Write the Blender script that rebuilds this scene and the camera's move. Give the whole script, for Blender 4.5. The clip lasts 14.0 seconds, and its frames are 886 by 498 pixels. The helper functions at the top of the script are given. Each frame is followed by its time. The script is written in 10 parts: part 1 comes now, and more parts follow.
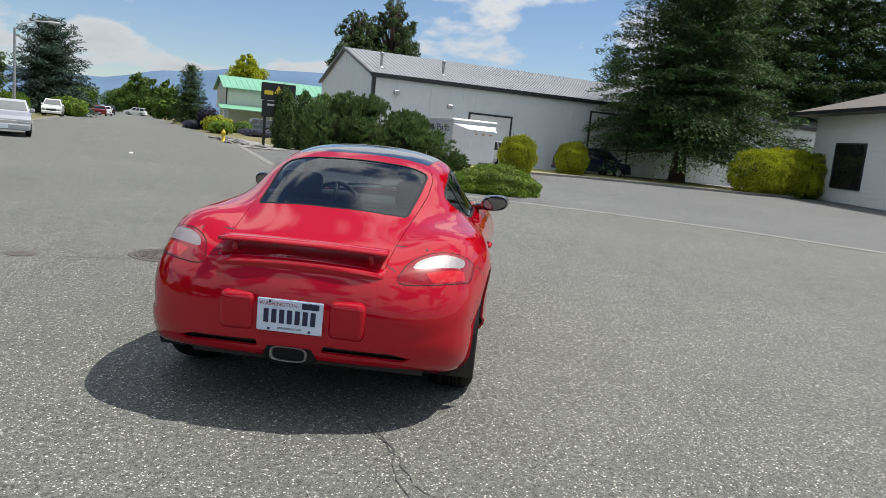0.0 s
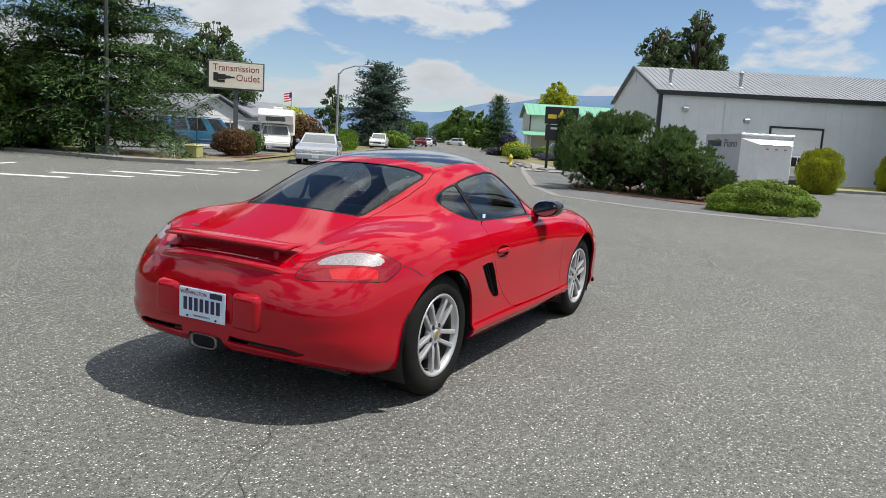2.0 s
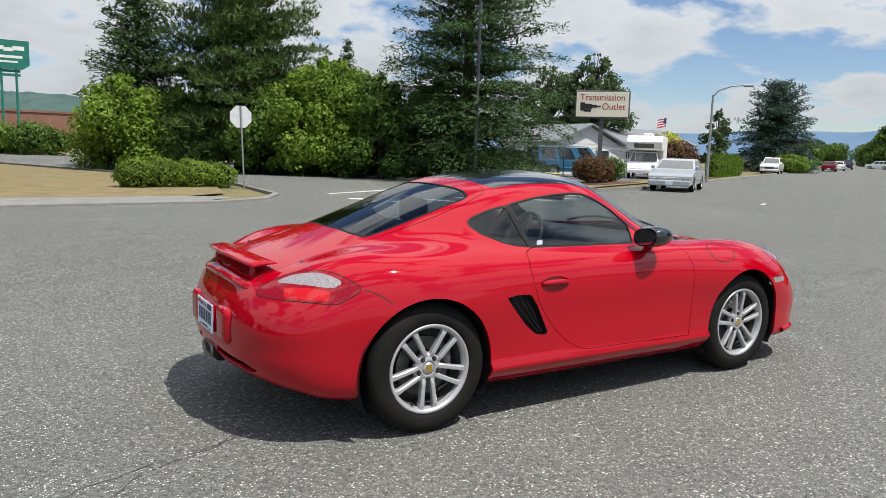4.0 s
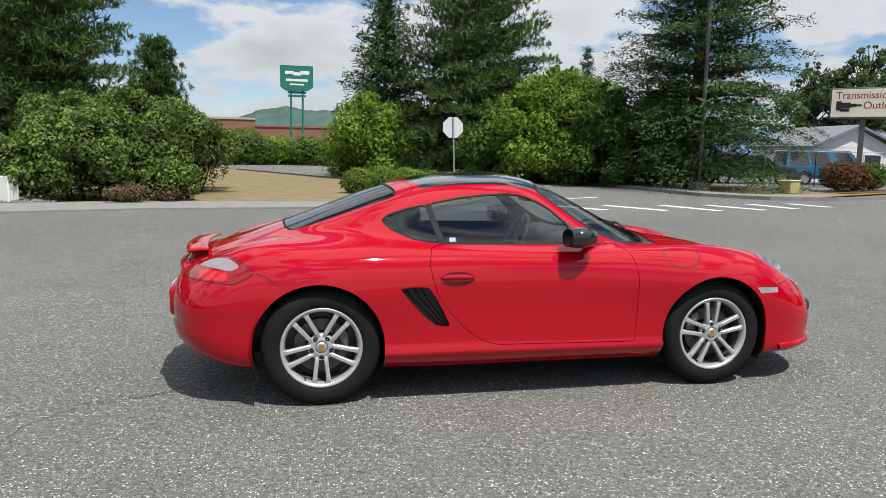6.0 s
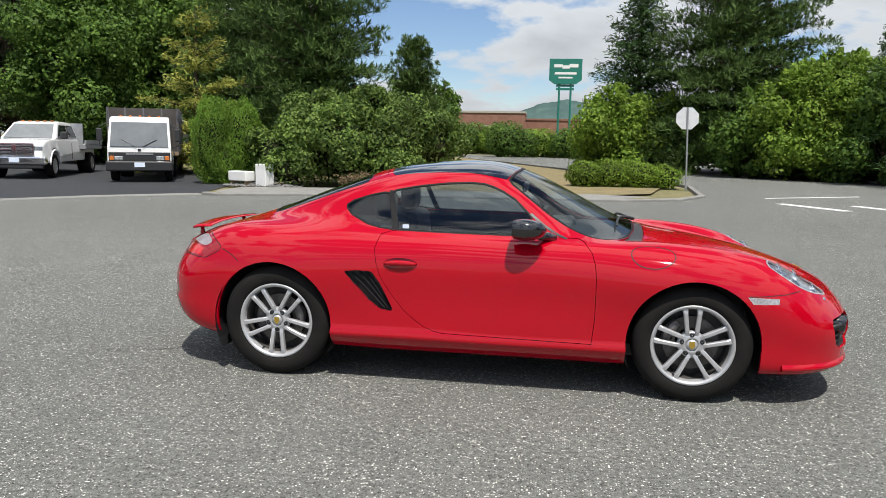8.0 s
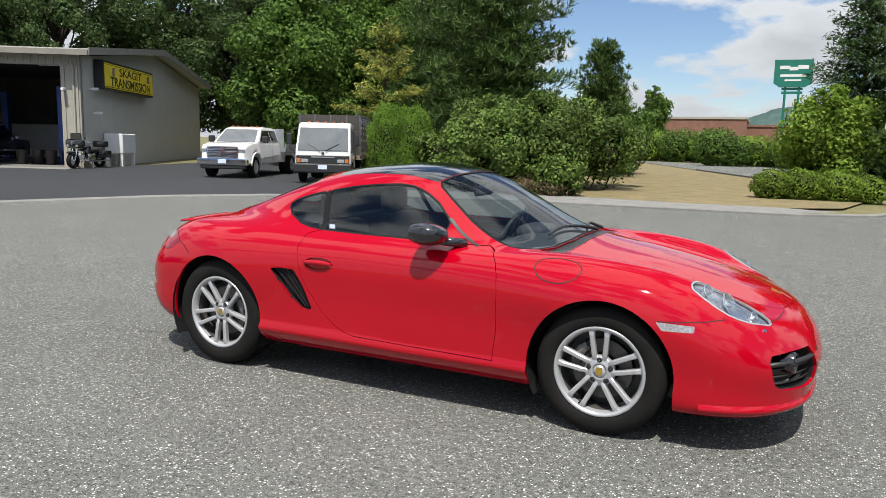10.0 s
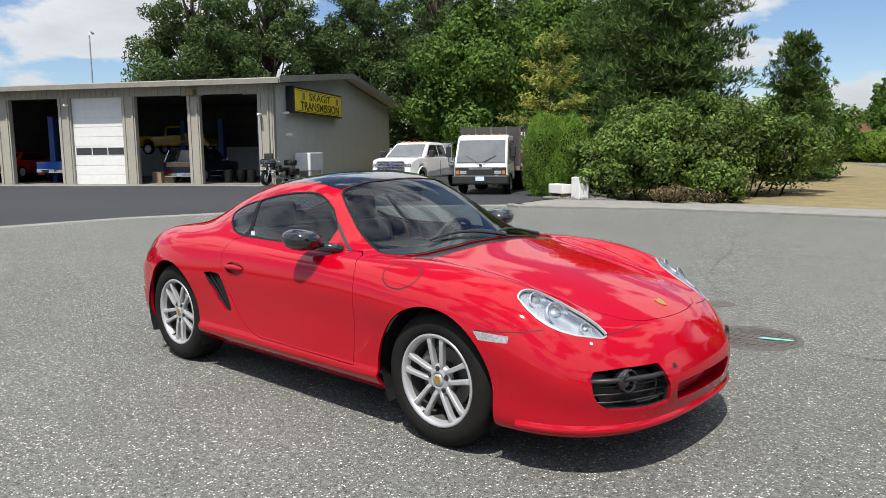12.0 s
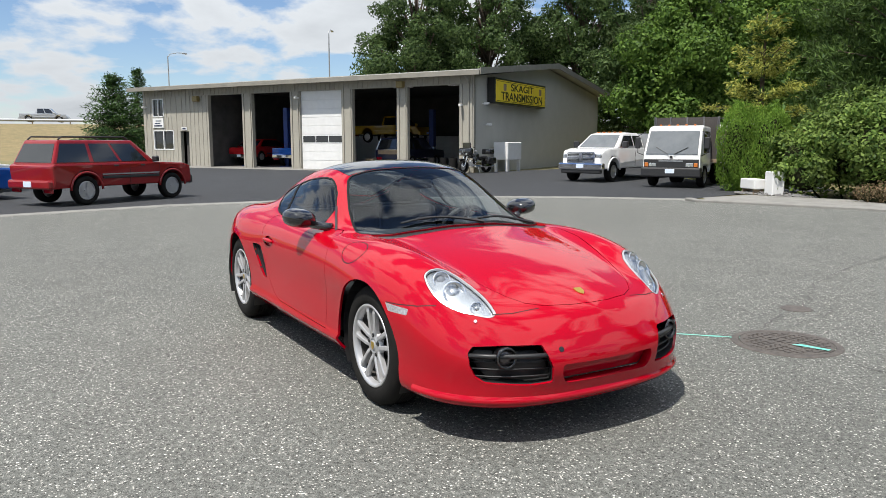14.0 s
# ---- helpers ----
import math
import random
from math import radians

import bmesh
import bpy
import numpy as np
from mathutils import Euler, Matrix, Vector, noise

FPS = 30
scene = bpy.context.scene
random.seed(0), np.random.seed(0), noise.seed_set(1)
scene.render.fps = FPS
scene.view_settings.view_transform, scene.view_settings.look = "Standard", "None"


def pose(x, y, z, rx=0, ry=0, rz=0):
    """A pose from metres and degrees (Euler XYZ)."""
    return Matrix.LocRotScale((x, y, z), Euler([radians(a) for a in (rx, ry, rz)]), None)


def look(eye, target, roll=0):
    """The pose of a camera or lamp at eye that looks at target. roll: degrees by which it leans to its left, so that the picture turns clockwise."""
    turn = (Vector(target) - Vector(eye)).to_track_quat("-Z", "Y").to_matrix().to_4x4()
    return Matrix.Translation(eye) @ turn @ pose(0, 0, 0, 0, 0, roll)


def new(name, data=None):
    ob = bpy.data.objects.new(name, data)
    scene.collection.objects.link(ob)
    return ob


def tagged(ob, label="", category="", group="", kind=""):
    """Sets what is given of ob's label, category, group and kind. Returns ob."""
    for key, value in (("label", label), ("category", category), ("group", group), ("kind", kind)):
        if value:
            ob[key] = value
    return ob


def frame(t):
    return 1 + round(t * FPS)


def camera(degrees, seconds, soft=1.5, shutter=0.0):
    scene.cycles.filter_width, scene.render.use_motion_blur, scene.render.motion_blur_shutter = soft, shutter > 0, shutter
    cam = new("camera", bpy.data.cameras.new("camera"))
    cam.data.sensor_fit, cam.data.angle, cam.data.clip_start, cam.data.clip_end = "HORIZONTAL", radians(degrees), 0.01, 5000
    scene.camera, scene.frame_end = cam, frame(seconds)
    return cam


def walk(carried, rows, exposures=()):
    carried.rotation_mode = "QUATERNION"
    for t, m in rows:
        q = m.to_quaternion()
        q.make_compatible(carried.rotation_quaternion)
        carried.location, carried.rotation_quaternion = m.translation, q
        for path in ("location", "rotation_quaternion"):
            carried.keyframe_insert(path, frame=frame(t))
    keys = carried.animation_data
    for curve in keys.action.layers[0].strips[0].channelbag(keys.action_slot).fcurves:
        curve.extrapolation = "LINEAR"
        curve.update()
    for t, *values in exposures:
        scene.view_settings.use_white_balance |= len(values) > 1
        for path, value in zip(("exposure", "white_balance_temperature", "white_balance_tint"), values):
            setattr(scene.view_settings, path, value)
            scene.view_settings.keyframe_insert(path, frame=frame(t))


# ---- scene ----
cam = camera(61.9, 14.0, soft=0.72)
PATH = [
    (0, (-5.328, -0.883, 1.392), (-3.354, -0.753, 1.096), 5.5),
    (0.5, (-5.233, -1.343, 1.391), (-3.28, -1.027, 1.103), 4.4),
    (1, (-5.15, -1.849, 1.403), (-3.259, -1.259, 1.125), 3.4),
    (1.5, (-4.917, -2.257, 1.39), (-3.102, -1.465, 1.106), 4.5),
    (2, (-4.644, -2.664, 1.389), (-2.897, -1.736, 1.093), 3.3),
    (2.5, (-4.301, -3.034, 1.399), (-2.654, -1.937, 1.111), 2.7),
    (3, (-3.888, -3.325, 1.414), (-2.328, -2.106, 1.127), 2.6),
    (3.5, (-3.488, -3.624, 1.415), (-2.167, -2.142, 1.169), 2.9),
    (3.7, (-3.304, -3.73, 1.418), (-2.11, -2.147, 1.158), 2.4),
    (5.8, (-1.54, -4.813, 1.407), (-1.029, -2.896, 1.155), 1.2),
    (6, (-1.364, -4.896, 1.428), (-0.963, -2.954, 1.167), 0.9),
    (6.5, (-0.912, -5.003, 1.401), (-0.616, -3.046, 1.115), 1.5),
    (7, (-0.439, -5.015, 1.4), (-0.441, -3.035, 1.118), 0.9),
    (7.5, (0.032, -5.064, 1.416), (-0.189, -3.095, 1.148), 1.1),
    (8, (0.497, -4.958, 1.427), (0.169, -3.007, 1.136), 1.0),
    (8.5, (0.996, -4.863, 1.423), (0.495, -2.955, 1.095), 0.5),
    (8.7, (1.131, -4.782, 1.428), (0.553, -2.896, 1.097), 0.4),
    (10.8, (2.672, -3.945, 1.417), (1.673, -2.23, 1.168), 1.4),
    (11, (2.826, -3.828, 1.411), (1.781, -2.14, 1.169), 1.1),
    (11.5, (3.148, -3.598, 1.395), (1.932, -2.03, 1.141), -0.1),
    (12, (3.531, -3.334, 1.41), (2.202, -1.862, 1.151), -0.6),
    (12.5, (3.954, -3.23, 1.443), (2.456, -1.926, 1.205), 0.6),
    (13, (4.288, -3.02, 1.431), (2.754, -1.762, 1.181), 1.6),
    (13.5, (4.583, -2.759, 1.42), (2.97, -1.606, 1.153), 0.8),
    (14, (4.758, -2.473, 1.415), (3.056, -1.463, 1.132), -0.0),
]
walk(cam, [(t, look(eye, target, roll)) for t, eye, target, roll in PATH],
     exposures=[(0.0, 0.17), (3.7, 0.20), (7.0, 0.22), (11.0, 0.32), (14.0, 0.37)])

# world, sun and exposure
SUN_FROM = Vector((0.20, -0.46, 1.0)).normalized()
SUN_ELEV = math.asin(SUN_FROM.z)
SUN_TURN = math.atan2(SUN_FROM.x, SUN_FROM.y)
world = bpy.data.worlds.new("sky")
scene.world = world
world.use_nodes = True
wn, wl = world.node_tree.nodes, world.node_tree.links
wn.clear()
w_out = wn.new("ShaderNodeOutputWorld")
w_bg = wn.new("ShaderNodeBackground")
w_sky = wn.new("ShaderNodeTexSky")
w_sky.sky_type = "NISHITA"
w_sky.sun_disc = False
w_sky.sun_elevation = SUN_ELEV
w_sky.sun_rotation = SUN_TURN
w_sky.air_density, w_sky.dust_density, w_sky.ozone_density = 1.0, 0.1, 2.0
w_geo = wn.new("ShaderNodeTexCoord")
w_sep = wn.new("ShaderNodeSeparateXYZ")
wl.new(w_geo.outputs["Generated"], w_sep.inputs[0])
# clouds lie on a flat layer: project the direction on a plane overhead
w_z = wn.new("ShaderNodeMath"); w_z.operation = "MAXIMUM"; w_z.inputs[1].default_value = 0.0
wl.new(w_sep.outputs["Z"], w_z.inputs[0])
w_za = wn.new("ShaderNodeMath"); w_za.operation = "ADD"; w_za.inputs[1].default_value = 0.30
wl.new(w_z.outputs[0], w_za.inputs[0])
w_dx = wn.new("ShaderNodeMath"); w_dx.operation = "DIVIDE"
wl.new(w_sep.outputs["X"], w_dx.inputs[0]); wl.new(w_za.outputs[0], w_dx.inputs[1])
w_dy = wn.new("ShaderNodeMath"); w_dy.operation = "DIVIDE"
wl.new(w_sep.outputs["Y"], w_dy.inputs[0]); wl.new(w_za.outputs[0], w_dy.inputs[1])
w_dz = wn.new("ShaderNodeMath"); w_dz.operation = "MULTIPLY"; w_dz.inputs[1].default_value = 1.6
wl.new(w_sep.outputs["Z"], w_dz.inputs[0])
w_com = wn.new("ShaderNodeCombineXYZ")
wl.new(w_dx.outputs[0], w_com.inputs[0]); wl.new(w_dy.outputs[0], w_com.inputs[1]); wl.new(w_dz.outputs[0], w_com.inputs[2])
w_n = wn.new("ShaderNodeTexNoise")
w_n.inputs["Scale"].default_value = 2.1
w_n.inputs["Detail"].default_value = 9.0
w_n.inputs["Roughness"].default_value = 0.54
w_n.inputs["Distortion"].default_value = 0.1
wl.new(w_com.outputs[0], w_n.inputs["Vector"])
w_ramp = wn.new("ShaderNodeValToRGB")
w_ramp.color_ramp.elements[0].position = 0.450
w_ramp.color_ramp.elements[1].position = 0.514
wl.new(w_n.outputs["Fac"], w_ramp.inputs[0])
w_ramp2 = wn.new("ShaderNodeValToRGB")
w_ramp2.color_ramp.elements[0].position = 0.50
w_ramp2.color_ramp.elements[0].color = (8.3, 8.75, 9.2, 1)
w_ramp2.color_ramp.elements[1].position = 0.80
w_ramp2.color_ramp.elements[1].color = (5.7, 6.05, 6.5, 1)
wl.new(w_n.outputs["Fac"], w_ramp2.inputs[0])
# clouds shine more the higher they stand, towards the sun
w_up = wn.new("ShaderNodeMapRange")
w_up.inputs["From Min"].default_value, w_up.inputs["From Max"].default_value = 0.05, 0.9
w_up.inputs["To Min"].default_value, w_up.inputs["To Max"].default_value = 0.92, 2.0
wl.new(w_z.outputs[0], w_up.inputs["Value"])
w_sc = wn.new("ShaderNodeVectorMath"); w_sc.operation = "SCALE"
wl.new(w_ramp2.outputs["Color"], w_sc.inputs[0]); wl.new(w_up.outputs[0], w_sc.inputs["Scale"])
w_mix = wn.new("ShaderNodeMix"); w_mix.data_type = "RGBA"
wl.new(w_ramp.outputs["Color"], w_mix.inputs["Factor"])
w_blue = wn.new("ShaderNodeVectorMath"); w_blue.operation = "MULTIPLY"; w_blue.inputs[1].default_value = (1.14, 1.22, 1.38)
wl.new(w_sky.outputs["Color"], w_blue.inputs[0])
wl.new(w_blue.outputs[0], w_mix.inputs["A"])
wl.new(w_sc.outputs[0], w_mix.inputs["B"])
wl.new(w_mix.outputs["Result"], w_bg.inputs["Color"])
w_bg.inputs["Strength"].default_value = 0.070
wl.new(w_bg.outputs[0], w_out.inputs[0])

sun = new("sun", bpy.data.lights.new("sun", "SUN"))
sun.data.energy = 5.0
sun.data.angle = radians(0.53)
sun.data.color = (1.0, 0.955, 0.88)
sun.matrix_world = Matrix.Translation((0, 0, 40)) @ SUN_FROM.to_track_quat("Z", "Y").to_matrix().to_4x4()

# ---- small tools ----
def ease(v):
    v = min(1.0, max(0.0, v))
    return v * v * (3 - 2 * v)


def gz(x, y):
    """Height of the ground: the street is crowned where the car stands, the lot rises to the workshop."""
    return -0.12 * ease((math.hypot(x, y) - 4) / 9) + 0.16 * ease((-x - 18) / 8)


def mat(name, base, rough=0.5, metal=0.0, base2=None, scale=5.0, bump=0.0, bump_scale=60.0, coat=0.0, spec=0.5, detail=6.0,
        rand=0.0, island=0.0, rough2=None, fine=None, fine_amount=0.3, coords="Object"):
    """A procedural surface: two tones by a coarse noise, a fine grain, roughness that varies, and relief."""
    m = bpy.data.materials.new(name)
    m.use_nodes = True
    n, l = m.node_tree.nodes, m.node_tree.links
    b = n["Principled BSDF"]
    b.inputs["Roughness"].default_value = rough
    b.inputs["Metallic"].default_value = metal
    b.inputs["Coat Weight"].default_value = coat
    b.inputs["Coat Roughness"].default_value = 0.03
    b.inputs["Specular IOR Level"].default_value = spec
    c1 = (*base, 1)
    c2 = (*(base2 or tuple(v * 0.8 for v in base)), 1)
    tc = n.new("ShaderNodeTexCoord")
    noi = n.new("ShaderNodeTexNoise")
    noi.inputs["Scale"].default_value = scale
    noi.inputs["Detail"].default_value = detail
    noi.inputs["Roughness"].default_value = 0.6
    l.new(tc.outputs[coords], noi.inputs["Vector"])
    ramp = n.new("ShaderNodeValToRGB")
    ramp.color_ramp.elements[0].position, ramp.color_ramp.elements[1].position = 0.32, 0.68
    ramp.color_ramp.elements[0].color, ramp.color_ramp.elements[1].color = c1, c2
    l.new(noi.outputs["Fac"], ramp.inputs[0])
    out = ramp.outputs["Color"]
    if fine:
        fn = n.new("ShaderNodeTexNoise")
        fn.inputs["Scale"].default_value = fine
        fn.inputs["Detail"].default_value = 3.0
        l.new(tc.outputs[coords], fn.inputs["Vector"])
        mr = n.new("ShaderNodeMapRange")
        mr.inputs["From Min"].default_value, mr.inputs["From Max"].default_value = 0.3, 0.7
        mr.inputs["To Min"].default_value, mr.inputs["To Max"].default_value = 1 - fine_amount, 1 + fine_amount
        l.new(fn.outputs["Fac"], mr.inputs["Value"])
        mx = n.new("ShaderNodeVectorMath"); mx.operation = "SCALE"
        l.new(out, mx.inputs[0]); l.new(mr.outputs[0], mx.inputs["Scale"])
        out = mx.outputs[0]
    if rand or island:
        src = n.new("ShaderNodeObjectInfo").outputs["Random"] if rand else n.new("ShaderNodeNewGeometry").outputs["Random Per Island"]
        amt = rand or island
        mr2 = n.new("ShaderNodeMapRange")
        mr2.inputs["To Min"].default_value, mr2.inputs["To Max"].default_value = 1 - amt, 1 + amt
        l.new(src, mr2.inputs["Value"])
        mx2 = n.new("ShaderNodeVectorMath"); mx2.operation = "SCALE"
        l.new(out, mx2.inputs[0]); l.new(mr2.outputs[0], mx2.inputs["Scale"])
        out = mx2.outputs[0]
    l.new(out, b.inputs["Base Color"])
    if rough2 is not None:
        mr3 = n.new("ShaderNodeMapRange")
        mr3.inputs["To Min"].default_value, mr3.inputs["To Max"].default_value = rough, rough2
        l.new(noi.outputs["Fac"], mr3.inputs["Value"])
        l.new(mr3.outputs[0], b.inputs["Roughness"])
    if bump:
        bn = n.new("ShaderNodeTexNoise")
        bn.inputs["Scale"].default_value = bump_scale
        bn.inputs["Detail"].default_value = 4.0
        l.new(tc.outputs[coords], bn.inputs["Vector"])
        bp = n.new("ShaderNodeBump")
        bp.inputs["Strength"].default_value = bump
        bp.inputs["Distance"].default_value = 0.01
        l.new(bn.outputs["Fac"], bp.inputs["Height"])
        l.new(bp.outputs[0], b.inputs["Normal"])
    return m


def leaf_mat(name, base, base2, amt=0.35, trans=0.35):
    """Leaves and needles: tone by clump, light through the blade."""
    m = bpy.data.materials.new(name)
    m.use_nodes = True
    n, l = m.node_tree.nodes, m.node_tree.links
    b = n["Principled BSDF"]
    b.inputs["Roughness"].default_value = 0.55
    b.inputs["Specular IOR Level"].default_value = 0.16
    geo = n.new("ShaderNodeNewGeometry")
    ramp = n.new("ShaderNodeValToRGB")
    ramp.color_ramp.elements[0].color, ramp.color_ramp.elements[1].color = (*base, 1), (*base2, 1)
    l.new(geo.outputs["Random Per Island"], ramp.inputs[0])
    tc = n.new("ShaderNodeTexCoord")
    noi = n.new("ShaderNodeTexNoise")
    noi.inputs["Scale"].default_value = 0.8
    l.new(tc.outputs["Object"], noi.inputs["Vector"])
    mr = n.new("ShaderNodeMapRange")
    mr.inputs["From Min"].default_value, mr.inputs["From Max"].default_value = 0.3, 0.7
    mr.inputs["To Min"].default_value, mr.inputs["To Max"].default_value = 1 - amt, 1 + amt
    l.new(noi.outputs["Fac"], mr.inputs["Value"])
    mx = n.new("ShaderNodeVectorMath"); mx.operation = "SCALE"
    l.new(ramp.outputs["Color"], mx.inputs[0]); l.new(mr.outputs[0], mx.inputs["Scale"])
    l.new(mx.outputs[0], b.inputs["Base Color"])
    tr = n.new("ShaderNodeBsdfTranslucent")
    l.new(mx.outputs[0], tr.inputs["Color"])
    ms = n.new("ShaderNodeMixShader")
    ms.inputs[0].default_value = trans
    l.new(b.outputs[0], ms.inputs[1]); l.new(tr.outputs[0], ms.inputs[2])
    l.new(ms.outputs[0], n["Material Output"].inputs[0])
    return m


def glass_mat(name, tint, rough=0.0, alpha=0.5):
    """Thin tinted pane: lets tinted light straight through and mirrors at grazing angles."""
    m = bpy.data.materials.new(name)
    m.use_nodes = True
    n, l = m.node_tree.nodes, m.node_tree.links
    n.remove(n["Principled BSDF"])
    tr = n.new("ShaderNodeBsdfTransparent"); tr.inputs["Color"].default_value = (*tint, 1)
    gl = n.new("ShaderNodeBsdfGlossy"); gl.inputs["Roughness"].default_value = rough
    lw = n.new("ShaderNodeLayerWeight"); lw.inputs["Blend"].default_value = 0.5
    p5 = n.new("ShaderNodeMath"); p5.operation = "POWER"; p5.inputs[1].default_value = 4.6
    l.new(lw.outputs["Facing"], p5.inputs[0])
    fr = n.new("ShaderNodeMath"); fr.operation = "MULTIPLY_ADD"; fr.inputs[1].default_value = 0.90; fr.inputs[2].default_value = 0.065
    l.new(p5.outputs[0], fr.inputs[0])
    ms = n.new("ShaderNodeMixShader")
    l.new(fr.outputs[0], ms.inputs[0]); l.new(tr.outputs[0], ms.inputs[1]); l.new(gl.outputs[0], ms.inputs[2])
    l.new(ms.outputs[0], n["Material Output"].inputs[0])
    return m


def mesh_of(name, bm, material=None, smooth=False):
    me = bpy.data.meshes.new(name)
    bm.to_mesh(me)
    bm.free()
    for mm in (material if isinstance(material, (list, tuple)) else [material]):
        if mm:
            me.materials.append(mm)
    if smooth:
        me.shade_smooth()
    return me


def part(name, bm, material, parent=None, label="", smooth=False):
    ob = new(name, mesh_of(name, bm, material, smooth))
    if parent:
        ob.parent = parent
    return tagged(ob, label)


def thing(name, label, category, at=(0, 0, 0), turn=0.0, group="", kind="", scale=1.0):
    """An empty at a thing's base; parts are built in its own frame."""
    ob = new(name)
    ob.empty_display_size = 0.1
    ob.matrix_world = Matrix.Translation(at) @ Matrix.Rotation(radians(turn), 4, "Z") @ Matrix.Scale(scale, 4)
    return tagged(ob, label, category, group, kind)


def ground_at(x, y, dz=0.0):
    return (x, y, gz(x, y) + dz)


def box(bm, x0, x1, y0, y1, z0, z1, bevel=0.0, seg=1):
    r = bmesh.ops.create_cube(bm, size=1)
    bmesh.ops.scale(bm, vec=(x1 - x0, y1 - y0, z1 - z0), verts=r["verts"])
    bmesh.ops.translate(bm, vec=((x0 + x1) / 2, (y0 + y1) / 2, (z0 + z1) / 2), verts=r["verts"])
    if bevel:
        ed = list({e for v in r["verts"] for e in v.link_edges})
        bmesh.ops.bevel(bm, geom=ed, offset=bevel, segments=seg, affect="EDGES", profile=0.5)
    return r["verts"]


def boxm(*a, **k):
    bm = bmesh.new()
    box(bm, *a, **k)
    return bm


def tube(bm, a, b, r0, r1=None, n=12, caps=True):
    """A round bar from a to b, tapered from r0 to r1."""
    a, b = Vector(a), Vector(b)
    r1 = r0 if r1 is None else r1
    q = (b - a).to_track_quat("Z", "Y").to_matrix()
    rings = []
    for p, r in ((a, r0), (b, r1)):
        rings.append([bm.verts.new(p + q @ Vector((math.cos(i * math.tau / n) * r, math.sin(i * math.tau / n) * r, 0))) for i in range(n)])
    for i in range(n):
        bm.faces.new((rings[0][i], rings[0][(i + 1) % n], rings[1][(i + 1) % n], rings[1][i]))
    if caps:
        bm.faces.new(rings[0][::-1])
        bm.faces.new(rings[1])


def tubem(a, b, r0, r1=None, n=12):
    bm = bmesh.new()
    tube(bm, a, b, r0, r1, n)
    return bm


def pipe(bm, pts, r, n=8):
    """A bent bar through points."""
    pts = [Vector(p) for p in pts]
    rr = r if isinstance(r, (list, tuple)) else [r] * len(pts)
    rings = []
    for i, p in enumerate(pts):
        d = (pts[min(i + 1, len(pts) - 1)] - pts[max(i - 1, 0)]).normalized()
        q = d.to_track_quat("Z", "Y").to_matrix()
        rings.append([bm.verts.new(p + q @ Vector((math.cos(k * math.tau / n) * rr[i], math.sin(k * math.tau / n) * rr[i], 0))) for k in range(n)])
    for a, b in zip(rings, rings[1:]):
        for k in range(n):
            bm.faces.new((a[k], a[(k + 1) % n], b[(k + 1) % n], b[k]))
    bm.faces.new(rings[0][::-1])
    bm.faces.new(rings[-1])


def lathe(bm, prof, axis_pose, n=32):
    """Turns a profile of (r, h) about the z axis of axis_pose."""
    rings = []
    for r, h in prof:
        rings.append([bm.verts.new(axis_pose @ Vector((math.cos(k * math.tau / n) * r, math.sin(k * math.tau / n) * r, h))) for k in range(n)])
    for a, b in zip(rings, rings[1:]):
        for k in range(n):
            bm.faces.new((a[k], a[(k + 1) % n], b[(k + 1) % n], b[k]))
    return rings


def prism(bm, poly, d, m):
    """A flat outline (in x, y of m) with the thickness d along z of m."""
    a = [bm.verts.new(m @ Vector((x, y, 0))) for x, y in poly]
    b = [bm.verts.new(m @ Vector((x, y, d))) for x, y in poly]
    n = len(poly)
    bm.faces.new(a[::-1])
    bm.faces.new(b)
    for i in range(n):
        bm.faces.new((a[i], a[(i + 1) % n], b[(i + 1) % n], b[i]))


def sheet(name, poly, dz, material, label, category, step=2.0, reach=32.0, kind="structure", parent=None):
    """A flat piece of ground with a given outline that follows the lie of the land."""
    bm = bmesh.new()
    bm.faces.new([bm.verts.new((x, y, 0)) for x, y in poly])
    k = int(reach / step)
    for i in range(-k, k + 1):
        for no in ((1, 0, 0), (0, 1, 0)):
            bmesh.ops.bisect_plane(bm, geom=bm.verts[:] + bm.edges[:] + bm.faces[:], plane_co=(i * step, i * step, 0), plane_no=no)
    bmesh.ops.triangulate(bm, faces=bm.faces[:])
    for v in bm.verts:
        v.co.z = gz(v.co.x, v.co.y) + dz
    for f in bm.faces:
        if f.normal.z < 0:
            f.normal_flip()
    bm.normal_update()
    for f in bm.faces:
        if f.normal.z < 0:
            f.normal_flip()
    return tagged(part(name, bm, material, parent), label, category, kind=kind)


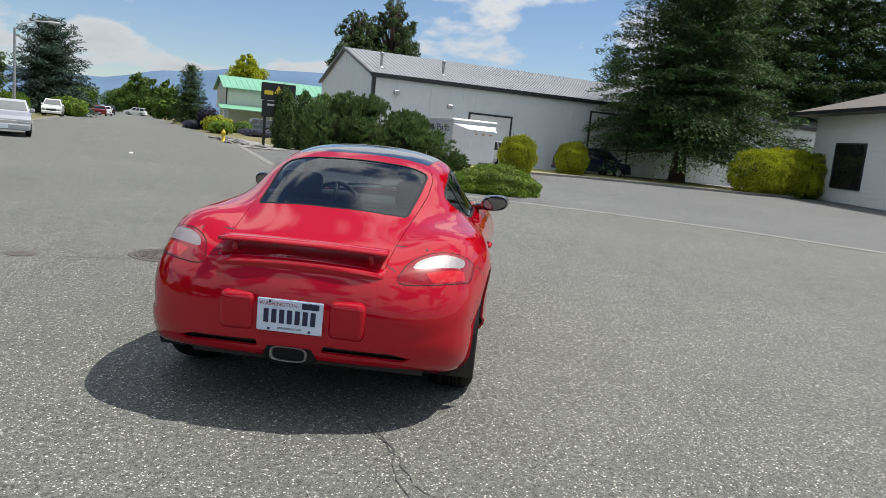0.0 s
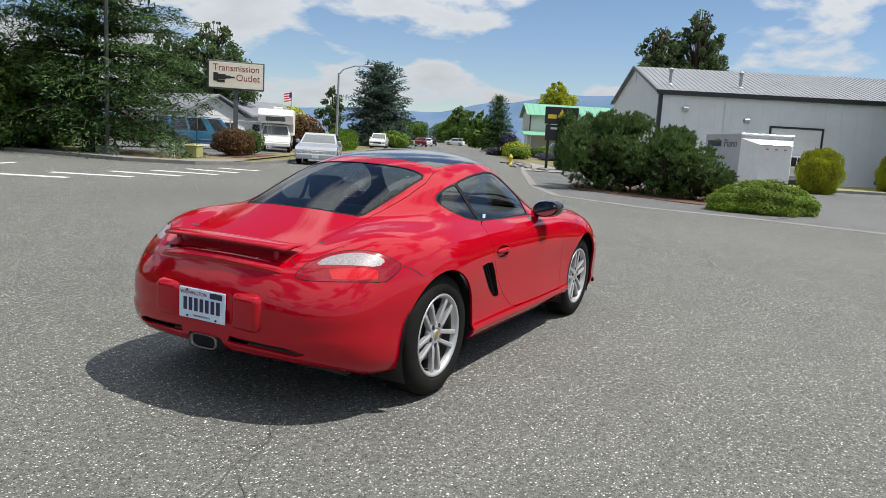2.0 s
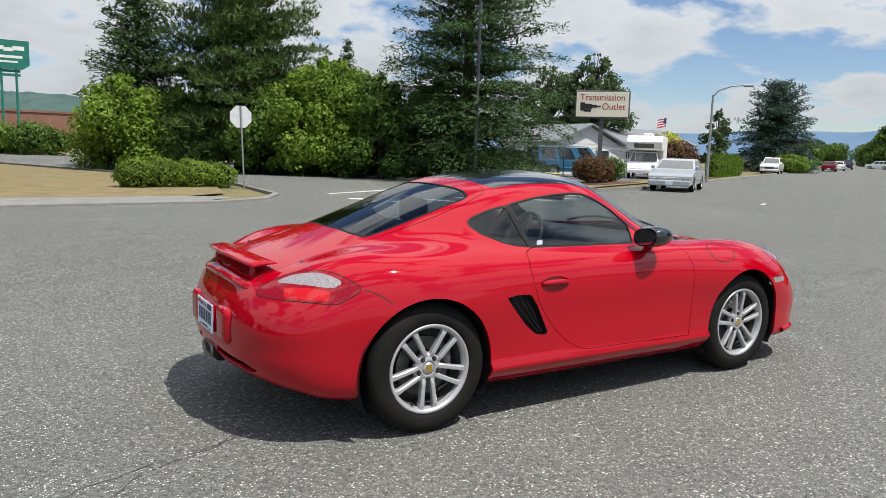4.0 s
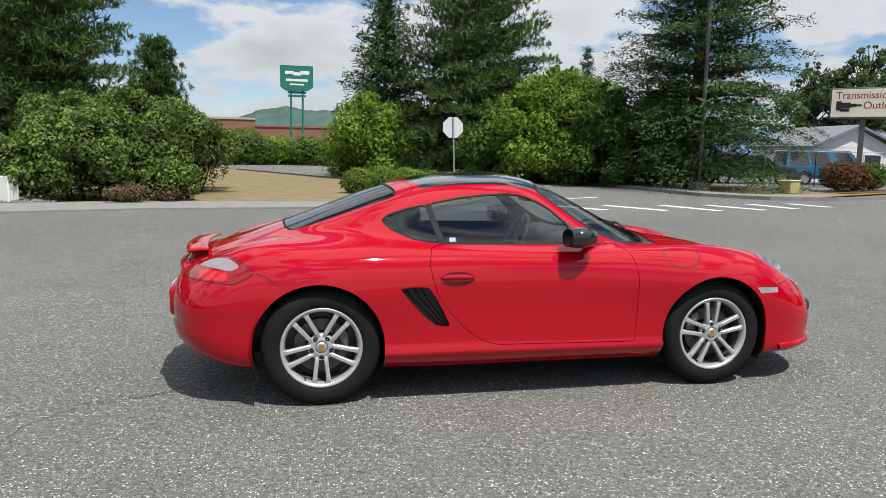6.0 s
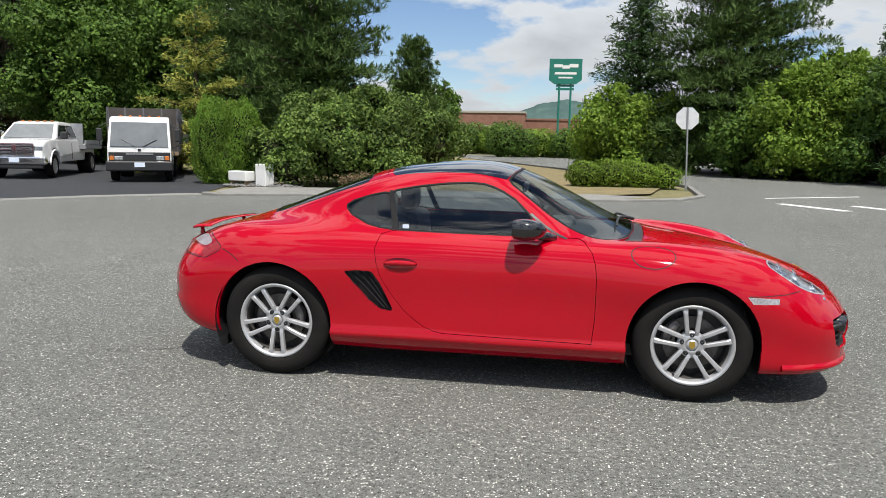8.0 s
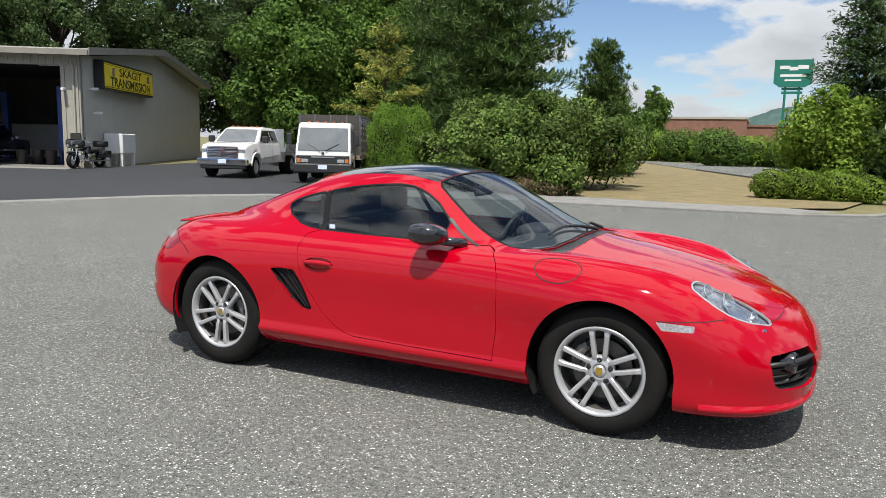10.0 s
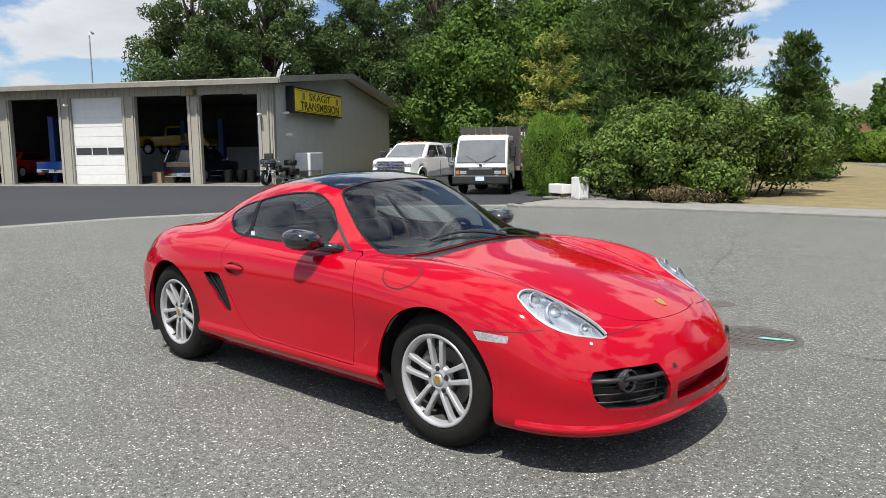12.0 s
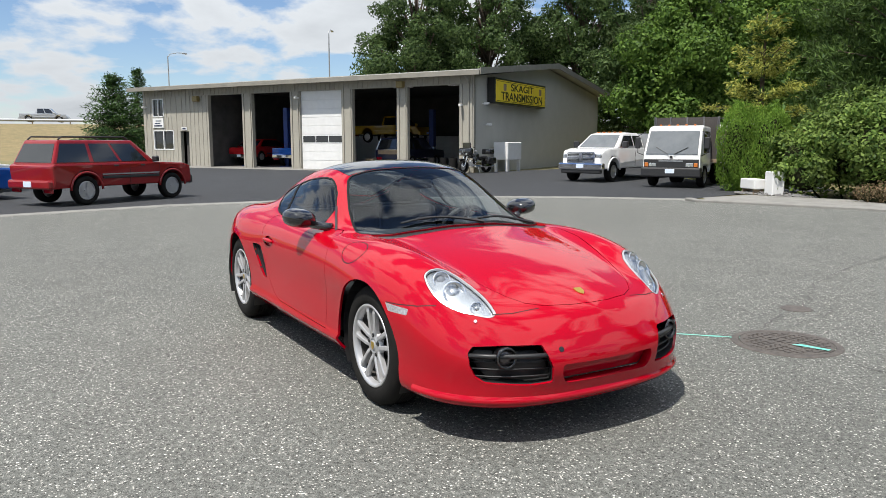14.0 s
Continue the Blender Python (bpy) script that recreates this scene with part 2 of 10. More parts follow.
def strip(name, line, w, h, material, label, category, side=1, dz=0.0, parent=None):
    """A kerb: a low bar along a line of points, w wide to one side, h high, with a rounded top edge."""
    bm = bmesh.new()
    pts = []
    for (x0, y0), (x1, y1) in zip(line, line[1:]):
        n = max(1, int(math.hypot(x1 - x0, y1 - y0) / 1.5))
        pts += [(x0 + (x1 - x0) * i / n, y0 + (y1 - y0) * i / n) for i in range(n)]
    pts.append(line[-1])
    prof = [(0, -0.12), (0, h - 0.025), (0.012, h - 0.008), (0.03, h), (w, h), (w, -0.12)]
    rings = []
    for i, (x, y) in enumerate(pts):
        a, b = pts[max(i - 1, 0)], pts[min(i + 1, len(pts) - 1)]
        d = Vector((b[0] - a[0], b[1] - a[1])).normalized()
        nx, ny = -d.y * side, d.x * side
        rings.append([bm.verts.new((x + nx * o, y + ny * o, gz(x, y) + z + dz)) for o, z in prof])
    for a, b in zip(rings, rings[1:]):
        for k in range(len(prof) - 1):
            bm.faces.new((a[k], a[k + 1], b[k + 1], b[k]))
    bm.faces.new(rings[0]); bm.faces.new(rings[-1])
    bmesh.ops.recalc_face_normals(bm, faces=bm.faces[:])
    return tagged(part(name, bm, material, parent), label, category, kind="structure")


def text_part(name, words, size, m, material, parent, label="", extrude=0.004, align="CENTER", squeeze=1.0, bold=0.0):
    """Raised lettering in the built-in face, as a mesh."""
    cu = bpy.data.curves.new(name, "FONT")
    cu.body, cu.size, cu.extrude, cu.align_x, cu.align_y = words, size, extrude, align, "CENTER"
    cu.offset = bold
    tmp = bpy.data.objects.new(name, cu)
    me = bpy.data.meshes.new_from_object(tmp)
    bpy.data.objects.remove(tmp)
    me.name = name
    me.materials.clear()
    me.materials.append(material)
    me.transform(m @ Matrix.Diagonal((squeeze, 1, 1, 1)))
    ob = new(name, me)
    ob.parent = parent
    return tagged(ob, label)

# ---- materials ----
def chipseal(name, tone, chip, scale=95.0, share=0.70, pits=0.16):
    """Worn asphalt: a fine grey matrix with single pale stones and dark pits set in it, blotches, and a rough top."""
    m = bpy.data.materials.new(name)
    m.use_nodes = True
    n, l = m.node_tree.nodes, m.node_tree.links
    b = n["Principled BSDF"]
    b.inputs["Roughness"].default_value = 0.85
    b.inputs["Specular IOR Level"].default_value = 0.3
    tc = n.new("ShaderNodeTexCoord")

    def ramp(source, *stops):
        r = n.new("ShaderNodeValToRGB")
        e = r.color_ramp.elements
        for k, (p, c) in enumerate(stops):
            x = e[k] if k < 2 else e.new(p)
            x.position, x.color = p, (*c, 1) if isinstance(c, tuple) else (c, c, c, 1)
        l.new(source, r.inputs[0])
        return r.outputs[0]

    def cells(size):
        v = n.new("ShaderNodeTexVoronoi")
        v.inputs["Scale"].default_value = size
        l.new(tc.outputs["Object"], v.inputs["Vector"])
        q = n.new("ShaderNodeSeparateColor")
        l.new(v.outputs["Color"], q.inputs[0])
        return v, q

    def math2(op, x, y):
        k = n.new("ShaderNodeMath")
        k.operation = op
        for i, u in enumerate((x, y)):
            if isinstance(u, float):
                k.inputs[i].default_value = u
            else:
                l.new(u, k.inputs[i])
        return k.outputs[0]

    fine, fq = cells(scale * 2.4)
    matrix = ramp(fq.outputs[0], (0.0, tuple(v * 0.45 for v in tone)), (1.0, tuple(v * 1.45 for v in tone)), (0.3, tuple(v * 0.85 for v in tone)), (0.75, tuple(v * 1.12 for v in tone)))
    stone, sq = cells(scale)
    # each stone has its own reach within its cell
    reach = math2("MULTIPLY_ADD", sq.outputs[1], 0.30)
    reach.node.inputs[2].default_value = 0.22
    there = math2("GREATER_THAN", sq.outputs[0], share)
    cover = math2("MULTIPLY", math2("LESS_THAN", stone.outputs["Distance"], reach), there)
    hue = ramp(sq.outputs[2], (0.0, tuple(v * 0.50 for v in chip)), (1.0, tuple(v * 1.15 for v in chip)), (0.6, tuple(v * 0.75 for v in chip)))
    mixed = n.new("ShaderNodeMix"); mixed.data_type = "RGBA"
    l.new(cover, mixed.inputs["Factor"]); l.new(matrix, mixed.inputs["A"]); l.new(hue, mixed.inputs["B"])
    hole = math2("MULTIPLY", math2("LESS_THAN", sq.outputs[0], pits), math2("LESS_THAN", stone.outputs["Distance"], reach))
    holed = n.new("ShaderNodeMix"); holed.data_type = "RGBA"
    l.new(hole, holed.inputs["Factor"]); l.new(mixed.outputs["Result"], holed.inputs["A"])
    holed.inputs["B"].default_value = (*(v * 0.28 for v in tone), 1)
    big = n.new("ShaderNodeTexNoise"); big.inputs["Scale"].default_value = 0.16; big.inputs["Detail"].default_value = 5
    l.new(tc.outputs["Object"], big.inputs["Vector"])
    mid = n.new("ShaderNodeTexNoise"); mid.inputs["Scale"].default_value = 1.7; mid.inputs["Detail"].default_value = 7; mid.inputs["Roughness"].default_value = 0.65
    l.new(tc.outputs["Object"], mid.inputs["Vector"])
    mr = n.new("ShaderNodeMapRange")
    mr.inputs["From Min"].default_value, mr.inputs["From Max"].default_value = 0.7, 1.3
    mr.inputs["To Min"].default_value, mr.inputs["To Max"].default_value = 0.86, 1.14
    l.new(math2("ADD", big.outputs["Fac"], mid.outputs["Fac"]), mr.inputs["Value"])
    clump = n.new("ShaderNodeTexNoise"); clump.inputs["Scale"].default_value = 34.0; clump.inputs["Detail"].default_value = 2
    l.new(tc.outputs["Object"], clump.inputs["Vector"])
    cm = n.new("ShaderNodeMapRange")
    cm.inputs["From Min"].default_value, cm.inputs["From Max"].default_value = 0.3, 0.7
    cm.inputs["To Min"].default_value, cm.inputs["To Max"].default_value = 0.68, 1.32
    l.new(clump.outputs["Fac"], cm.inputs["Value"])
    m2 = n.new("ShaderNodeVectorMath"); m2.operation = "SCALE"
    l.new(holed.outputs["Result"], m2.inputs[0]); l.new(math2("MULTIPLY", mr.outputs[0], cm.outputs[0]), m2.inputs["Scale"])
    l.new(m2.outputs[0], b.inputs["Base Color"])
    bp = n.new("ShaderNodeBump"); bp.inputs["Strength"].default_value = 0.7; bp.inputs["Distance"].default_value = 0.005
    l.new(math2("SUBTRACT", math2("MULTIPLY", fine.outputs["Distance"], -0.6), math2("MULTIPLY", stone.outputs["Distance"], 0.8)), bp.inputs["Height"])
    l.new(bp.outputs[0], b.inputs["Normal"])
    return m


M = {}
M["road"] = chipseal("chip_sealed_asphalt", (0.118, 0.1205, 0.1105), (0.50, 0.49, 0.45), 92)
M["lot"] = chipseal("dark_asphalt", (0.036, 0.038, 0.042), (0.08, 0.08, 0.085), 110)
M["drive"] = chipseal("grey_asphalt", (0.125, 0.126, 0.126), (0.26, 0.26, 0.25), 100)
M["earth"] = mat("dry_earth_and_grass", (0.10, 0.10, 0.035), 0.95, base2=(0.19, 0.16, 0.075), scale=0.6, bump=0.6, bump_scale=20, fine=24)
M["drygrass"] = mat("sunburnt_grass", (0.22, 0.165, 0.078), 0.95, base2=(0.135, 0.115, 0.052), scale=1.3, bump=0.7, bump_scale=40, fine=50, fine_amount=0.4)
M["greengrass"] = mat("patchy_grass", (0.14, 0.17, 0.045), 0.95, base2=(0.34, 0.29, 0.11), scale=1.6, bump=0.7, bump_scale=40, fine=50, fine_amount=0.4)
M["concrete"] = mat("weathered_concrete", (0.225, 0.22, 0.203), 0.9, base2=(0.165, 0.16, 0.148), scale=2.5, bump=0.25, bump_scale=90, fine=120, fine_amount=0.12)
M["gravel"] = mat("grey_gravel", (0.30, 0.29, 0.27), 0.95, base2=(0.18, 0.17, 0.16), scale=14, bump=0.8, bump_scale=30, fine=45, fine_amount=0.4)
M["bark"] = mat("brown_bark", (0.085, 0.06, 0.042), 0.95, base2=(0.05, 0.037, 0.028), scale=9, bump=0.8, bump_scale=25)
M["mulch"] = mat("red_bark_mulch", (0.15, 0.07, 0.04), 0.95, base2=(0.08, 0.045, 0.03), scale=12, bump=0.8, bump_scale=40)
M["paint_line"] = mat("worn_white_road_paint", (0.74, 0.74, 0.71), 0.8, base2=(0.55, 0.55, 0.53), scale=7, fine=60, fine_amount=0.15)
M["greywall"] = mat("pale_grey_wall_panels", (0.66, 0.70, 0.71), 0.6, base2=(0.61, 0.65, 0.66), scale=0.9)
M["greyroof"] = mat("ribbed_grey_metal_roof", (0.27, 0.28, 0.29), 0.5, 0.2, base2=(0.23, 0.24, 0.25), scale=0.7)
M["slateroof"] = mat("grey_felt_roof", (0.20, 0.21, 0.23), 0.8, base2=(0.15, 0.16, 0.175), scale=2, bump=0.3, bump_scale=20)
M["blacktrim"] = mat("black_metal_trim", (0.02, 0.022, 0.026), 0.4)
M["beige"] = mat("beige_metal_siding", (0.345, 0.325, 0.275), 0.55, base2=(0.305, 0.287, 0.243), scale=0.8, fine=8, fine_amount=0.05)
M["eaves"] = mat("weathered_eaves_metal", (0.25, 0.235, 0.20), 0.6, base2=(0.20, 0.19, 0.16), scale=2)
M["beigeflat"] = mat("taupe_wall_paint", (0.46, 0.45, 0.41), 0.7, base2=(0.42, 0.41, 0.37), scale=1.2)
# the dimness inside the workshop is put into this dark base colour
M["room_shade"] = mat("shade_dark_lining", (0.10, 0.095, 0.09), 0.8, base2=(0.06, 0.058, 0.056), scale=1.5)
M["concretefloor"] = mat("oily_concrete_floor", (0.22, 0.21, 0.20), 0.6, base2=(0.12, 0.115, 0.11), scale=1.2)
M["white"] = mat("white_paint", (0.70, 0.70, 0.69), 0.5, base2=(0.64, 0.64, 0.63), scale=3)
M["housewhite"] = mat("fresh_white_siding_paint", (0.86, 0.86, 0.86), 0.5, base2=(0.83, 0.83, 0.83), scale=1.5)
M["greenmetal"] = mat("pale_green_metal_roof", (0.17, 0.40, 0.27), 0.5, base2=(0.145, 0.35, 0.235), scale=0.5)
M["creamwall"] = mat("cream_siding", (0.66, 0.67, 0.60), 0.7, base2=(0.60, 0.61, 0.55), scale=0.8)
M["steel"] = mat("galvanised_steel", (0.42, 0.43, 0.44), 0.45, 0.7, base2=(0.34, 0.35, 0.36), scale=6)
M["darkpole"] = mat("dark_grey_painted_steel", (0.10, 0.10, 0.105), 0.5, base2=(0.075, 0.075, 0.08), scale=4)
M["aluminium"] = mat("bare_aluminium", (0.72, 0.72, 0.73), 0.35, 0.9, base2=(0.62, 0.62, 0.63), scale=8)
M["chrome"] = mat("chrome", (0.86, 0.86, 0.87), 0.08, 1.0, base2=(0.82, 0.82, 0.83), scale=3)
M["blackplastic"] = mat("black_plastic", (0.018, 0.018, 0.019), 0.45, base2=(0.026, 0.026, 0.027), scale=12, bump=0.1, bump_scale=300)
M["rubber"] = mat("tyre_rubber", (0.010, 0.0098, 0.0095), 0.75, base2=(0.016, 0.015, 0.014), spec=0.1, scale=7, bump=0.15, bump_scale=120)
M["darkglass"] = mat("dark_window_glass", (0.012, 0.014, 0.016), 0.04, base2=(0.02, 0.022, 0.024), scale=2, spec=0.9)
M["screen"] = mat("glossy_windscreen", (0.12, 0.13, 0.135), 0.05, base2=(0.17, 0.18, 0.185), scale=1.5, spec=0.6)
M["brick"] = mat("brown_brick", (0.24, 0.12, 0.085), 0.9, base2=(0.17, 0.085, 0.06), scale=1.0, fine=10, fine_amount=0.15)
M["wood"] = mat("weathered_wood", (0.30, 0.22, 0.14), 0.85, base2=(0.20, 0.15, 0.10), scale=7, bump=0.3, bump_scale=40)
M["shingle"] = mat("grey_brown_shingles", (0.16, 0.14, 0.125), 0.9, base2=(0.11, 0.097, 0.088), scale=5, bump=0.5, bump_scale=30)
M["yellowsign"] = mat("yellow_sign_face", (0.86, 0.66, 0.05), 0.35, base2=(0.80, 0.60, 0.045), scale=2)
M["black"] = mat("black_paint", (0.012, 0.012, 0.013), 0.35, base2=(0.02, 0.02, 0.021), scale=5)
M["signred"] = mat("dark_red_lettering", (0.30, 0.014, 0.014), 0.5, base2=(0.26, 0.012, 0.012), scale=5)
M["signcream"] = mat("cream_sign_face", (0.78, 0.74, 0.62), 0.4, base2=(0.72, 0.68, 0.56), scale=2)
M["greensign"] = mat("dark_green_sign_face", (0.015, 0.16, 0.12), 0.4, base2=(0.012, 0.135, 0.10), scale=1)
# distance haze is mixed into the mountains' blue base colour
M["hill"] = mat("haze_blue_mountain", (0.125, 0.185, 0.275), 1.0, base2=(0.095, 0.155, 0.24), scale=0.004, spec=0.0)
# the far woods' green is paled and greyed in place of haze
M["farwood"] = mat("haze_tinted_woods", (0.075, 0.115, 0.105), 1.0, base2=(0.05, 0.085, 0.08), scale=0.06, spec=0.0)
L = {}
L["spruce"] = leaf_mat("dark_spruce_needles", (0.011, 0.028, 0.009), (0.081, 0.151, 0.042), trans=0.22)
L["pine"] = leaf_mat("pine_needles", (0.024, 0.050, 0.013), (0.105, 0.168, 0.042), trans=0.25)
L["bluespruce"] = leaf_mat("blue_green_spruce_needles", (0.028, 0.055, 0.045), (0.075, 0.115, 0.085))
L["gold"] = leaf_mat("golden_spruce_needles", (0.16, 0.18, 0.035), (0.42, 0.43, 0.10))
L["clipped"] = leaf_mat("clipped_cedar_foliage", (0.065, 0.14, 0.016), (0.18, 0.29, 0.04))
L["broad"] = leaf_mat("broad_green_leaves", (0.033, 0.075, 0.013), (0.132, 0.217, 0.039))
L["bright"] = leaf_mat("fresh_green_leaves", (0.072, 0.140, 0.016), (0.240, 0.345, 0.052), trans=0.42)
# bramble's wide clump tone stands for lit clumps and dark gaps
L["bramble"] = leaf_mat("bramble_leaves", (0.028, 0.064, 0.011), (0.166, 0.234, 0.053), amt=0.55)
L["cedar"] = leaf_mat("cedar_sprays", (0.075, 0.16, 0.018), (0.20, 0.31, 0.04))
L["yellow"] = leaf_mat("yellow_green_sprays", (0.15, 0.20, 0.012), (0.50, 0.52, 0.03))
L["juniper"] = leaf_mat("juniper_sprays", (0.075, 0.135, 0.015), (0.20, 0.29, 0.035))
L["mugo"] = leaf_mat("mugo_pine_needles", (0.030, 0.066, 0.022), (0.12, 0.19, 0.055))
L["cottonwood"] = leaf_mat("dusty_cottonwood_leaves", (0.024, 0.050, 0.016), (0.092, 0.140, 0.044))
L["poplar"] = leaf_mat("grey_green_leaves", (0.042, 0.075, 0.030), (0.11, 0.155, 0.065))
L["redleaf"] = leaf_mat("reddish_brown_leaves", (0.09, 0.035, 0.022), (0.16, 0.10, 0.04))
L["deadleaf"] = leaf_mat("dry_brown_leaves", (0.09, 0.065, 0.036), (0.24, 0.175, 0.10))
L["purple"] = leaf_mat("dark_purple_leaves", (0.014, 0.012, 0.026), (0.045, 0.038, 0.07))
L["lavender"] = leaf_mat("purple_grey_leaves", (0.06, 0.06, 0.10), (0.13, 0.13, 0.17))

# ---- ground, streets and kerbs ----
def make_ground():
    bm = bmesh.new()
    rad = [0, 2, 4, 5.5, 7, 8.5, 10, 11.5, 13, 16, 18, 20, 22, 24, 26, 30, 40, 60, 100, 200, 500, 1500, 4500]
    n = 72
    rings = []
    for r in rad:
        if r == 0:
            rings.append([bm.verts.new((0, 0, gz(0, 0) - 0.03))])
        else:
            rings.append([bm.verts.new((r * math.cos(k * math.tau / n), r * math.sin(k * math.tau / n), gz(r * math.cos(k * math.tau / n), r * math.sin(k * math.tau / n)) - 0.03)) for k in range(n)])
    for k in range(n):
        bm.faces.new((rings[0][0], rings[1][k], rings[1][(k + 1) % n]))
    for a, b in zip(rings[1:], rings[2:]):
        for k in range(n):
            bm.faces.new((a[k], b[k], b[(k + 1) % n], a[(k + 1) % n]))
    tagged(part("ground", bm, M["earth"]), "dry summer ground with patchy grass", "ground", kind="structure")


make_ground()
ROAD = [(10.2, -9.5), (12.4, -6.5), (13.6, -3.9), (14.4, -1.0), (14.8, 2.0), (16.3, 4.9), (20, 7.1), (30.6, 11.8), (40.5, 16.0), (115, 55), (340, 176),
        (335, 188), (114, 68), (44, 31.5), (30, 24.2), (22.5, 20.2), (17.8, 18.4), (15.6, 18.9), (14.2, 21.0), (14.0, 25.6), (13.2, 38), (11.9, 48.4), (7, 63),
        (-4, 74), (-30, 92), (-32, 84), (-14, 76), (-5.2, 52.9), (0.9, 37.2), (3.6, 31), (4.9, 23), (4.5, 17.9), (3.6, 16.2), (2.0, 15.2), (-1, 14.9), (-5, 14.5), (-8.6, 13.2), (-9.4, 13.4),
        (-11.2, 11.7), (-12.7, 9.6), (-14.2, 5.0), (-14.3, 1.0), (-13.3, -2.6), (-11.2, -8), (-8, -14), (-5, -40), (6, -40), (8, -14)]
sheet("road", ROAD, 0.0, M["road"], "weathered chip-sealed asphalt of the street junction", "road")
LOT = [(-9.4, 13.4), (-11.2, 11.7), (-12.7, 9.6), (-14.2, 5.0), (-14.3, 1.0), (-13.3, -2.6), (-11.2, -8), (-8, -14), (-30, -24), (-56, -10), (-50, 3), (-25.0, 17.0), (-32, 40), (-26, 42), (-9.6, 21), (-10.2, 17.3)]
sheet("parking_lot", LOT, -0.012, M["lot"], "dark resealed asphalt lot before the workshop", "parking lot")
DRIVE = [(12.4, -6.5), (13.6, -3.9), (14.4, -1.0), (18.4, -2.2), (20.5, 0.0), (26, 1.5), (38, -1.6), (42.2, -8.6), (37.8, -15.2), (42, -20.5), (36, -21.0), (20, -40), (8, -40), (8, -14), (10.2, -9.5)]
sheet("driveway", DRIVE, -0.012, M["drive"], "grey asphalt driveway beside the white house", "driveway")
sheet("shoulder", [(14.5, -1.0), (14.9, 2.0), (16.4, 4.8), (20.1, 7.0), (30.6, 11.6), (38, 14.6), (42, 9.0), (30, 6.8), (26, 1.5), (18.4, -2.2)], -0.008, M["drive"], "worn grey asphalt shoulder beside the gutter", "shoulder")
sheet("yard", [(38, -1.6), (42.2, -8.6), (37.8, -15.2), (40, -22), (75, -40), (110, -30), (60, 6), (44, 9), (30, 7), (26, 1.5)], -0.02, M["gravel"], "pale gravel yard in front of the warehouse", "yard")
sheet("grass_strip", [(30.5, 0.6), (35.6, -1.7), (37.6, -5.2), (38.0, -9.6), (37.6, -14.6), (40.5, -18), (49, -13), (46, -5.5), (38, 0.8)], 0.10, M["greengrass"], "strip of patchy green grass", "grass")
sheet("dry_lawn", [(-5.5, 17.3), (-1, 17.1), (1.5, 17.3), (3.0, 18.5), (3.9, 23), (2.8, 30.6), (0.1, 37), (-6.0, 52.7), (-14.8, 75.6), (-32, 82), (-20, 45), (-9, 24)], 0.03, M["drygrass"], "sunburnt yellow lawn", "lawn")
sheet("verge", [(15.9, 21.5), (16.3, 19.8), (19.5, 20.6), (30, 26), (44, 33), (42, 40), (26, 34), (20, 32), (15.5, 40), (13.5, 49), (8, 64), (11, 66), (20, 50), (15.9, 30)], 0.035, M["drygrass"], "dry grass verge behind the pavement", "grass")
sheet("outlet_yard", [(20.5, 24.4), (24, 25.2), (30, 27.5), (42, 34), (60, 46), (40, 60), (24, 44), (20.5, 32)], 0.05, M["drive"], "fenced asphalt yard of the outlet", "yard")
sheet("mulch_bed", [(21.8, 22.4), (27.5, 25.2), (27.0, 26.6), (21.4, 24.2)], 0.06, M["mulch"], "bed of red bark mulch", "planting bed")
sheet("planting_bed", [(18.2, 1.0), (18.4, -1.6), (21, -0.8), (23.8, 1.0), (25.2, 5.0), (24.2, 6.9), (20.6, 5.8)], 0.012, M["mulch"], "bark-covered bed under the shrubs", "planting bed")
sheet("pavement", [(-9.2, 14.2), (-8.6, 13.6), (-5, 14.95), (-1, 15.3), (1.8, 15.6), (2.9, 16.8), (1.4, 17.3), (-1, 17.1), (-5.5, 17.3), (-9.3, 16.2)], 0.045, M["concrete"], "worn concrete pavement at the street corner", "pavement")
sheet("side_pavement", [(15.6, 19.5), (17.6, 19.0), (19.6, 19.9), (19.0, 20.8), (16.2, 20.6), (15.6, 22), (15.4, 26), (14.6, 38), (13.3, 48.8), (8.2, 63.6), (7.3, 63.2), (12.2, 48.6), (13.5, 38), (14.3, 25.7), (14.5, 21.2)], 0.105, M["concrete"], "concrete pavement along the side street", "pavement")
strip("kerb", [(7, 63), (11.9, 48.4), (13.2, 38), (14.0, 25.6), (14.2, 21.0), (15.6, 18.9), (17.8, 18.4), (22.5, 20.2)], 0.16, 0.13, M["concrete"], "raised concrete kerb of the side street", "kerb", side=-1)
strip("kerb", [(-9.2, 13.5), (-8.6, 13.2), (-5, 14.5), (-1, 14.9), (2.0, 15.2), (3.6, 16.2), (4.5, 17.9), (4.9, 23), (3.6, 31), (0.9, 37.2), (-5.2, 52.9)], 0.18, 0.07, M["concrete"], "low concrete kerb round the corner", "kerb", side=1)
strip("gutter", [(10.2, -9.5), (12.4, -6.5), (13.6, -3.9), (14.4, -1.0), (14.8, 2.0), (16.3, 4.9), (20, 7.1), (30.6, 11.8), (40.5, 16.0)], 0.30, 0.02, M["concrete"], "rolled concrete gutter at the street edge", "kerb", side=-1)
strip("gutter", [(-9.2, 13.5), (-11.2, 11.7), (-12.7, 9.6), (-14.2, 5.0), (-14.3, 1.0), (-13.3, -2.6), (-11.2, -8)], 0.45, 0.012, M["concrete"], "flat concrete gutter before the lot", "kerb", side=-1)
strip("kerb", [(30.3, 0.4), (35.4, -1.9), (37.4, -5.3), (37.8, -9.6), (37.4, -14.7), (39, -18)], 0.15, 0.13, M["concrete"], "concrete edge of the grass strip", "kerb", side=1)
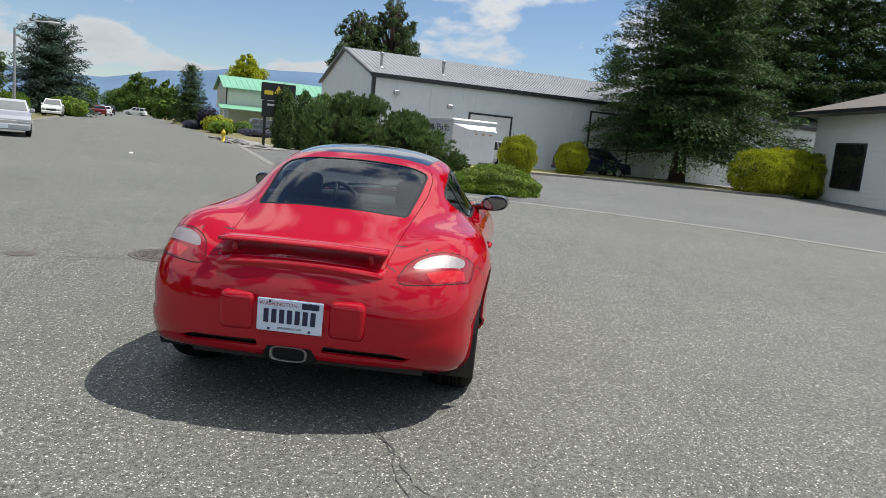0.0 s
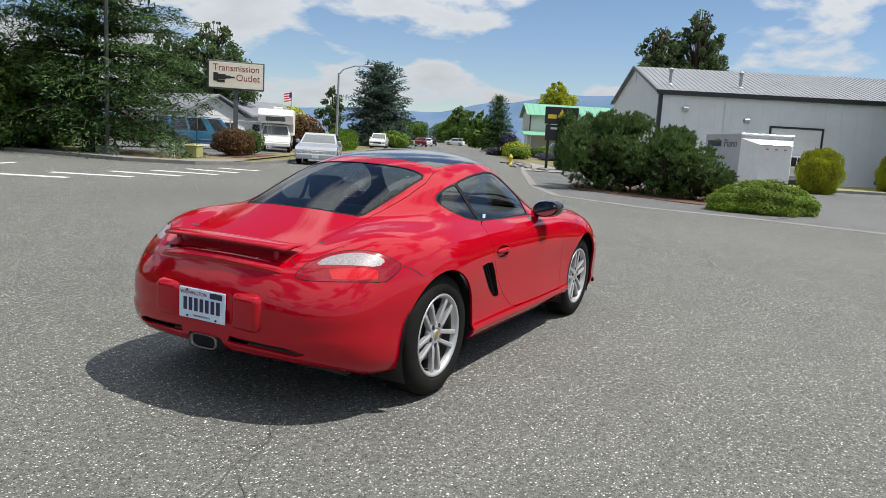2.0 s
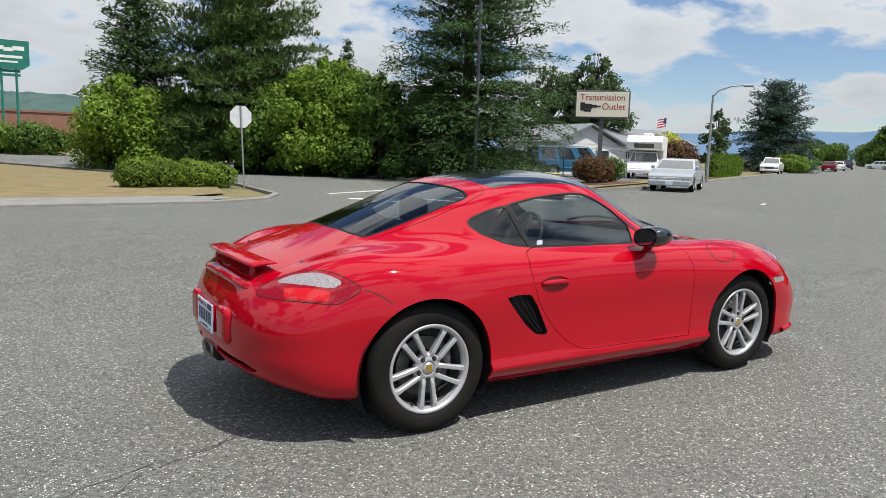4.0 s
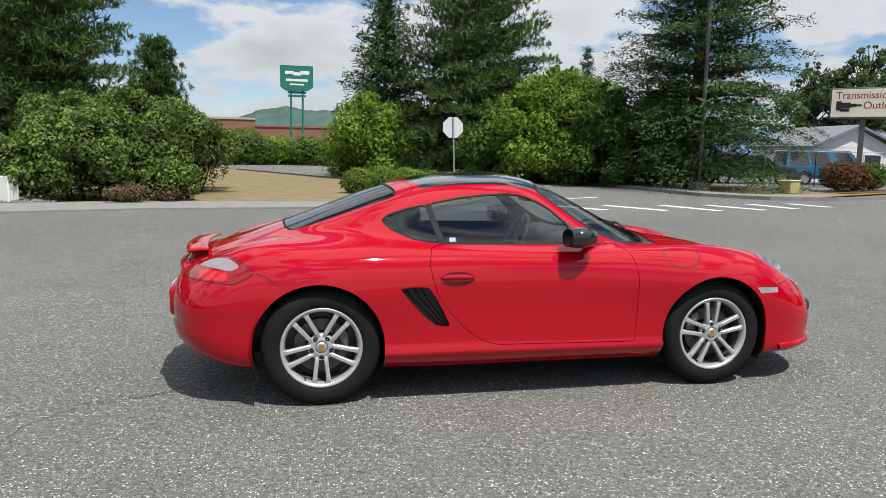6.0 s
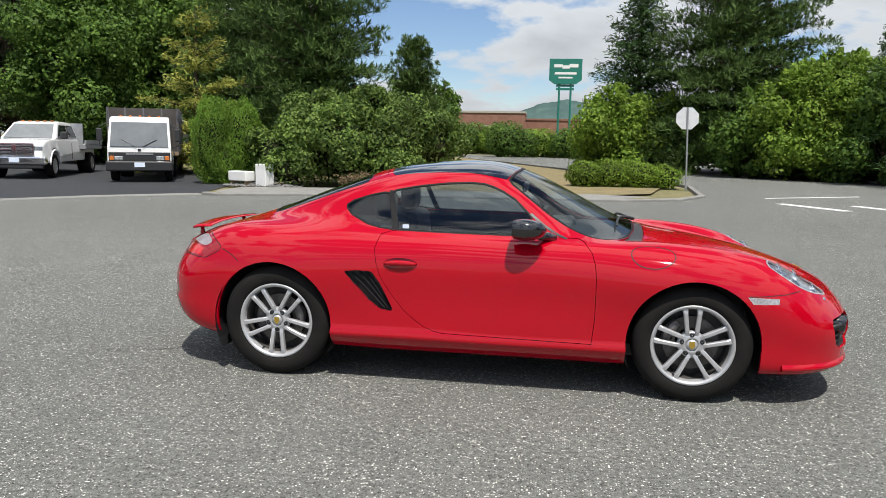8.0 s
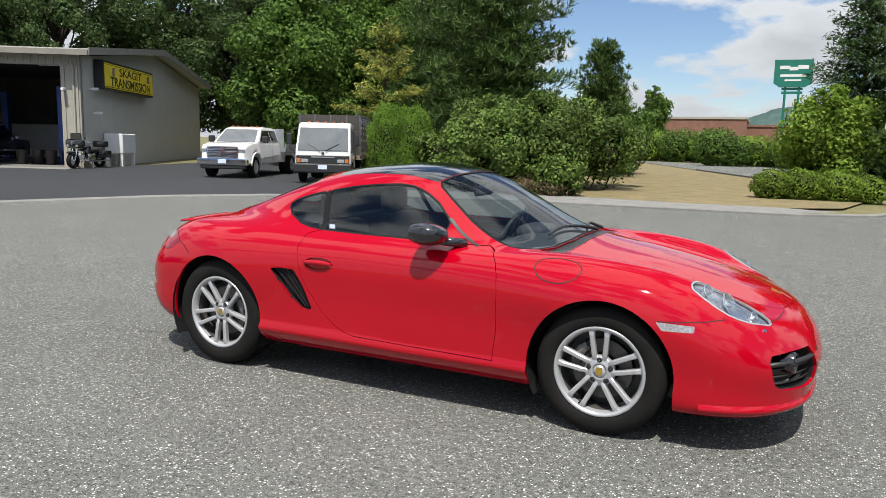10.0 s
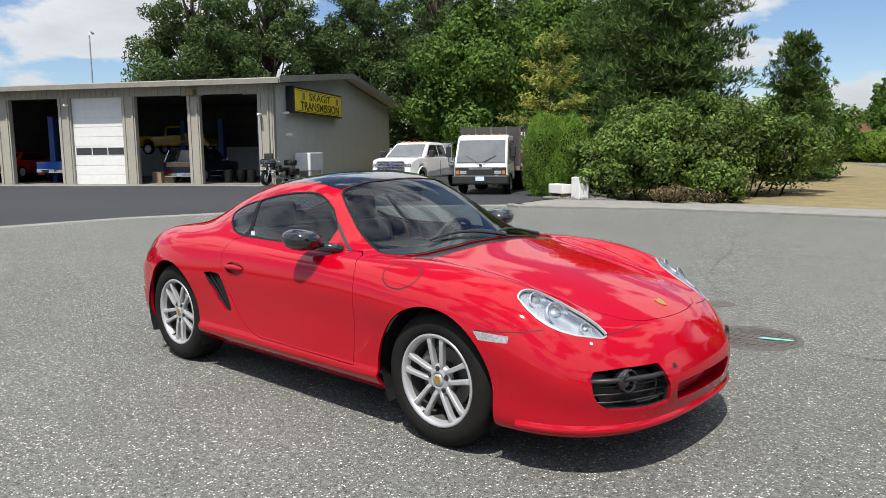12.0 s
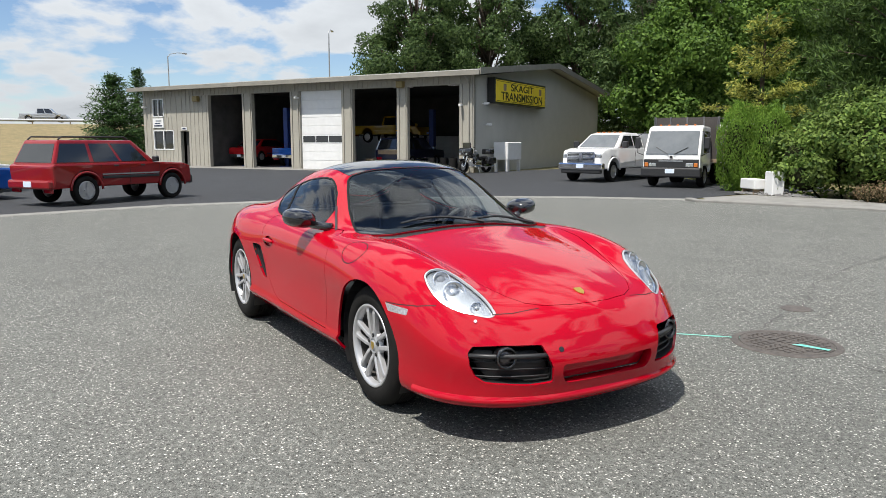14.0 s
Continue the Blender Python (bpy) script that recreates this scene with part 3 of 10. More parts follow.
strip("kerb", [(22.5, 20.2), (30, 24.2), (44, 31.5), (114, 68)], 0.16, 0.08, M["concrete"], "raised concrete kerb of the street", "kerb", side=1)

# road markings
CROSS = [((6.15, 16.3), (7.25, 14.4)), ((8.0, 16.2), (9.0, 14.2)), ((9.9, 16.3), (10.6, 14.1)), ((11.5, 16.4), (12.2, 14.3)), ((13.3, 16.8), (13.6, 14.8)), ((14.9, 17.0), (15.3, 15.4))]
for (x0, y0), (x1, y1) in CROSS:
    d = Vector((y1 - y0, -(x1 - x0), 0)).normalized() * 0.17
    sheet("crossing_stripe", [(x0 - d.x, y0 - d.y), (x0 + d.x, y0 + d.y), (x1 + d.x, y1 + d.y), (x1 - d.x, y1 - d.y)], 0.005, M["paint_line"], "worn white crossing stripe on the asphalt", "road marking")
sheet("stop_line", [(6.35, 18.45), (6.2, 18.15), (9.5, 20.1), (9.6, 20.4)], 0.005, M["paint_line"], "white stop line across the side street", "road marking")
sheet("lane_dash", [(18.98, 11.63), (19.02, 11.52), (19.66, 11.84), (19.62, 11.95)], 0.005, M["paint_line"], "short white lane dash on the street", "road marking")


def cracks():
    """Tar-dark cracks that wander over the road."""
    bm = bmesh.new()
    rnd = random.Random(4)
    runs = [[(0.95, 3.35), (0.48, 4.33), (0.0, 5.5), (-0.6, 7.65), (-1.2, 9.85), (-1.6, 13.0)], [(1.24, 2.5), (1.08, 2.85), (0.98, 3.25)], [(2.0, 2.18), (2.3, 2.16), (2.9, 2.3), (4.7, 3.3), (6.4, 3.7), (10.5, 4.9)],
            [(-8.5, -3.1), (-5.64, -1.99), (-4.1, -1.33), (-2.5, -0.6), (-1.96, -0.38)], [(-1.96, -0.38), (-2.24, -0.53), (-2.58, -0.72), (-2.8, -1.3)], [(1.08, 3.62), (1.24, 3.0), (1.3, 2.6)], [(-10, 4), (-7, 5.2), (-4, 6.5)], [(-9.5, 8.6), (-3, 9.3), (8, 9.6)], [(-4.1, -1.33), (-5.4, -0.6), (-7.4, 0.2)]]
    for pts, w in zip(runs, (0.026, 0.024, 0.020, 0.014, 0.010, 0.018, 0.016, 0.018, 0.014)):
        off = 0.0
        for (x0, y0), (x1, y1) in zip(pts, pts[1:]):
            n = max(2, int(math.hypot(x1 - x0, y1 - y0) / 0.07))
            nx, ny = -(y1 - y0), (x1 - x0)
            q = math.hypot(nx, ny); nx, ny = nx / q, ny / q
            prev = None
            for i in range(n + 1):
                f = i / n
                off += rnd.uniform(-0.03, 0.03) - off * 0.12
                o = off * min(1, 5 * f, 5 * (1 - f))
                x, y = x0 + (x1 - x0) * f + nx * o, y0 + (y1 - y0) * f + ny * o
                ww = w * rnd.uniform(0.12, 0.75) * 0.5
                cur = [bm.verts.new((x + nx * k * ww, y + ny * k * ww, gz(x, y) + 0.004)) for k in (-1, 1)]
                if prev:
                    bm.faces.new((prev[0], prev[1], cur[1], cur[0]))
                prev = cur
    bmesh.ops.recalc_face_normals(bm, faces=bm.faces[:])
    for f in bm.faces:
        if f.normal.z < 0:
            f.normal_flip()
    tagged(part("road_crack", bm, M["tar"]), "dark wandering cracks in the asphalt", "crack", kind="stuff")


M["tar"] = mat("tar_filled_crack", (0.05, 0.049, 0.046), 0.9, base2=(0.09, 0.088, 0.084), scale=9)
cracks()


def wall_box(name, x0, x1, y0, y1, z0, z1, material, parent, label=""):
    return part(name, boxm(x0, x1, y0, y1, z0, z1), material, parent, label)


def ribbed(bm, x0, x1, y, z0, z1, pitch=0.3, depth=0.03, w=0.05):
    """One folded metal skin with upright ribs, standing just proud of the wall at y."""
    n = max(1, int((x1 - x0) / pitch))
    xs = [(x0, 0.004)]
    for i in range(n):
        x = x0 + (x1 - x0) * (i + 0.5) / n
        xs += [(x - w / 2 - 0.01, 0.004), (x - w / 2, depth), (x + w / 2, depth), (x + w / 2 + 0.01, 0.004)]
    xs.append((x1, 0.004))
    lo = [bm.verts.new((x, y - d, z0)) for x, d in xs]
    hi = [bm.verts.new((x, y - d, z1)) for x, d in xs]
    for k in range(len(xs) - 1):
        bm.faces.new((lo[k], lo[k + 1], hi[k + 1], hi[k]))


def roof_skin(bm, x0, x1, y0, z0, y1, z1, pitch=0.6, depth=0.05, w=0.06, thick=0.1):
    """A roof slope as one folded sheet: standing ribs run from eave (y0, z0) to ridge (y1, z1)."""
    xs = [(x0, -thick), (x0, 0.0)]
    n = int((x1 - x0) / pitch)
    for i in range(n):
        x = x0 + (x1 - x0) * (i + 0.5) / n
        xs += [(x - w / 2 - 0.01, 0.0), (x - w / 2, depth), (x + w / 2, depth), (x + w / 2 + 0.01, 0.0)]
    xs += [(x1, 0.0), (x1, -thick)]
    lo = [bm.verts.new((x, y0, z0 + thick + d)) for x, d in xs]
    hi = [bm.verts.new((x, y1, z1 + thick + d)) for x, d in xs]
    for k in range(len(xs)):
        j = (k + 1) % len(xs)
        bm.faces.new((lo[k], lo[j], hi[j], hi[k]))
    bm.faces.new(lo[::-1])
    bm.faces.new(hi)
    bmesh.ops.recalc_face_normals(bm, faces=bm.faces[:])


# ---- workshop with open bays ----
def workshop():
    t = thing("workshop", "long beige metal workshop with five vehicle bays", "workshop", (-25.4, 17.2, 0.02), 30.26)
    W, D, E, RZ, RY = -23.2, 19.3, 4.68, 5.8, 9.6
    bays = [(0.78, 3.73), (4.36, 7.12), (7.82, 10.64), (11.32, 14.13), (14.87, 17.56)]
    # front wall: header, piers, office end
    bm = boxm(W, 0, -0.10, 0.10, 4.2, E)
    ribbed(bm, W, 0, -0.10, 4.22, E - 0.02)
    part("front_header", bm, M["beige"], t)
    edges = [0.0] + [v for b in bays for v in b] + [19.25]
    for a, b in zip(edges[0::2], edges[1::2]):
        bm = boxm(-b, -a, -0.12, 0.12, -0.1, 4.2)
        if b - a < 1:
            for s in (a + 0.12, b - 0.12):
                box(bm, -s - 0.05, -s + 0.05, -0.17, -0.12, -0.1, 4.2)
        else:
            ribbed(bm, -b, -a, -0.12, -0.1, 4.2)
        part("pier", bm, M["beige"], t)
    bm = boxm(-19.98, -19.25, -0.12, 0.12, 2.12, 4.2); ribbed(bm, -19.98, -19.25, -0.12, 2.12, 4.2)
    part("door_header", bm, M["beige"], t)
    bm = bmesh.new()
    for x0, x1, z0, z1 in ((-23.2, -22.35, -0.1, 4.2), (-20.55, -19.98, -0.1, 4.2), (-22.35, -20.55, -0.1, 1.0), (-22.35, -20.55, 2.2, 3.0), (-21.35, -20.55, 3.0, 4.2), (-22.35, -21.35, 4.12, 4.2)):
        box(bm, x0, x1, -0.12, 0.12, z0, z1)
        ribbed(bm, x0, x1, -0.12, z0, z1)
    part("office_wall", bm, M["beige"], t)
    for x0, x1, z0, z1 in ((-22.35, -21.35, 3.0, 4.12), (-22.35, -20.55, 1.0, 2.2)):
        bm = bmesh.new()
        for a in ((x0, x0 + 0.06, z0, z1), (x1 - 0.06, x1, z0, z1), (x0, x1, z0, z0 + 0.06), (x0, x1, z1 - 0.06, z1), ((x0 + x1) / 2 - 0.03, (x0 + x1) / 2 + 0.03, z0, z1)):
            box(bm, a[0], a[1], -0.15, -0.03, a[2], a[3])
        win = part("window", bm, M["white"], t, "white-framed sliding office window")
        part("pane", boxm(x0 + 0.05, x1 - 0.05, -0.07, -0.05, z0 + 0.05, z1 - 0.05), M["darkglass"], win)
    # a dark slab holds the shade seen through the open office door
    part("doorway", boxm(-19.96, -19.27, 0.3, 0.34, 0, 2.1), M["room_shade"], t, "dark slab for the shade in the open office doorway")
    # side and back walls
    bm = bmesh.new()
    prism(bm, [(0, -0.1), (D, -0.4), (D, E - 0.1), (RY, RZ - 0.1), (0, E - 0.1)], 0.2, Matrix(((0, 0, 1, -0.2), (1, 0, 0, 0), (0, 1, 0, 0), (0, 0, 0, 1))))
    part("gable_wall", bm, M["beigeflat"], t, "plain taupe gable wall")
    bm = bmesh.new()
    prism(bm, [(0, -0.1), (D, -0.4), (D, E - 0.1), (RY, RZ - 0.1), (0, E - 0.1)], 0.2, Matrix(((0, 0, 1, W), (1, 0, 0, 0), (0, 1, 0, 0), (0, 0, 0, 1))))
    part("end_wall", bm, M["beige"], t)
    wall_box("back_wall", W, 0, D - 0.2, D, -0.4, E, M["beige"], t)
    wall_box("inner_wall", W + 0.3, -0.3, 13.0, 13.2, 0, 4.7, M["room_shade"], t)
    wall_box("inner_partition", -18.3, -18.1, 0.2, 13.0, 0, 4.7, M["room_shade"], t)
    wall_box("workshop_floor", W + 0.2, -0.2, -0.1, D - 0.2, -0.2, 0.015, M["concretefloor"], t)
    wall_box("inner_ceiling", W + 0.2, -0.25, 0.15, 13.0, 4.55, 4.62, M["room_shade"], t)
    wall_box("wainscot", -18.0, -0.3, 12.9, 12.97, 0.0, 1.9, M["white"], t, "pale lower wall lining")
    # roof: two slopes with standing ribs
    for nm, y0, z0, y1, z1 in (("front_roof", -0.65, E - 0.03, RY, RZ), ("rear_roof", RY, RZ, D + 0.6, E - 0.03)):
        bm = bmesh.new()
        roof_skin(bm, W - 0.6, 0.6, y0, z0, y1, z1, 0.305, 0.03, 0.04, 0.12)
        part(nm, bm, M["beigeflat"], t)
    bm = boxm(W - 0.6, 0.6, -0.80, -0.64, E - 0.12, E + 0.1)
    part("gutter", bm, M["eaves"], t, "dull eaves gutter")
    for y0, z0, y1, z1 in ((-0.7, E - 0.1, RY, RZ - 0.1), (RY, RZ - 0.1, D + 0.6, E - 0.1)):
        bm = bmesh.new()
        prism(bm, [(y0, z0), (y1, z1), (y1, z1 + 0.3), (y0, z0 + 0.3)], 0.05, Matrix(((0, 0, 1, 0.6), (1, 0, 0, 0), (0, 1, 0, 0), (0, 0, 0, 1))))
        part("fascia", bm, M["eaves"], t)
    bm = bmesh.new(); pipe(bm, [(-0.25, -0.7, 4.6), (-0.25, -0.3, 4.35), (-0.25, -0.17, 4.2), (-0.25, -0.17, 0.0)], 0.05, 6)
    part("downpipe", bm, M["beige"], t)
    # closed sectional door
    a, b = bays[2]
    dr = part("bay_door", boxm(-b, -a, 0.02, 0.07, 0.0, 4.2), M["white"], t, "closed white sectional bay door")
    for i in range(9):
        z = i * 0.465
        if i == 3:
            for x0, x1 in ((-b + 0.10, -b + 0.95), (-b + 1.0, -b + 1.82), (-b + 1.87, -a - 0.10)):
                part("door_pane", boxm(x0, x1, -0.005, 0.012, z + 0.06, z + 0.40), M["darkglass"], dr)
        part("door_panel", boxm(-b + 0.02, -a - 0.02, 0.004, 0.03, z + 0.012, z + 0.455, 0.006), M["white"], dr)
    # apron and sign
    sg = thing("wall_sign", "yellow and black sign box with dark serif lettering", "sign", (0, 0, 0))
    sg.matrix_world = t.matrix_world @ Matrix.Translation((0.02, 1.3, 3.35))
    part("sign_case", boxm(0, 0.42, 0, 6.75, 0, 1.25, 0.02), M["black"], sg)
    part("sign_face", boxm(0.40, 0.43, 0.10, 6.65, 0.09, 1.16), M["yellowsign"], sg, "yellow sign face")
    face = Matrix(((0, 0, 1, 0.432), (1, 0, 0, 3.4), (0, 1, 0, 0), (0, 0, 0, 1)))
    text_part("lettering", "SKAGIT", 0.50, face @ Matrix.Translation((0.0, 0.85, 0)), M["black"], sg, squeeze=1.8, bold=0.008)
    text_part("lettering", "TRANSMISSION", 0.58, face @ Matrix.Translation((0.1, 0.37, 0)), M["black"], sg, squeeze=1.38, bold=0.010)
    for y0, y1, z in ((0.2, 6.55, 0.14), (0.2, 6.55, 1.10)):
        part("sign_border", boxm(0.43, 0.434, y0, y1, z - 0.012, z + 0.012), M["black"], sg)
    for y0 in (1.0, 5.75):
        part("sign_emblem", boxm(0.43, 0.434, y0, y0 + 0.28, 0.66, 1.0, 0.03), M["wood"], sg)
    return t


WORKSHOP = workshop()
sheet("apron", [(-25.0, 16.6), (-24.2, 15.4), (-44.3, 3.7), (-45.6, 5.4)], 0.0, M["concrete"], "concrete apron before the workshop bays", "apron")


# ---- grey warehouse ----
def warehouse():
    t = thing("warehouse", "long pale grey metal warehouse with black trim", "warehouse", (40.4, 7.3, gz(40, 7)), -64.5)
    # local x runs along the street front, local y into the depth
    LN, D, E, RZ = 48.0, 15.2, 4.95, 7.0
    part("front_frame", boxm(0, LN, -0.115, 0.12, -0.3, E), M["greywall"], t)
    bm = bmesh.new()
    ribbed(bm, 0.05, LN, -0.115, -0.2, E - 0.1, 0.9, 0.018, 0.03)
    part("front_wall", bm, M["greywall"], t)
    bm = bmesh.new()
    prism(bm, [(0, -0.3), (D, -0.3), (D, E), (D / 2, RZ), (0, E)], 0.24, Matrix(((0, 0, 1, -0.12), (1, 0, 0, 0), (0, 1, 0, 0), (0, 0, 0, 1))))
    part("gable_wall", bm, M["greywall"], t)
    part("back_wall", boxm(0, LN, D - 0.12, D + 0.12, -0.3, E), M["greywall"], t)
    part("end_wall", boxm(LN - 0.12, LN + 0.12, 0, D, -0.3, E), M["greywall"], t)
    for y0, z0, y1, z1 in ((-0.25, E - 0.02, D / 2, RZ + 0.03), (D / 2, RZ + 0.03, D + 0.25, E - 0.02)):
        bm = bmesh.new()
        roof_skin(bm, -0.3, LN + 0.3, y0, z0, y1, z1, 0.305, 0.03, 0.035, 0.1)
        part("roof_slope", bm, M["greyroof"], t)
    part("eaves_trim", boxm(-0.3, LN, -0.33, -0.12, E - 0.16, E + 0.1), M["blacktrim"], t, "black eaves trim")
    part("corner_trim", boxm(-0.17, 0.05, -0.17, -0.12, -0.2, E - 0.1), M["blacktrim"], t)
    part("corner_trim", boxm(-0.17, -0.12, -0.15, 0.08, -0.2, E - 0.1), M["blacktrim"], t)
    for y0, z0, y1, z1 in ((-0.25, E - 0.05, D / 2, RZ), (D / 2, RZ, D + 0.25, E - 0.05)):
        bm = bmesh.new()
        prism(bm, [(y0, z0), (y1, z1), (y1, z1 + 0.17), (y0, z0 + 0.17)], 0.06, Matrix(((0, 0, 1, -0.36), (1, 0, 0, 0), (0, 1, 0, 0), (0, 0, 0, 1))))
        part("rake_trim", bm, M["blacktrim"], t)
    for x0, x1, h in ((6.5, 9.4, 3.2), (15.5, 18.7, 4.2)):
        bm = bmesh.new()
        for a in ((x0 - 0.12, x0, 0, h), (x1, x1 + 0.12, 0, h), (x0 - 0.12, x1 + 0.12, h, h + 0.12)):
            box(bm, a[0], a[1], -0.18, -0.1, a[2], a[3])
        d = part("door_frame", bm, M["blacktrim"], t)
        part("bay_door", boxm(x0, x1, -0.15, -0.11, 0, h), M["white"], d)
    gw = part("gable_window", boxm(-0.20, -0.1, 5.9, 6.55, 3.0, 4.2), M["white"], t, "narrow upright gable window")
    part("pane", boxm(-0.22, -0.19, 6.0, 6.45, 3.1, 4.1), M["darkglass"], gw)
    part("gable_vent", boxm(-0.16, -0.1, D / 2 - 0.3, D / 2 + 0.3, 6.0, 6.5), M["white"], t)
    part("downpipe", tubem((3.7, -0.2, 0.2), (3.7, -0.2, E - 0.2), 0.035), M["greywall"], t)
    for x, z in ((1.4, 4.0), (5.0, 3.5)):
        part("wall_lamp", boxm(x - 0.18, x + 0.18, -0.35, -0.12, z - 0.12, z + 0.14, 0.04), M["steel"], t)
    for x in (0.8, 5.0):
        bm = tubem((x, 1.6, 5.0), (x, 1.6, 6.3), 0.09)
        lathe(bm, [(0.26, 0), (0.09, 0.12)], Matrix.Translation((x, 1.6, 5.5)), 12)
        lathe(bm, [(0.15, 0), (0.15, 0.14), (0.04, 0.22)], Matrix.Translation((x, 1.6, 6.3)), 12)
        part("roof_flue", bm, M["steel"], t)
    return t


warehouse()


# ---- white house with dark hip roof ----
def white_house():
    t = thing("house", "white lap-sided house with a brown shingle roof", "house", (42.6, -20.2, gz(42, -20)), 0)
    m = Matrix.Rotation(radians(-176), 4, "Z")
    t.matrix_world = Matrix.Translation((42.6, -20.2, -0.12)) @ Matrix.Rotation(radians(-175), 4, "Z")
    # local x runs towards the camera side, local y is outward away from the wall's face
    LN, D, E = 16.0, 12.0, 5.0
    bm = bmesh.new()
    part("wall", boxm(0, LN, -0.1, 0.1, -0.2, E), M["housewhite"], t)
    part("side_wall", boxm(-0.1, 0.1, 0, D, -0.2, E), M["housewhite"], t)
    part("far_wall", boxm(0, LN, D - 0.1, D + 0.1, -0.2, E), M["housewhite"], t)
    part("end_wall", boxm(LN - 0.1, LN + 0.1, 0, D, -0.2, E), M["housewhite"], t)
    i, z = 0, 0.0
    while z < E - 0.1:
        bm = bmesh.new()
        prism(bm, [(-0.10, z), (-0.135, z), (-0.11, z + 0.245), (-0.10, z + 0.245)], LN + 0.1, Matrix(((0, 0, 1, -0.05), (1, 0, 0, 0), (0, 1, 0, 0), (0, 0, 0, 1))))
        part("siding_board", bm, M["housewhite"], t)
        z += 0.25
    bm = bmesh.new()
    for a in ((2.6, 2.72, 0.9, 3.3), (5.6, 5.72, 0.9, 3.3), (2.6, 5.72, 0.8, 0.9), (2.6, 5.72, 3.3, 3.4)):
        box(bm, a[0], a[1], -0.2, -0.1, a[2], a[3])
    w = part("window", bm, M["blacktrim"], t, "large dark-framed window")
    part("pane", boxm(2.7, 5.62, -0.16, -0.14, 0.88, 3.32), M["darkglass"], w)
    bm = bmesh.new()
    o = 1.3
    ring = [(-o, -o), (LN + o, -o), (LN + o, D + o), (-o, D + o)]
    a = [bm.verts.new((x, y, E)) for x, y in ring]
    b = [bm.verts.new((x, y, E + 0.16)) for x, y in ring]
    r = [bm.verts.new((D / 2, D / 2, E + 2.9)), bm.verts.new((LN - D / 2, D / 2, E + 2.9))]
    bm.faces.new(a[::-1])
    for k in range(4):
        bm.faces.new((a[k], a[(k + 1) % 4], b[(k + 1) % 4], b[k]))
    bm.faces.new((b[0], b[1], r[1], r[0])); bm.faces.new((b[1], b[2], r[1])); bm.faces.new((b[2], b[3], r[0], r[1])); bm.faces.new((b[3], b[0], r[0]))
    part("roof", bm, M["shingle"], t)
    bm = bmesh.new()
    for x0, x1, y0, y1 in ((-o - 0.1, LN + o, -o - 0.12, -o), (-o - 0.12, -o, -o, D + o)):
        box(bm, x0, x1, y0, y1, E - 0.04, E + 0.17)
    part("fascia", bm, M["blacktrim"], t)
    return t


white_house()


# ---- green-roofed shop ----
def green_shop():
    t = thing("shop", "cream two-storey shop with a pale green metal roof", "shop", (88.2, 34.7, -0.12), -62)
    t.matrix_world = Matrix.Translation((88.2, 34.7, -0.12)) @ Matrix.Rotation(radians(-62), 4, "Z") @ Matrix.Diagonal((1.28, 1.28, 1.09, 1.0))
    # local x along the front that faces the street's near end, y into the depth
    part("upper_wall", boxm(0, 26, 0, 8, 2.6, 4.9), M["creamwall"], t)
    part("lower_wall", boxm(0.3, 26, 0.4, 7.6, -0.2, 2.6), M["creamwall"], t)
    bm = bmesh.new()
    prism(bm, [(0, 4.9), (8, 4.9), (4, 6.25)], 0.2, Matrix(((0, 0, 1, 0), (1, 0, 0, 0), (0, 1, 0, 0), (0, 0, 0, 1))))
    part("gable", bm, M["creamwall"], t)
    for y0, z0, y1, z1 in ((-0.4, 4.72, 4, 6.3), (4, 6.3, 8.4, 4.72)):
        bm = bmesh.new()
        roof_skin(bm, -0.4, 26.4, y0, z0, y1, z1, 0.6, 0.04, 0.05, 0.1)
        part("roof", bm, M["greenmetal"], t)
    bm = bmesh.new()
    prism(bm, [(-2.2, 2.3), (0.1, 2.85), (0.1, 2.95), (-2.2, 2.4)], 26, Matrix(((0, 0, 1, -0.8), (1, 0, 0, 0), (0, 1, 0, 0), (0, 0, 0, 1))))
    part("porch_roof", bm, M["greenmetal"], t)
    for i in range(6):
        part("porch_post", boxm(-0.5 + i * 4.5, -0.38 + i * 4.5, -2.0, -1.88, -0.2, 2.35), M["creamwall"], t)
    part("door", boxm(4.0, 4.8, 0.34, 0.42, 0, 1.95), M["white"], t)
    for x in (6.2, 11.0):
        w = part("window", boxm(x, x + 1.6, 0.32, 0.42, 1.0, 2.1), M["white"], t)
        part("pane", boxm(x + 0.08, x + 1.52, 0.3, 0.34, 1.08, 2.02), M["darkglass"], w)
    part("corner_board", boxm(-0.04, 0.08, -0.04, 0.08, 2.6, 4.9), M["blacktrim"], t)
    return t


green_shop()


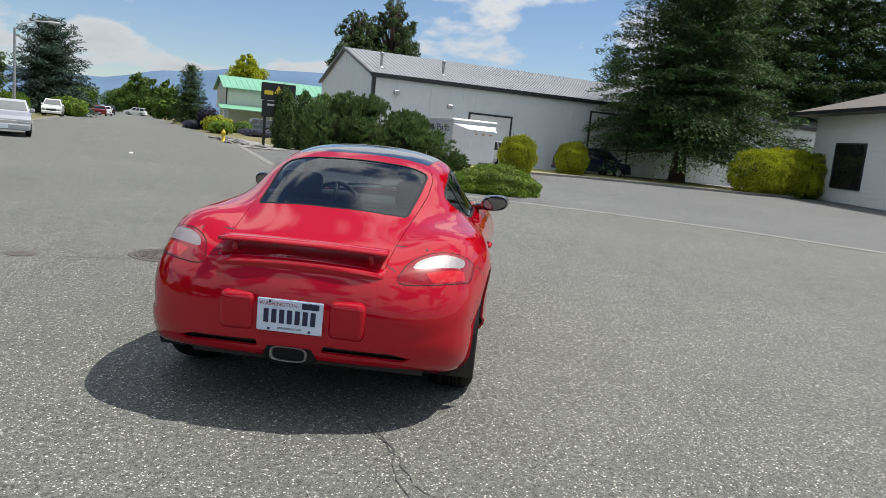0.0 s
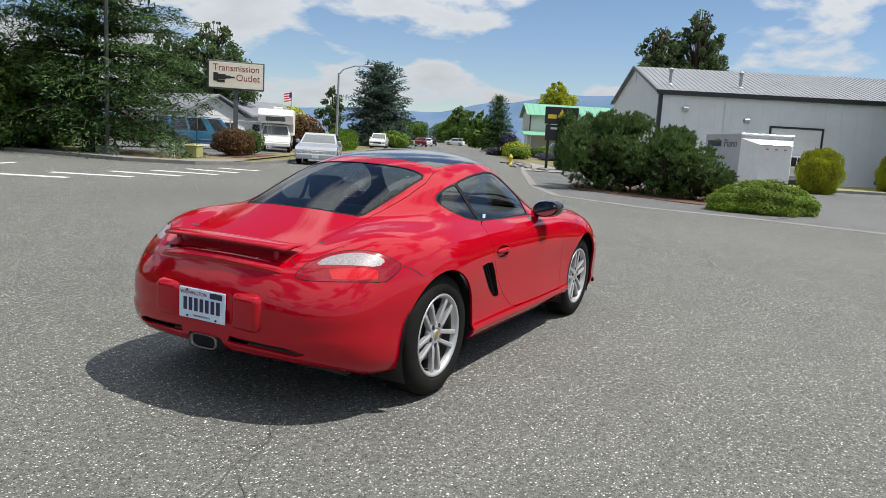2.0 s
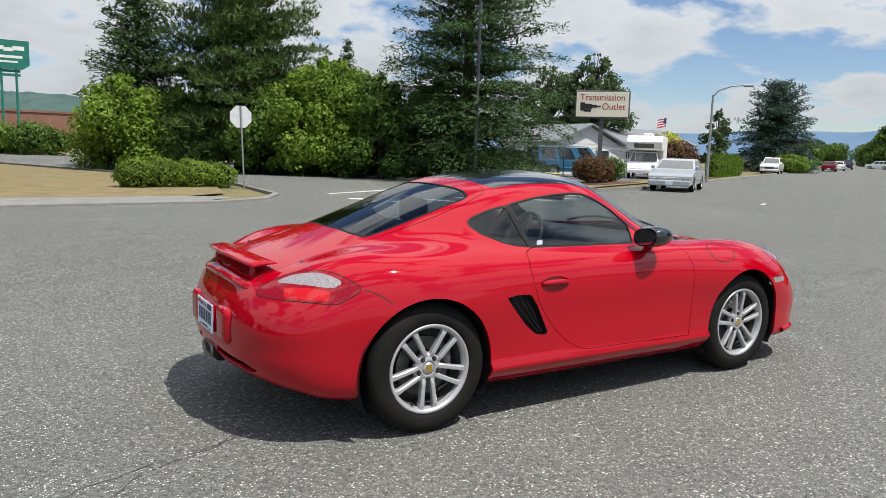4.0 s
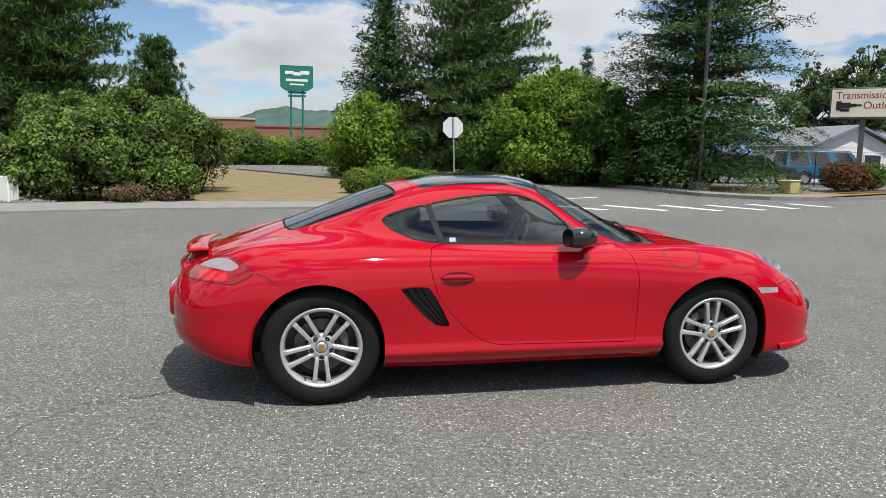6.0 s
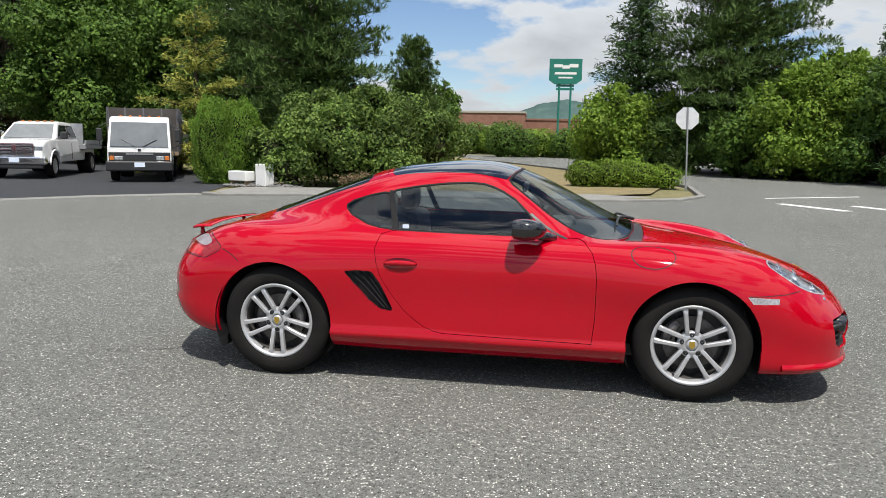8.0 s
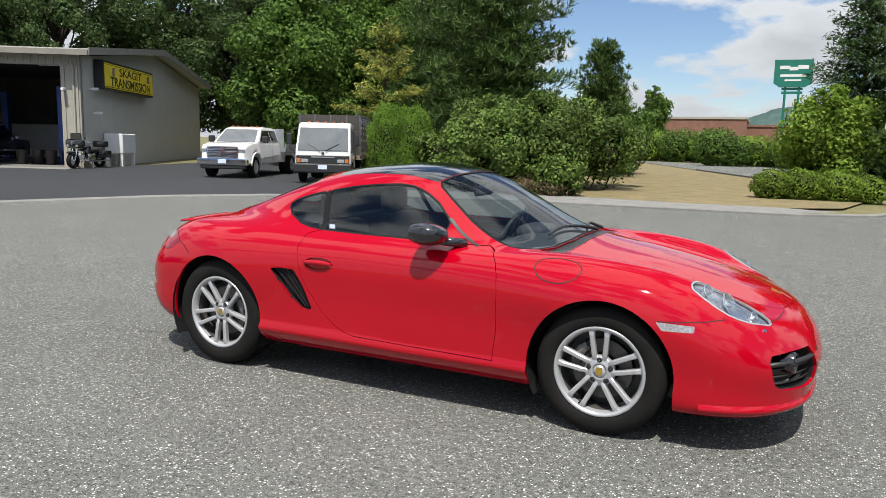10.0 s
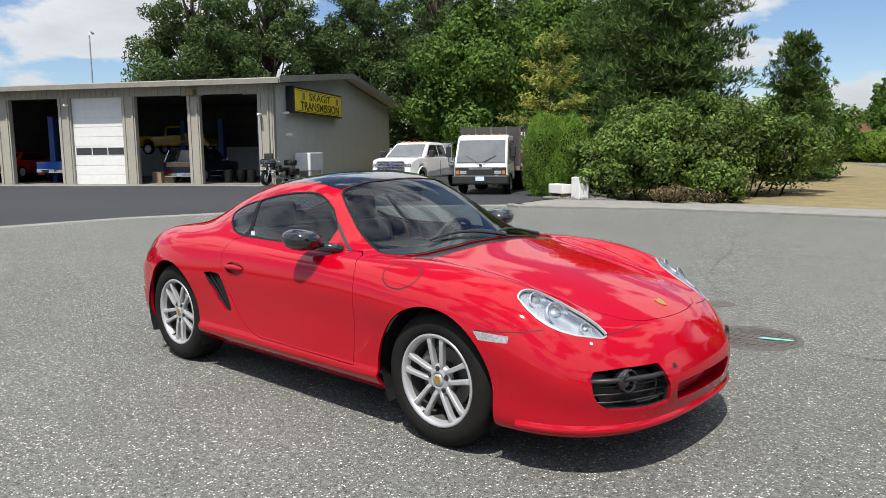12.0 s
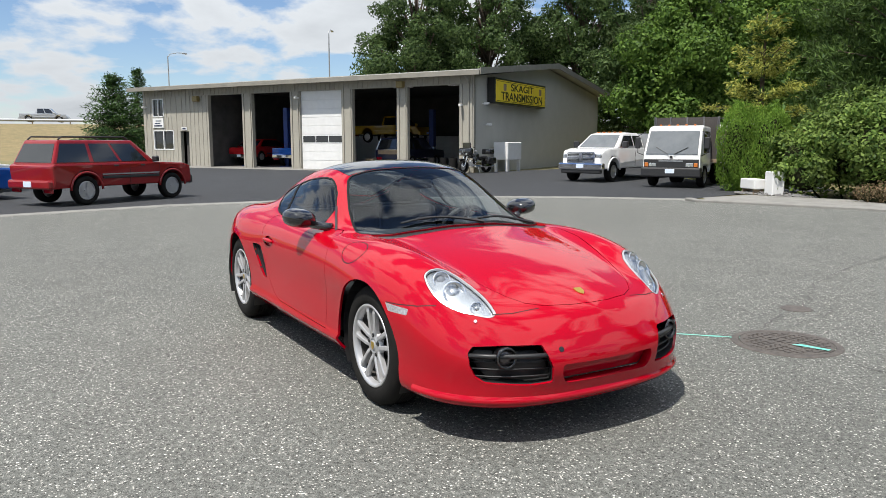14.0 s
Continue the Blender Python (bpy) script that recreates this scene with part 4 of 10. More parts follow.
# ---- outlet's low white house beyond the fence ----
def outlet_house():
    t = thing("outlet_building", "low white building with a grey roof", "building", (30.6, 36.0, -0.12), -4)
    for x0, x1, y0, y1, h, rz in ((0, 5.5, 0, 7, 2.2, 3.5), (5.5, 13.9, 1.5, 9, 2.3, 3.5)):
        part("wall", boxm(x0, x1, y0, y1, -0.2, h), M["white"], t)
        if x0 == 0:
            bm = bmesh.new()
            prism(bm, [(x0 - 0.4, h - 0.05), ((x0 + x1) / 2, rz), (x1 + 0.4, h - 0.05), (x1 + 0.4, h + 0.08), ((x0 + x1) / 2, rz + 0.13), (x0 - 0.4, h + 0.08)], y1 - y0 + 0.8, Matrix(((1, 0, 0, 0), (0, 0, 1, y0 - 0.4), (0, 1, 0, 0), (0, 0, 0, 1))))
            part("roof", bm, M["slateroof"], t)
            bm = bmesh.new()
            prism(bm, [(x0, h - 0.05), ((x0 + x1) / 2, rz - 0.04), (x1, h - 0.05)], 0.2, Matrix(((1, 0, 0, 0), (0, 0, 1, y0), (0, 1, 0, 0), (0, 0, 0, 1))))
            part("gable", bm, M["white"], t)
        else:
            bm = bmesh.new()
            prism(bm, [(y0 - 0.5, h), ((y0 + y1) / 2, rz), (y1 + 0.5, h), (y1 + 0.5, h + 0.1), ((y0 + y1) / 2, rz + 0.13), (y0 - 0.5, h + 0.1)], x1 - x0 + 0.6, Matrix(((0, 0, 1, x0), (1, 0, 0, 0), (0, 1, 0, 0), (0, 0, 0, 1))))
            part("roof", bm, M["slateroof"], t)
    for x0, y in ((1.6, 0), (3.4, 0), (7.4, 1.5), (10.6, 1.5)):
        w = part("window", boxm(x0, x0 + 1.2, y - 0.06, y + 0.02, 0.9, 1.8), M["white"], t)
        part("pane", boxm(x0 + 0.06, x0 + 1.14, y - 0.08, y - 0.05, 0.96, 1.74), M["darkglass"], w)
    return t


outlet_house()


# ---- far brick store, hills and mountains ----
def brick_store():
    t = thing("store_building", "low brown brick store seen far off", "store", (-40, 118, -0.12), 3)
    part("wall", boxm(0, 33, 0, 20, -0.3, 6.2), M["brick"], t)
    part("wing", boxm(33, 60, 4, 22, -0.3, 5.2), M["brick"], t)
    part("coping", boxm(-0.15, 33.15, -0.15, 20, 6.2, 6.5), M["beige"], t)
    part("coping", boxm(33.0, 60.1, 3.85, 22, 5.2, 5.5), M["brick"], t)
    part("sign_panel", boxm(26, 30, -0.1, 0.0, 3.2, 4.2), M["beige"], t)
    return t


brick_store()


def ridge(name, label, material, cx, cy, r, a0, a1, heights, depth=300, seed=1, jag=0.06):
    """A range of hills far off, as a body with slopes on both sides."""
    rnd = random.Random(seed)
    bm = bmesh.new()
    n = 160
    rows = []
    for i in range(n + 1):
        f = i / n
        a = radians(a0 + (a1 - a0) * f)
        k = f * (len(heights) - 1)
        j = min(int(k), len(heights) - 2)
        h = heights[j] + (heights[j + 1] - heights[j]) * ease(k - j)
        h *= 1 + jag * (noise.noise(Vector((f * 14 + seed, 0, 0))) + 0.5 * noise.noise(Vector((f * 45 + seed, 3, 0))))
        row = []
        for dr, hf in ((-1.0, 0.0), (-0.62, 0.36), (-0.3, 0.72), (0.0, 1.0), (0.6, 0.4), (1.0, 0.0)):
            wob = 1 + 0.12 * noise.noise(Vector((f * 30, dr * 4, seed)))
            rr = r + dr * depth
            row.append(bm.verts.new((cx + math.cos(a) * rr, cy + math.sin(a) * rr, -1 + h * hf * (wob if 0 < hf < 1 else 1))))
        rows.append(row)
    for p, q in zip(rows, rows[1:]):
        for k in range(5):
            bm.faces.new((p[k], q[k], q[k + 1], p[k + 1]))
    bmesh.ops.recalc_face_normals(bm, faces=bm.faces[:])
    return tagged(part(name, bm, material, None, smooth=True), label, "mountain", kind="structure")


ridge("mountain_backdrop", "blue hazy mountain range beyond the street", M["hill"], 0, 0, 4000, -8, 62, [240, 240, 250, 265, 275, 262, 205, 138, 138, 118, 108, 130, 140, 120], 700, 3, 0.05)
ridge("hill_backdrop", "low wooded hill beyond the store", M["farwood"], 0, 0, 900, 80, 102, [30, 48, 51, 28, 8], 120, 5, 0.1)

# ---- plants ----
def cloud_mesh(name, cen, ax, wid, lng, material, face=None, loose=0.55):
    """Many small pointed blades: each at cen, lying along ax (unit), lng long and wid wide, turned towards face."""
    n = len(cen)
    rng = np.random.default_rng(n)
    side = np.cross(ax, rng.normal(size=(n, 3)) if face is None else face + rng.normal(0, loose, (n, 3)))
    side /= np.linalg.norm(side, axis=1)[:, None] + 1e-9
    a = cen - ax * (lng / 2)[:, None]
    b = cen + ax * (lng / 2)[:, None]
    m = cen + ax * (lng * 0.05)[:, None]
    v = np.stack([a, m + side * (wid / 2)[:, None], b, m - side * (wid / 2)[:, None]], axis=1).reshape(-1, 3)
    me = bpy.data.meshes.new(name)
    me.vertices.add(4 * n)
    me.vertices.foreach_set("co", v.astype(np.float32).ravel())
    me.loops.add(4 * n)
    me.loops.foreach_set("vertex_index", np.arange(4 * n, dtype=np.int32))
    me.polygons.add(n)
    me.polygons.foreach_set("loop_start", np.arange(0, 4 * n, 4, dtype=np.int32))
    me.polygons.foreach_set("loop_total", np.full(n, 4, dtype=np.int32))
    me.update(calc_edges=True)
    me.materials.append(material)
    return me


def trunk_mesh(name, h, r, material, limbs=(), lean=0.02, seed=0):
    rnd = random.Random(seed)
    bm = bmesh.new()
    pts, rr = [], []
    for i in range(9):
        f = i / 8
        pts.append((math.sin(f * 3 + seed) * lean * h, math.cos(f * 2.3 + seed) * lean * h - lean * h * math.cos(seed), f * h - 0.1))
        rr.append(max(0.015, r * (1 - f * 0.93) * (1.35 if i == 0 else 1)))
    pipe(bm, pts, rr, 8)
    for a, b, ra in limbs:
        mid = ((a[0] + b[0]) / 2, (a[1] + b[1]) / 2, (a[2] + b[2]) / 2 + rnd.uniform(-0.1, 0.2))
        pipe(bm, [a, mid, b], [ra, ra * 0.65, ra * 0.25], 5)
    return mesh_of(name, bm, material, True)


def conifer(label, h, R, leaf, seed=1, at=(0, 0), turn=0, droop=0.35, low=0.06, rows=34, per=8, blade=0.30, power=0.85, dense=1.0, group="", category="conifer", tuft=False, ragged=0.25, inner_leaf=None):
    """A tapered trunk with rows of drooping boughs, each hung with sprays or tufts of needles; larger shaded sprays fill the inside."""
    rng = np.random.default_rng(seed)
    cen, ax, big, limbs = [], [], [], []
    for i in range(rows):
        f = low + (1 - low) * (i + rng.uniform(-0.3, 0.3)) / rows
        f = min(max(f, low), 0.99)
        z0 = f * h
        n = max(3, int(per * (1 - 0.45 * f)))
        off = rng.uniform(0, math.tau)
        for k in range(n):
            an = off + k * math.tau / n + rng.normal(0, 0.22)
            prof = (1 - f) ** power * min(1.0, 0.62 + f * 4)
            ln = R * prof * rng.uniform(1 - ragged, 1 + ragged * 0.8) + 0.12
            d = np.array([math.cos(an), math.sin(an)])
            rise = rng.uniform(0.05, 0.3) + 0.75 * f
            m = max(4, int(ln / (0.36 if tuft else 0.75 * blade) * dense))
            s = np.linspace(0.15, 1.0, m)
            r = s * ln
            z = z0 + r * rise - droop * r * r / max(R, 0.1) * (1.4 - f)
            if i % 3 == 0 and ln > 0.6:
                j = int(m * 0.7)
                limbs.append(((0, 0, z0), (d[0] * r[j], d[1] * r[j], z[j]), 0.02 + 0.012 * ln))
            width = 0.42 * ln * (1 - 0.72 * s) + 0.12
            q = max(3, int(ln / 0.45))
            sb = rng.uniform(0.15, 0.72, q) * ln
            ob = rng.uniform(-0.4, 0.4, q) * ln * 0.8
            big.append(np.stack([d[0] * sb - d[1] * ob, d[1] * sb + d[0] * ob, z0 + sb * rise - droop * sb * sb / max(R, 0.1) * (1.4 - f) - 0.05], axis=1))
            if tuft:
                for side in (-0.9, -0.3, 0.3, 0.9):
                    o = side * width * rng.uniform(0.5, 1.2, m)
                    p = np.stack([d[0] * r - d[1] * o, d[1] * r + d[0] * o, z - abs(side) * 0.15 * width + rng.normal(0, 0.08, m)], axis=1)
                    t9 = np.repeat(p, 9, axis=0)
                    v = rng.normal(0, 0.75, t9.shape) + np.array([d[0] * 0.5, d[1] * 0.5, 0.75])
                    v /= np.linalg.norm(v, axis=1)[:, None]
                    cen.append(t9 + v * blade * 0.45)
                    ax.append(v)
                continue
            for side in (-1, -0.6, -0.2, 0.2, 0.6, 1):
                o = side * width * rng.uniform(0.6, 1.1, m)
                p = np.stack([d[0] * r - d[1] * o, d[1] * r + d[0] * o, z - abs(side) * 0.18 * width + rng.normal(0, 0.05, m)], axis=1)
                dirn = np.array([d[0] * 0.8 - d[1] * side * 0.9, d[1] * 0.8 + d[0] * side * 0.9, -0.25 + 0.35 * f]) + rng.normal(0, 0.33, (m, 3))
                cen.append(p + rng.normal(0, 0.04, (m, 3)))
                ax.append(dirn)
    cen, ax, big = np.concatenate(cen), np.concatenate(ax), np.concatenate(big)
    ax /= np.linalg.norm(ax, axis=1)[:, None]
    if not tuft:
        cen = np.repeat(cen, 2, axis=0)
        ax = np.repeat(ax, 2, axis=0) + rng.normal(0, 0.38, cen.shape)
        cen = cen + rng.normal(0, 0.25 * blade, cen.shape)
        ax /= np.linalg.norm(ax, axis=1)[:, None]
    n = len(cen)
    lng = blade * rng.uniform(0.6, 1.3, n)
    wid = lng * (rng.uniform(0.10, 0.18, n) if tuft else rng.uniform(0.17, 0.27, n))
    big = np.repeat(big, 2, axis=0)
    nb = len(big)
    big = big + rng.normal(0, 0.16, big.shape)
    bx = rng.normal(0, 1, (nb, 3)) * np.array([1, 1, 0.45])
    bx /= np.linalg.norm(bx, axis=1)[:, None]
    bl = rng.uniform(0.4, 0.75, nb) * (0.55 + 0.05 * R)
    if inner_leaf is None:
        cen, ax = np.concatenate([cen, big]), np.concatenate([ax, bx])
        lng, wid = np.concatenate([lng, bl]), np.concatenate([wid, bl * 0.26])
    t = thing("conifer_tree", label, category, ground_at(*at), turn, group)
    tr = new("trunk", trunk_mesh("trunk", h * 0.97, 0.02 * h + 0.05, M["bark"], limbs, 0.004, seed)); tr.parent = t
    cr = new("crown", cloud_mesh("crown", cen, ax, wid, lng, leaf, np.array([0, 0, 1.0]) + cen * np.array([0.6, 0.6, 0]) / R)); cr.parent = t
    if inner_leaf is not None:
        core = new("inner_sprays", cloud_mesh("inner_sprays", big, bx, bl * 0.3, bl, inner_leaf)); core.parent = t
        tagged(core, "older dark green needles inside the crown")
    return t


def leaves_on(blobs, per_m2, size, seed, inner=0.35, flat=0.35):
    """Leaf places and directions in the outer shell of a set of ellipsoids (x, y, z, rx, ry, rz)."""
    rng = np.random.default_rng(seed)
    cen, ax, out = [], [], []
    for x, y, z, rx, ry, rz in blobs:
        area = 4 * math.pi * ((rx * ry) ** 1.6 + (rx * rz) ** 1.6 + (ry * rz) ** 1.6) ** (1 / 1.6) / 3 ** (1 / 1.6)
        n = int(area * per_m2)
        d = rng.normal(size=(n, 3))
        d /= np.linalg.norm(d, axis=1)[:, None]
        lump = 1 + 0.10 * np.sin(d[:, 0] * 7 + x * 3) * np.sin(d[:, 1] * 6 + y * 5) + 0.08 * np.sin(d[:, 2] * 9 + z * 2 + d[:, 0] * 5)
        r = (1 - inner * rng.random(n) ** 2.0) * lump * (1 + np.abs(rng.normal(0, 0.05, n)))
        cen.append(np.array([x, y, z]) + d * r[:, None] * np.array([rx, ry, rz]))
        a = np.cross(d, rng.normal(size=(n, 3))) + rng.normal(0, flat, (n, 3))
        a /= np.linalg.norm(a, axis=1)[:, None] + 1e-9
        ax.append(a)
        out.append(d + np.array([0, 0, 0.35]))
    return np.concatenate(cen), np.concatenate(ax), np.concatenate(out)


def crown_blobs(h, R, low, seed, count=16, taper=0.6, lump=1.0):
    rnd = random.Random(seed)
    blobs = []
    for i in range(count):
        f = (i + 0.5) / count
        z = h * (low + (0.97 - low) * f)
        env = R * (math.sin(math.pi * min(1, (0.18 + 0.82 * f) ** taper)) * 0.85 + 0.2)
        an = i * 2.4 + rnd.uniform(-0.5, 0.5)
        d = env * (rnd.uniform(0.25, 0.85) if lump == 1.0 else math.sqrt(rnd.uniform(0.06, 1.0)))
        s = env * rnd.uniform(0.26, 0.48) * lump
        blobs.append((math.cos(an) * d, math.sin(an) * d, min(z, h - s * 0.7), s, s, s * rnd.uniform(0.7, 1.0)))
    return blobs


def broadleaf(label, h, R, leaf, seed=1, at=(0, 0), low=0.25, count=18, size=0.16, per=70, group="", category="tree", turn=0, taper=1.0, name="broadleaf_tree", lump=1.0):
    """A trunk with forking limbs that carry clumps of leaves with gaps between them."""
    rng = np.random.default_rng(seed)
    blobs = crown_blobs(h, R, low, seed, count, taper, lump)
    per, size = per * 0.62, size * 1.12
    cen, ax, out = leaves_on(blobs, per, size, seed, inner=0.5, flat=0.5)
    n = len(cen)
    lng = size * rng.uniform(0.7, 1.5, n)
    fill, fax, fout = leaves_on([(x * 0.8, y * 0.8, z, rx * 0.72, ry * 0.72, rz * 0.8) for x, y, z, rx, ry, rz in blobs], per * 0.16, size, seed + 1, inner=0.8, flat=0.8)
    cen, ax, out = np.concatenate([cen, fill]), np.concatenate([ax, fax]), np.concatenate([out, fout])
    lng = np.concatenate([lng, size * rng.uniform(2.2, 3.6, len(fill))])
    t = thing(name, label, category, ground_at(*at), turn, group)
    limbs = [((0, 0, max(0.15 * h, z - 0.25 * h)), (x * 0.9, y * 0.9, z), 0.012 * h * 0.6 + 0.01) for x, y, z, *_ in blobs]
    tr = new("trunk", trunk_mesh("trunk", h * 0.92, 0.016 * h + 0.04, M["bark"], limbs, 0.012, seed)); tr.parent = t
    cr = new("crown", cloud_mesh("crown", cen, ax, lng * 0.62, lng, leaf, out)); cr.parent = t
    return t


def shrub(name, label, blobs, leaf, seed=1, at=(0, 0), size=0.09, per=260, category="shrub", turn=0, group="", upright=False, stems=True, inner=0.3, lumps=0, tuft=0):
    """Stems at the ground and a dense shell of leaves round them."""
    rng = np.random.default_rng(seed)
    shell = list(blobs)
    for x, y, z, rx, ry, rz in blobs:
        for k in range(lumps):
            d = rng.normal(size=3); d /= np.linalg.norm(d)
            if d[2] < -0.2:
                d[2] = -d[2]
            s = rng.uniform(0.17, 0.46) * rx
            shell.append((x + d[0] * rx * 0.92, y + d[1] * ry * 0.92, z + d[2] * rz * 0.95, s, s, s * 0.8))
    cen, ax, out = leaves_on(shell, per, size, seed, inner=inner)
    if lumps:
        few = [np.concatenate(q) for q in zip(leaves_on(blobs, per * 0.45, size, seed, inner=inner), leaves_on(shell[len(blobs):], per, size, seed + 5, inner=inner))]
        cen, ax, out = few
    if tuft:
        up = cen - np.array([np.mean([b[0] for b in blobs]), np.mean([b[1] for b in blobs]), 0.0])
        up = up / (np.linalg.norm(up, axis=1)[:, None] + 1e-6) * 0.55 + np.array([0, 0, 0.75])
        cen, up, out = np.repeat(cen, tuft, axis=0), np.repeat(up, tuft, axis=0), np.repeat(out, tuft, axis=0)
        ax = up + rng.normal(0, 0.55, cen.shape)
        ax /= np.linalg.norm(ax, axis=1)[:, None]
        cen = cen + ax * size * 0.5
    elif upright:
        ax = ax * 0.5 + np.array([0, 0, 0.9])
        ax /= np.linalg.norm(ax, axis=1)[:, None]
    keep = cen[:, 2] > 0.0
    cen, ax, out = cen[keep], ax[keep], out[keep]
    n = len(cen)
    lng = size * rng.uniform(0.7, 1.5, n)
    t = thing(name, label, category, ground_at(*at), turn, group)
    bm = bmesh.new()
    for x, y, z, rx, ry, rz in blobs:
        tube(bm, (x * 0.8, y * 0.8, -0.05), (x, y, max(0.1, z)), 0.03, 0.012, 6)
        # dark solid ellipsoids stand for the shade between the leaves
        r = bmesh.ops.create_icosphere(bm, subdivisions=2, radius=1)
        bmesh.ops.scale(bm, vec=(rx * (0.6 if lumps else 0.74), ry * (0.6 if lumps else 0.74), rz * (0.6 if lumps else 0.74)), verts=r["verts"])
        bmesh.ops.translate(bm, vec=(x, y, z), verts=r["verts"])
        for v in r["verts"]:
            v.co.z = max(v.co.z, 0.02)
    tagged(part("shaded_core", bm, M["stem_and_shade"], t), kind="stuff")
    cr = new("foliage", cloud_mesh("foliage", cen, ax, lng * (0.15 if tuft else 0.55), lng, leaf, out)); cr.parent = t
    return t


# near-black tone of stems and cores carries the shade inside the shrubs
M["stem_and_shade"] = mat("stems_and_inner_shade", (0.030, 0.034, 0.016), 1.0, base2=(0.018, 0.020, 0.011), scale=12, bump=0.8, bump_scale=30, spec=0.0)

# ---- trees and shrubs ----
conifer("tall dark fir beside the light pole, with ragged drooping boughs", 16.5, 4.7, L["spruce"], 3, (17.0, 26.6), rows=44, per=11, blade=0.20, dense=1.35, power=0.6, ragged=0.40)
conifer("slender dark spruce with layered boughs", 11.0, 3.5, L["spruce"], 5, (4.3, 40.7), rows=38, per=10, droop=0.4, power=0.7, ragged=0.35)
conifer("broad dense green pine", 14.0, 5.5, L["pine"], 6, (9.2, 37.9), rows=38, per=11, power=0.55, blade=0.34, tuft=True)
conifer("small far conifer behind the thicket", 9.7, 1.6, L["spruce"], 7, (21.4, 50.7), rows=24, per=6)
conifer("bushy dark pine behind the bramble thicket", 11.5, 3.7, L["pine"], 8, (-10.7, 27.1), rows=34, per=10, power=0.45, blade=0.34, tuft=True)
conifer("small pointed pine above the thicket", 6.6, 2.0, L["pine"], 9, (-7.8, 34.2), rows=24, per=9, power=0.55, tuft=True)
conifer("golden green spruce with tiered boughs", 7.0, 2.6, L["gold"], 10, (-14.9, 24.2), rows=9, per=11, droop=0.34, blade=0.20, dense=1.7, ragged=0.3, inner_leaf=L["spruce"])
conifer("dark pine standing behind the golden spruce", 13.0, 3.6, L["pine"], 11, (-16.5, 33.4), rows=34, per=9, power=0.5, tuft=True)
conifer("dense dark pine on the wood's edge", 13.0, 3.8, L["pine"], 12, (-14.0, 32.2), rows=36, per=9, power=0.5, tuft=True)
conifer("dark fir near the highway bank", 6.4, 3.2, L["spruce"], 13, (-56.8, 5.1), rows=26, per=9)
conifer("dark fir behind the workshop's end", 8.2, 2.2, L["spruce"], 14, (-69.4, 8.8), rows=26, per=8)
conifer("great dark spruce on the grass strip, boughs to the ground", 20.0, 6.9, L["spruce"], 15, (45.0, -12.6), rows=50, per=13, low=0.11, droop=0.36, dense=1.7, blade=0.26, power=0.7, ragged=0.35)
conifer("tall dark spruce behind the white house", 24.0, 6.6, L["spruce"], 16, (59.4, -21.7), rows=38, per=11, blade=0.42, dense=1.6, power=0.6)
conifer("tall dark spruce behind the white house", 26.0, 6.6, L["spruce"], 17, (61.4, -28.0), rows=38, per=11, blade=0.42, dense=1.6, power=0.6)
conifer("tall dark spruce behind the white house", 23.0, 6.4, L["spruce"], 18, (62.4, -34.2), rows=36, per=11, blade=0.42, dense=1.6, power=0.6)
conifer("far dark conifer behind the warehouse", 14.5, 4.2, L["spruce"], 19, (88.8, -13.9), rows=26, per=9, blade=0.42, dense=1.6, power=0.6)
conifer("blue-green spruce with long ragged boughs", 10.0, 5.0, L["bluespruce"], 20, (76.0, 50.6), rows=32, per=11, power=0.55, blade=0.5, low=0.03, ragged=0.35)
conifer("dark pointed conifer beside the green-roofed shop", 7.6, 2.7, L["spruce"], 21, (91.0, 40.6), rows=26, per=9, blade=0.34, power=0.6)

broadleaf("bright green maple thicket along the side street", 5.9, 3.6, L["bright"], 31, (12.2, 33.0), low=0.06, count=90, size=0.145, per=100, lump=0.65)
broadleaf("bright green young maples in the thicket", 4.9, 2.5, L["bright"], 32, (2.9, 36.9), low=0.04, count=28, size=0.16)
broadleaf("dark leafy thicket beside the tall fir", 5.2, 2.6, L["broad"], 33, (13.6, 29.4), low=0.03, count=30, size=0.16)
broadleaf("bright green leafy thicket on the verge", 6.9, 4.0, L["bright"], 34, (15.1, 38.5), low=0.03, count=90, size=0.15, per=90, lump=0.65)
broadleaf("dense green alder behind the lot", 10.6, 4.0, L["broad"], 35, (-24.2, 30.5), low=0.03, count=46, size=0.17, per=95)
broadleaf("dense green alder behind the lot", 12.2, 4.2, L["broad"], 36, (-22.0, 36.0), low=0.03, count=46, size=0.17, per=95)
for i, (x, y, h, r) in enumerate(((14.6, 33.6, 4.6, 2.0), (9.0, 33.4, 4.4, 1.9), (17.2, 31.4, 5.2, 2.2), (19.6, 34.0, 5.6, 2.4), (6.6, 38.6, 5.2, 2.2), (17.0, 43.0, 7.0, 3.0))):
    broadleaf("dense green saplings of the roadside thicket", h, r, L["broad"] if i % 2 else L["bright"], 340 + i, (x, y), low=0.02, count=26, size=0.17, group="roadside thicket")
for i, (x, y, h, r) in enumerate(((-50.5, 27.8, 15.5, 5.6), (-48.9, 33.8, 17, 5.6), (-45.4, 41.2, 18.5, 5.8), (-37.0, 41.1, 16, 4.4), (-27.6, 36.0, 12.5, 3.6), (-41, 47, 18, 5.5), (-30, 44, 15, 5), (-33, 50, 17, 6), (-20, 42, 13, 4.5))):
    broadleaf("tall cottonwood with open grey-green crown", h, r, L["cottonwood"], 40 + i, (x, y), low=0.1, count=95, size=0.17, per=66, lump=0.56, group="cottonwoods behind the workshop")
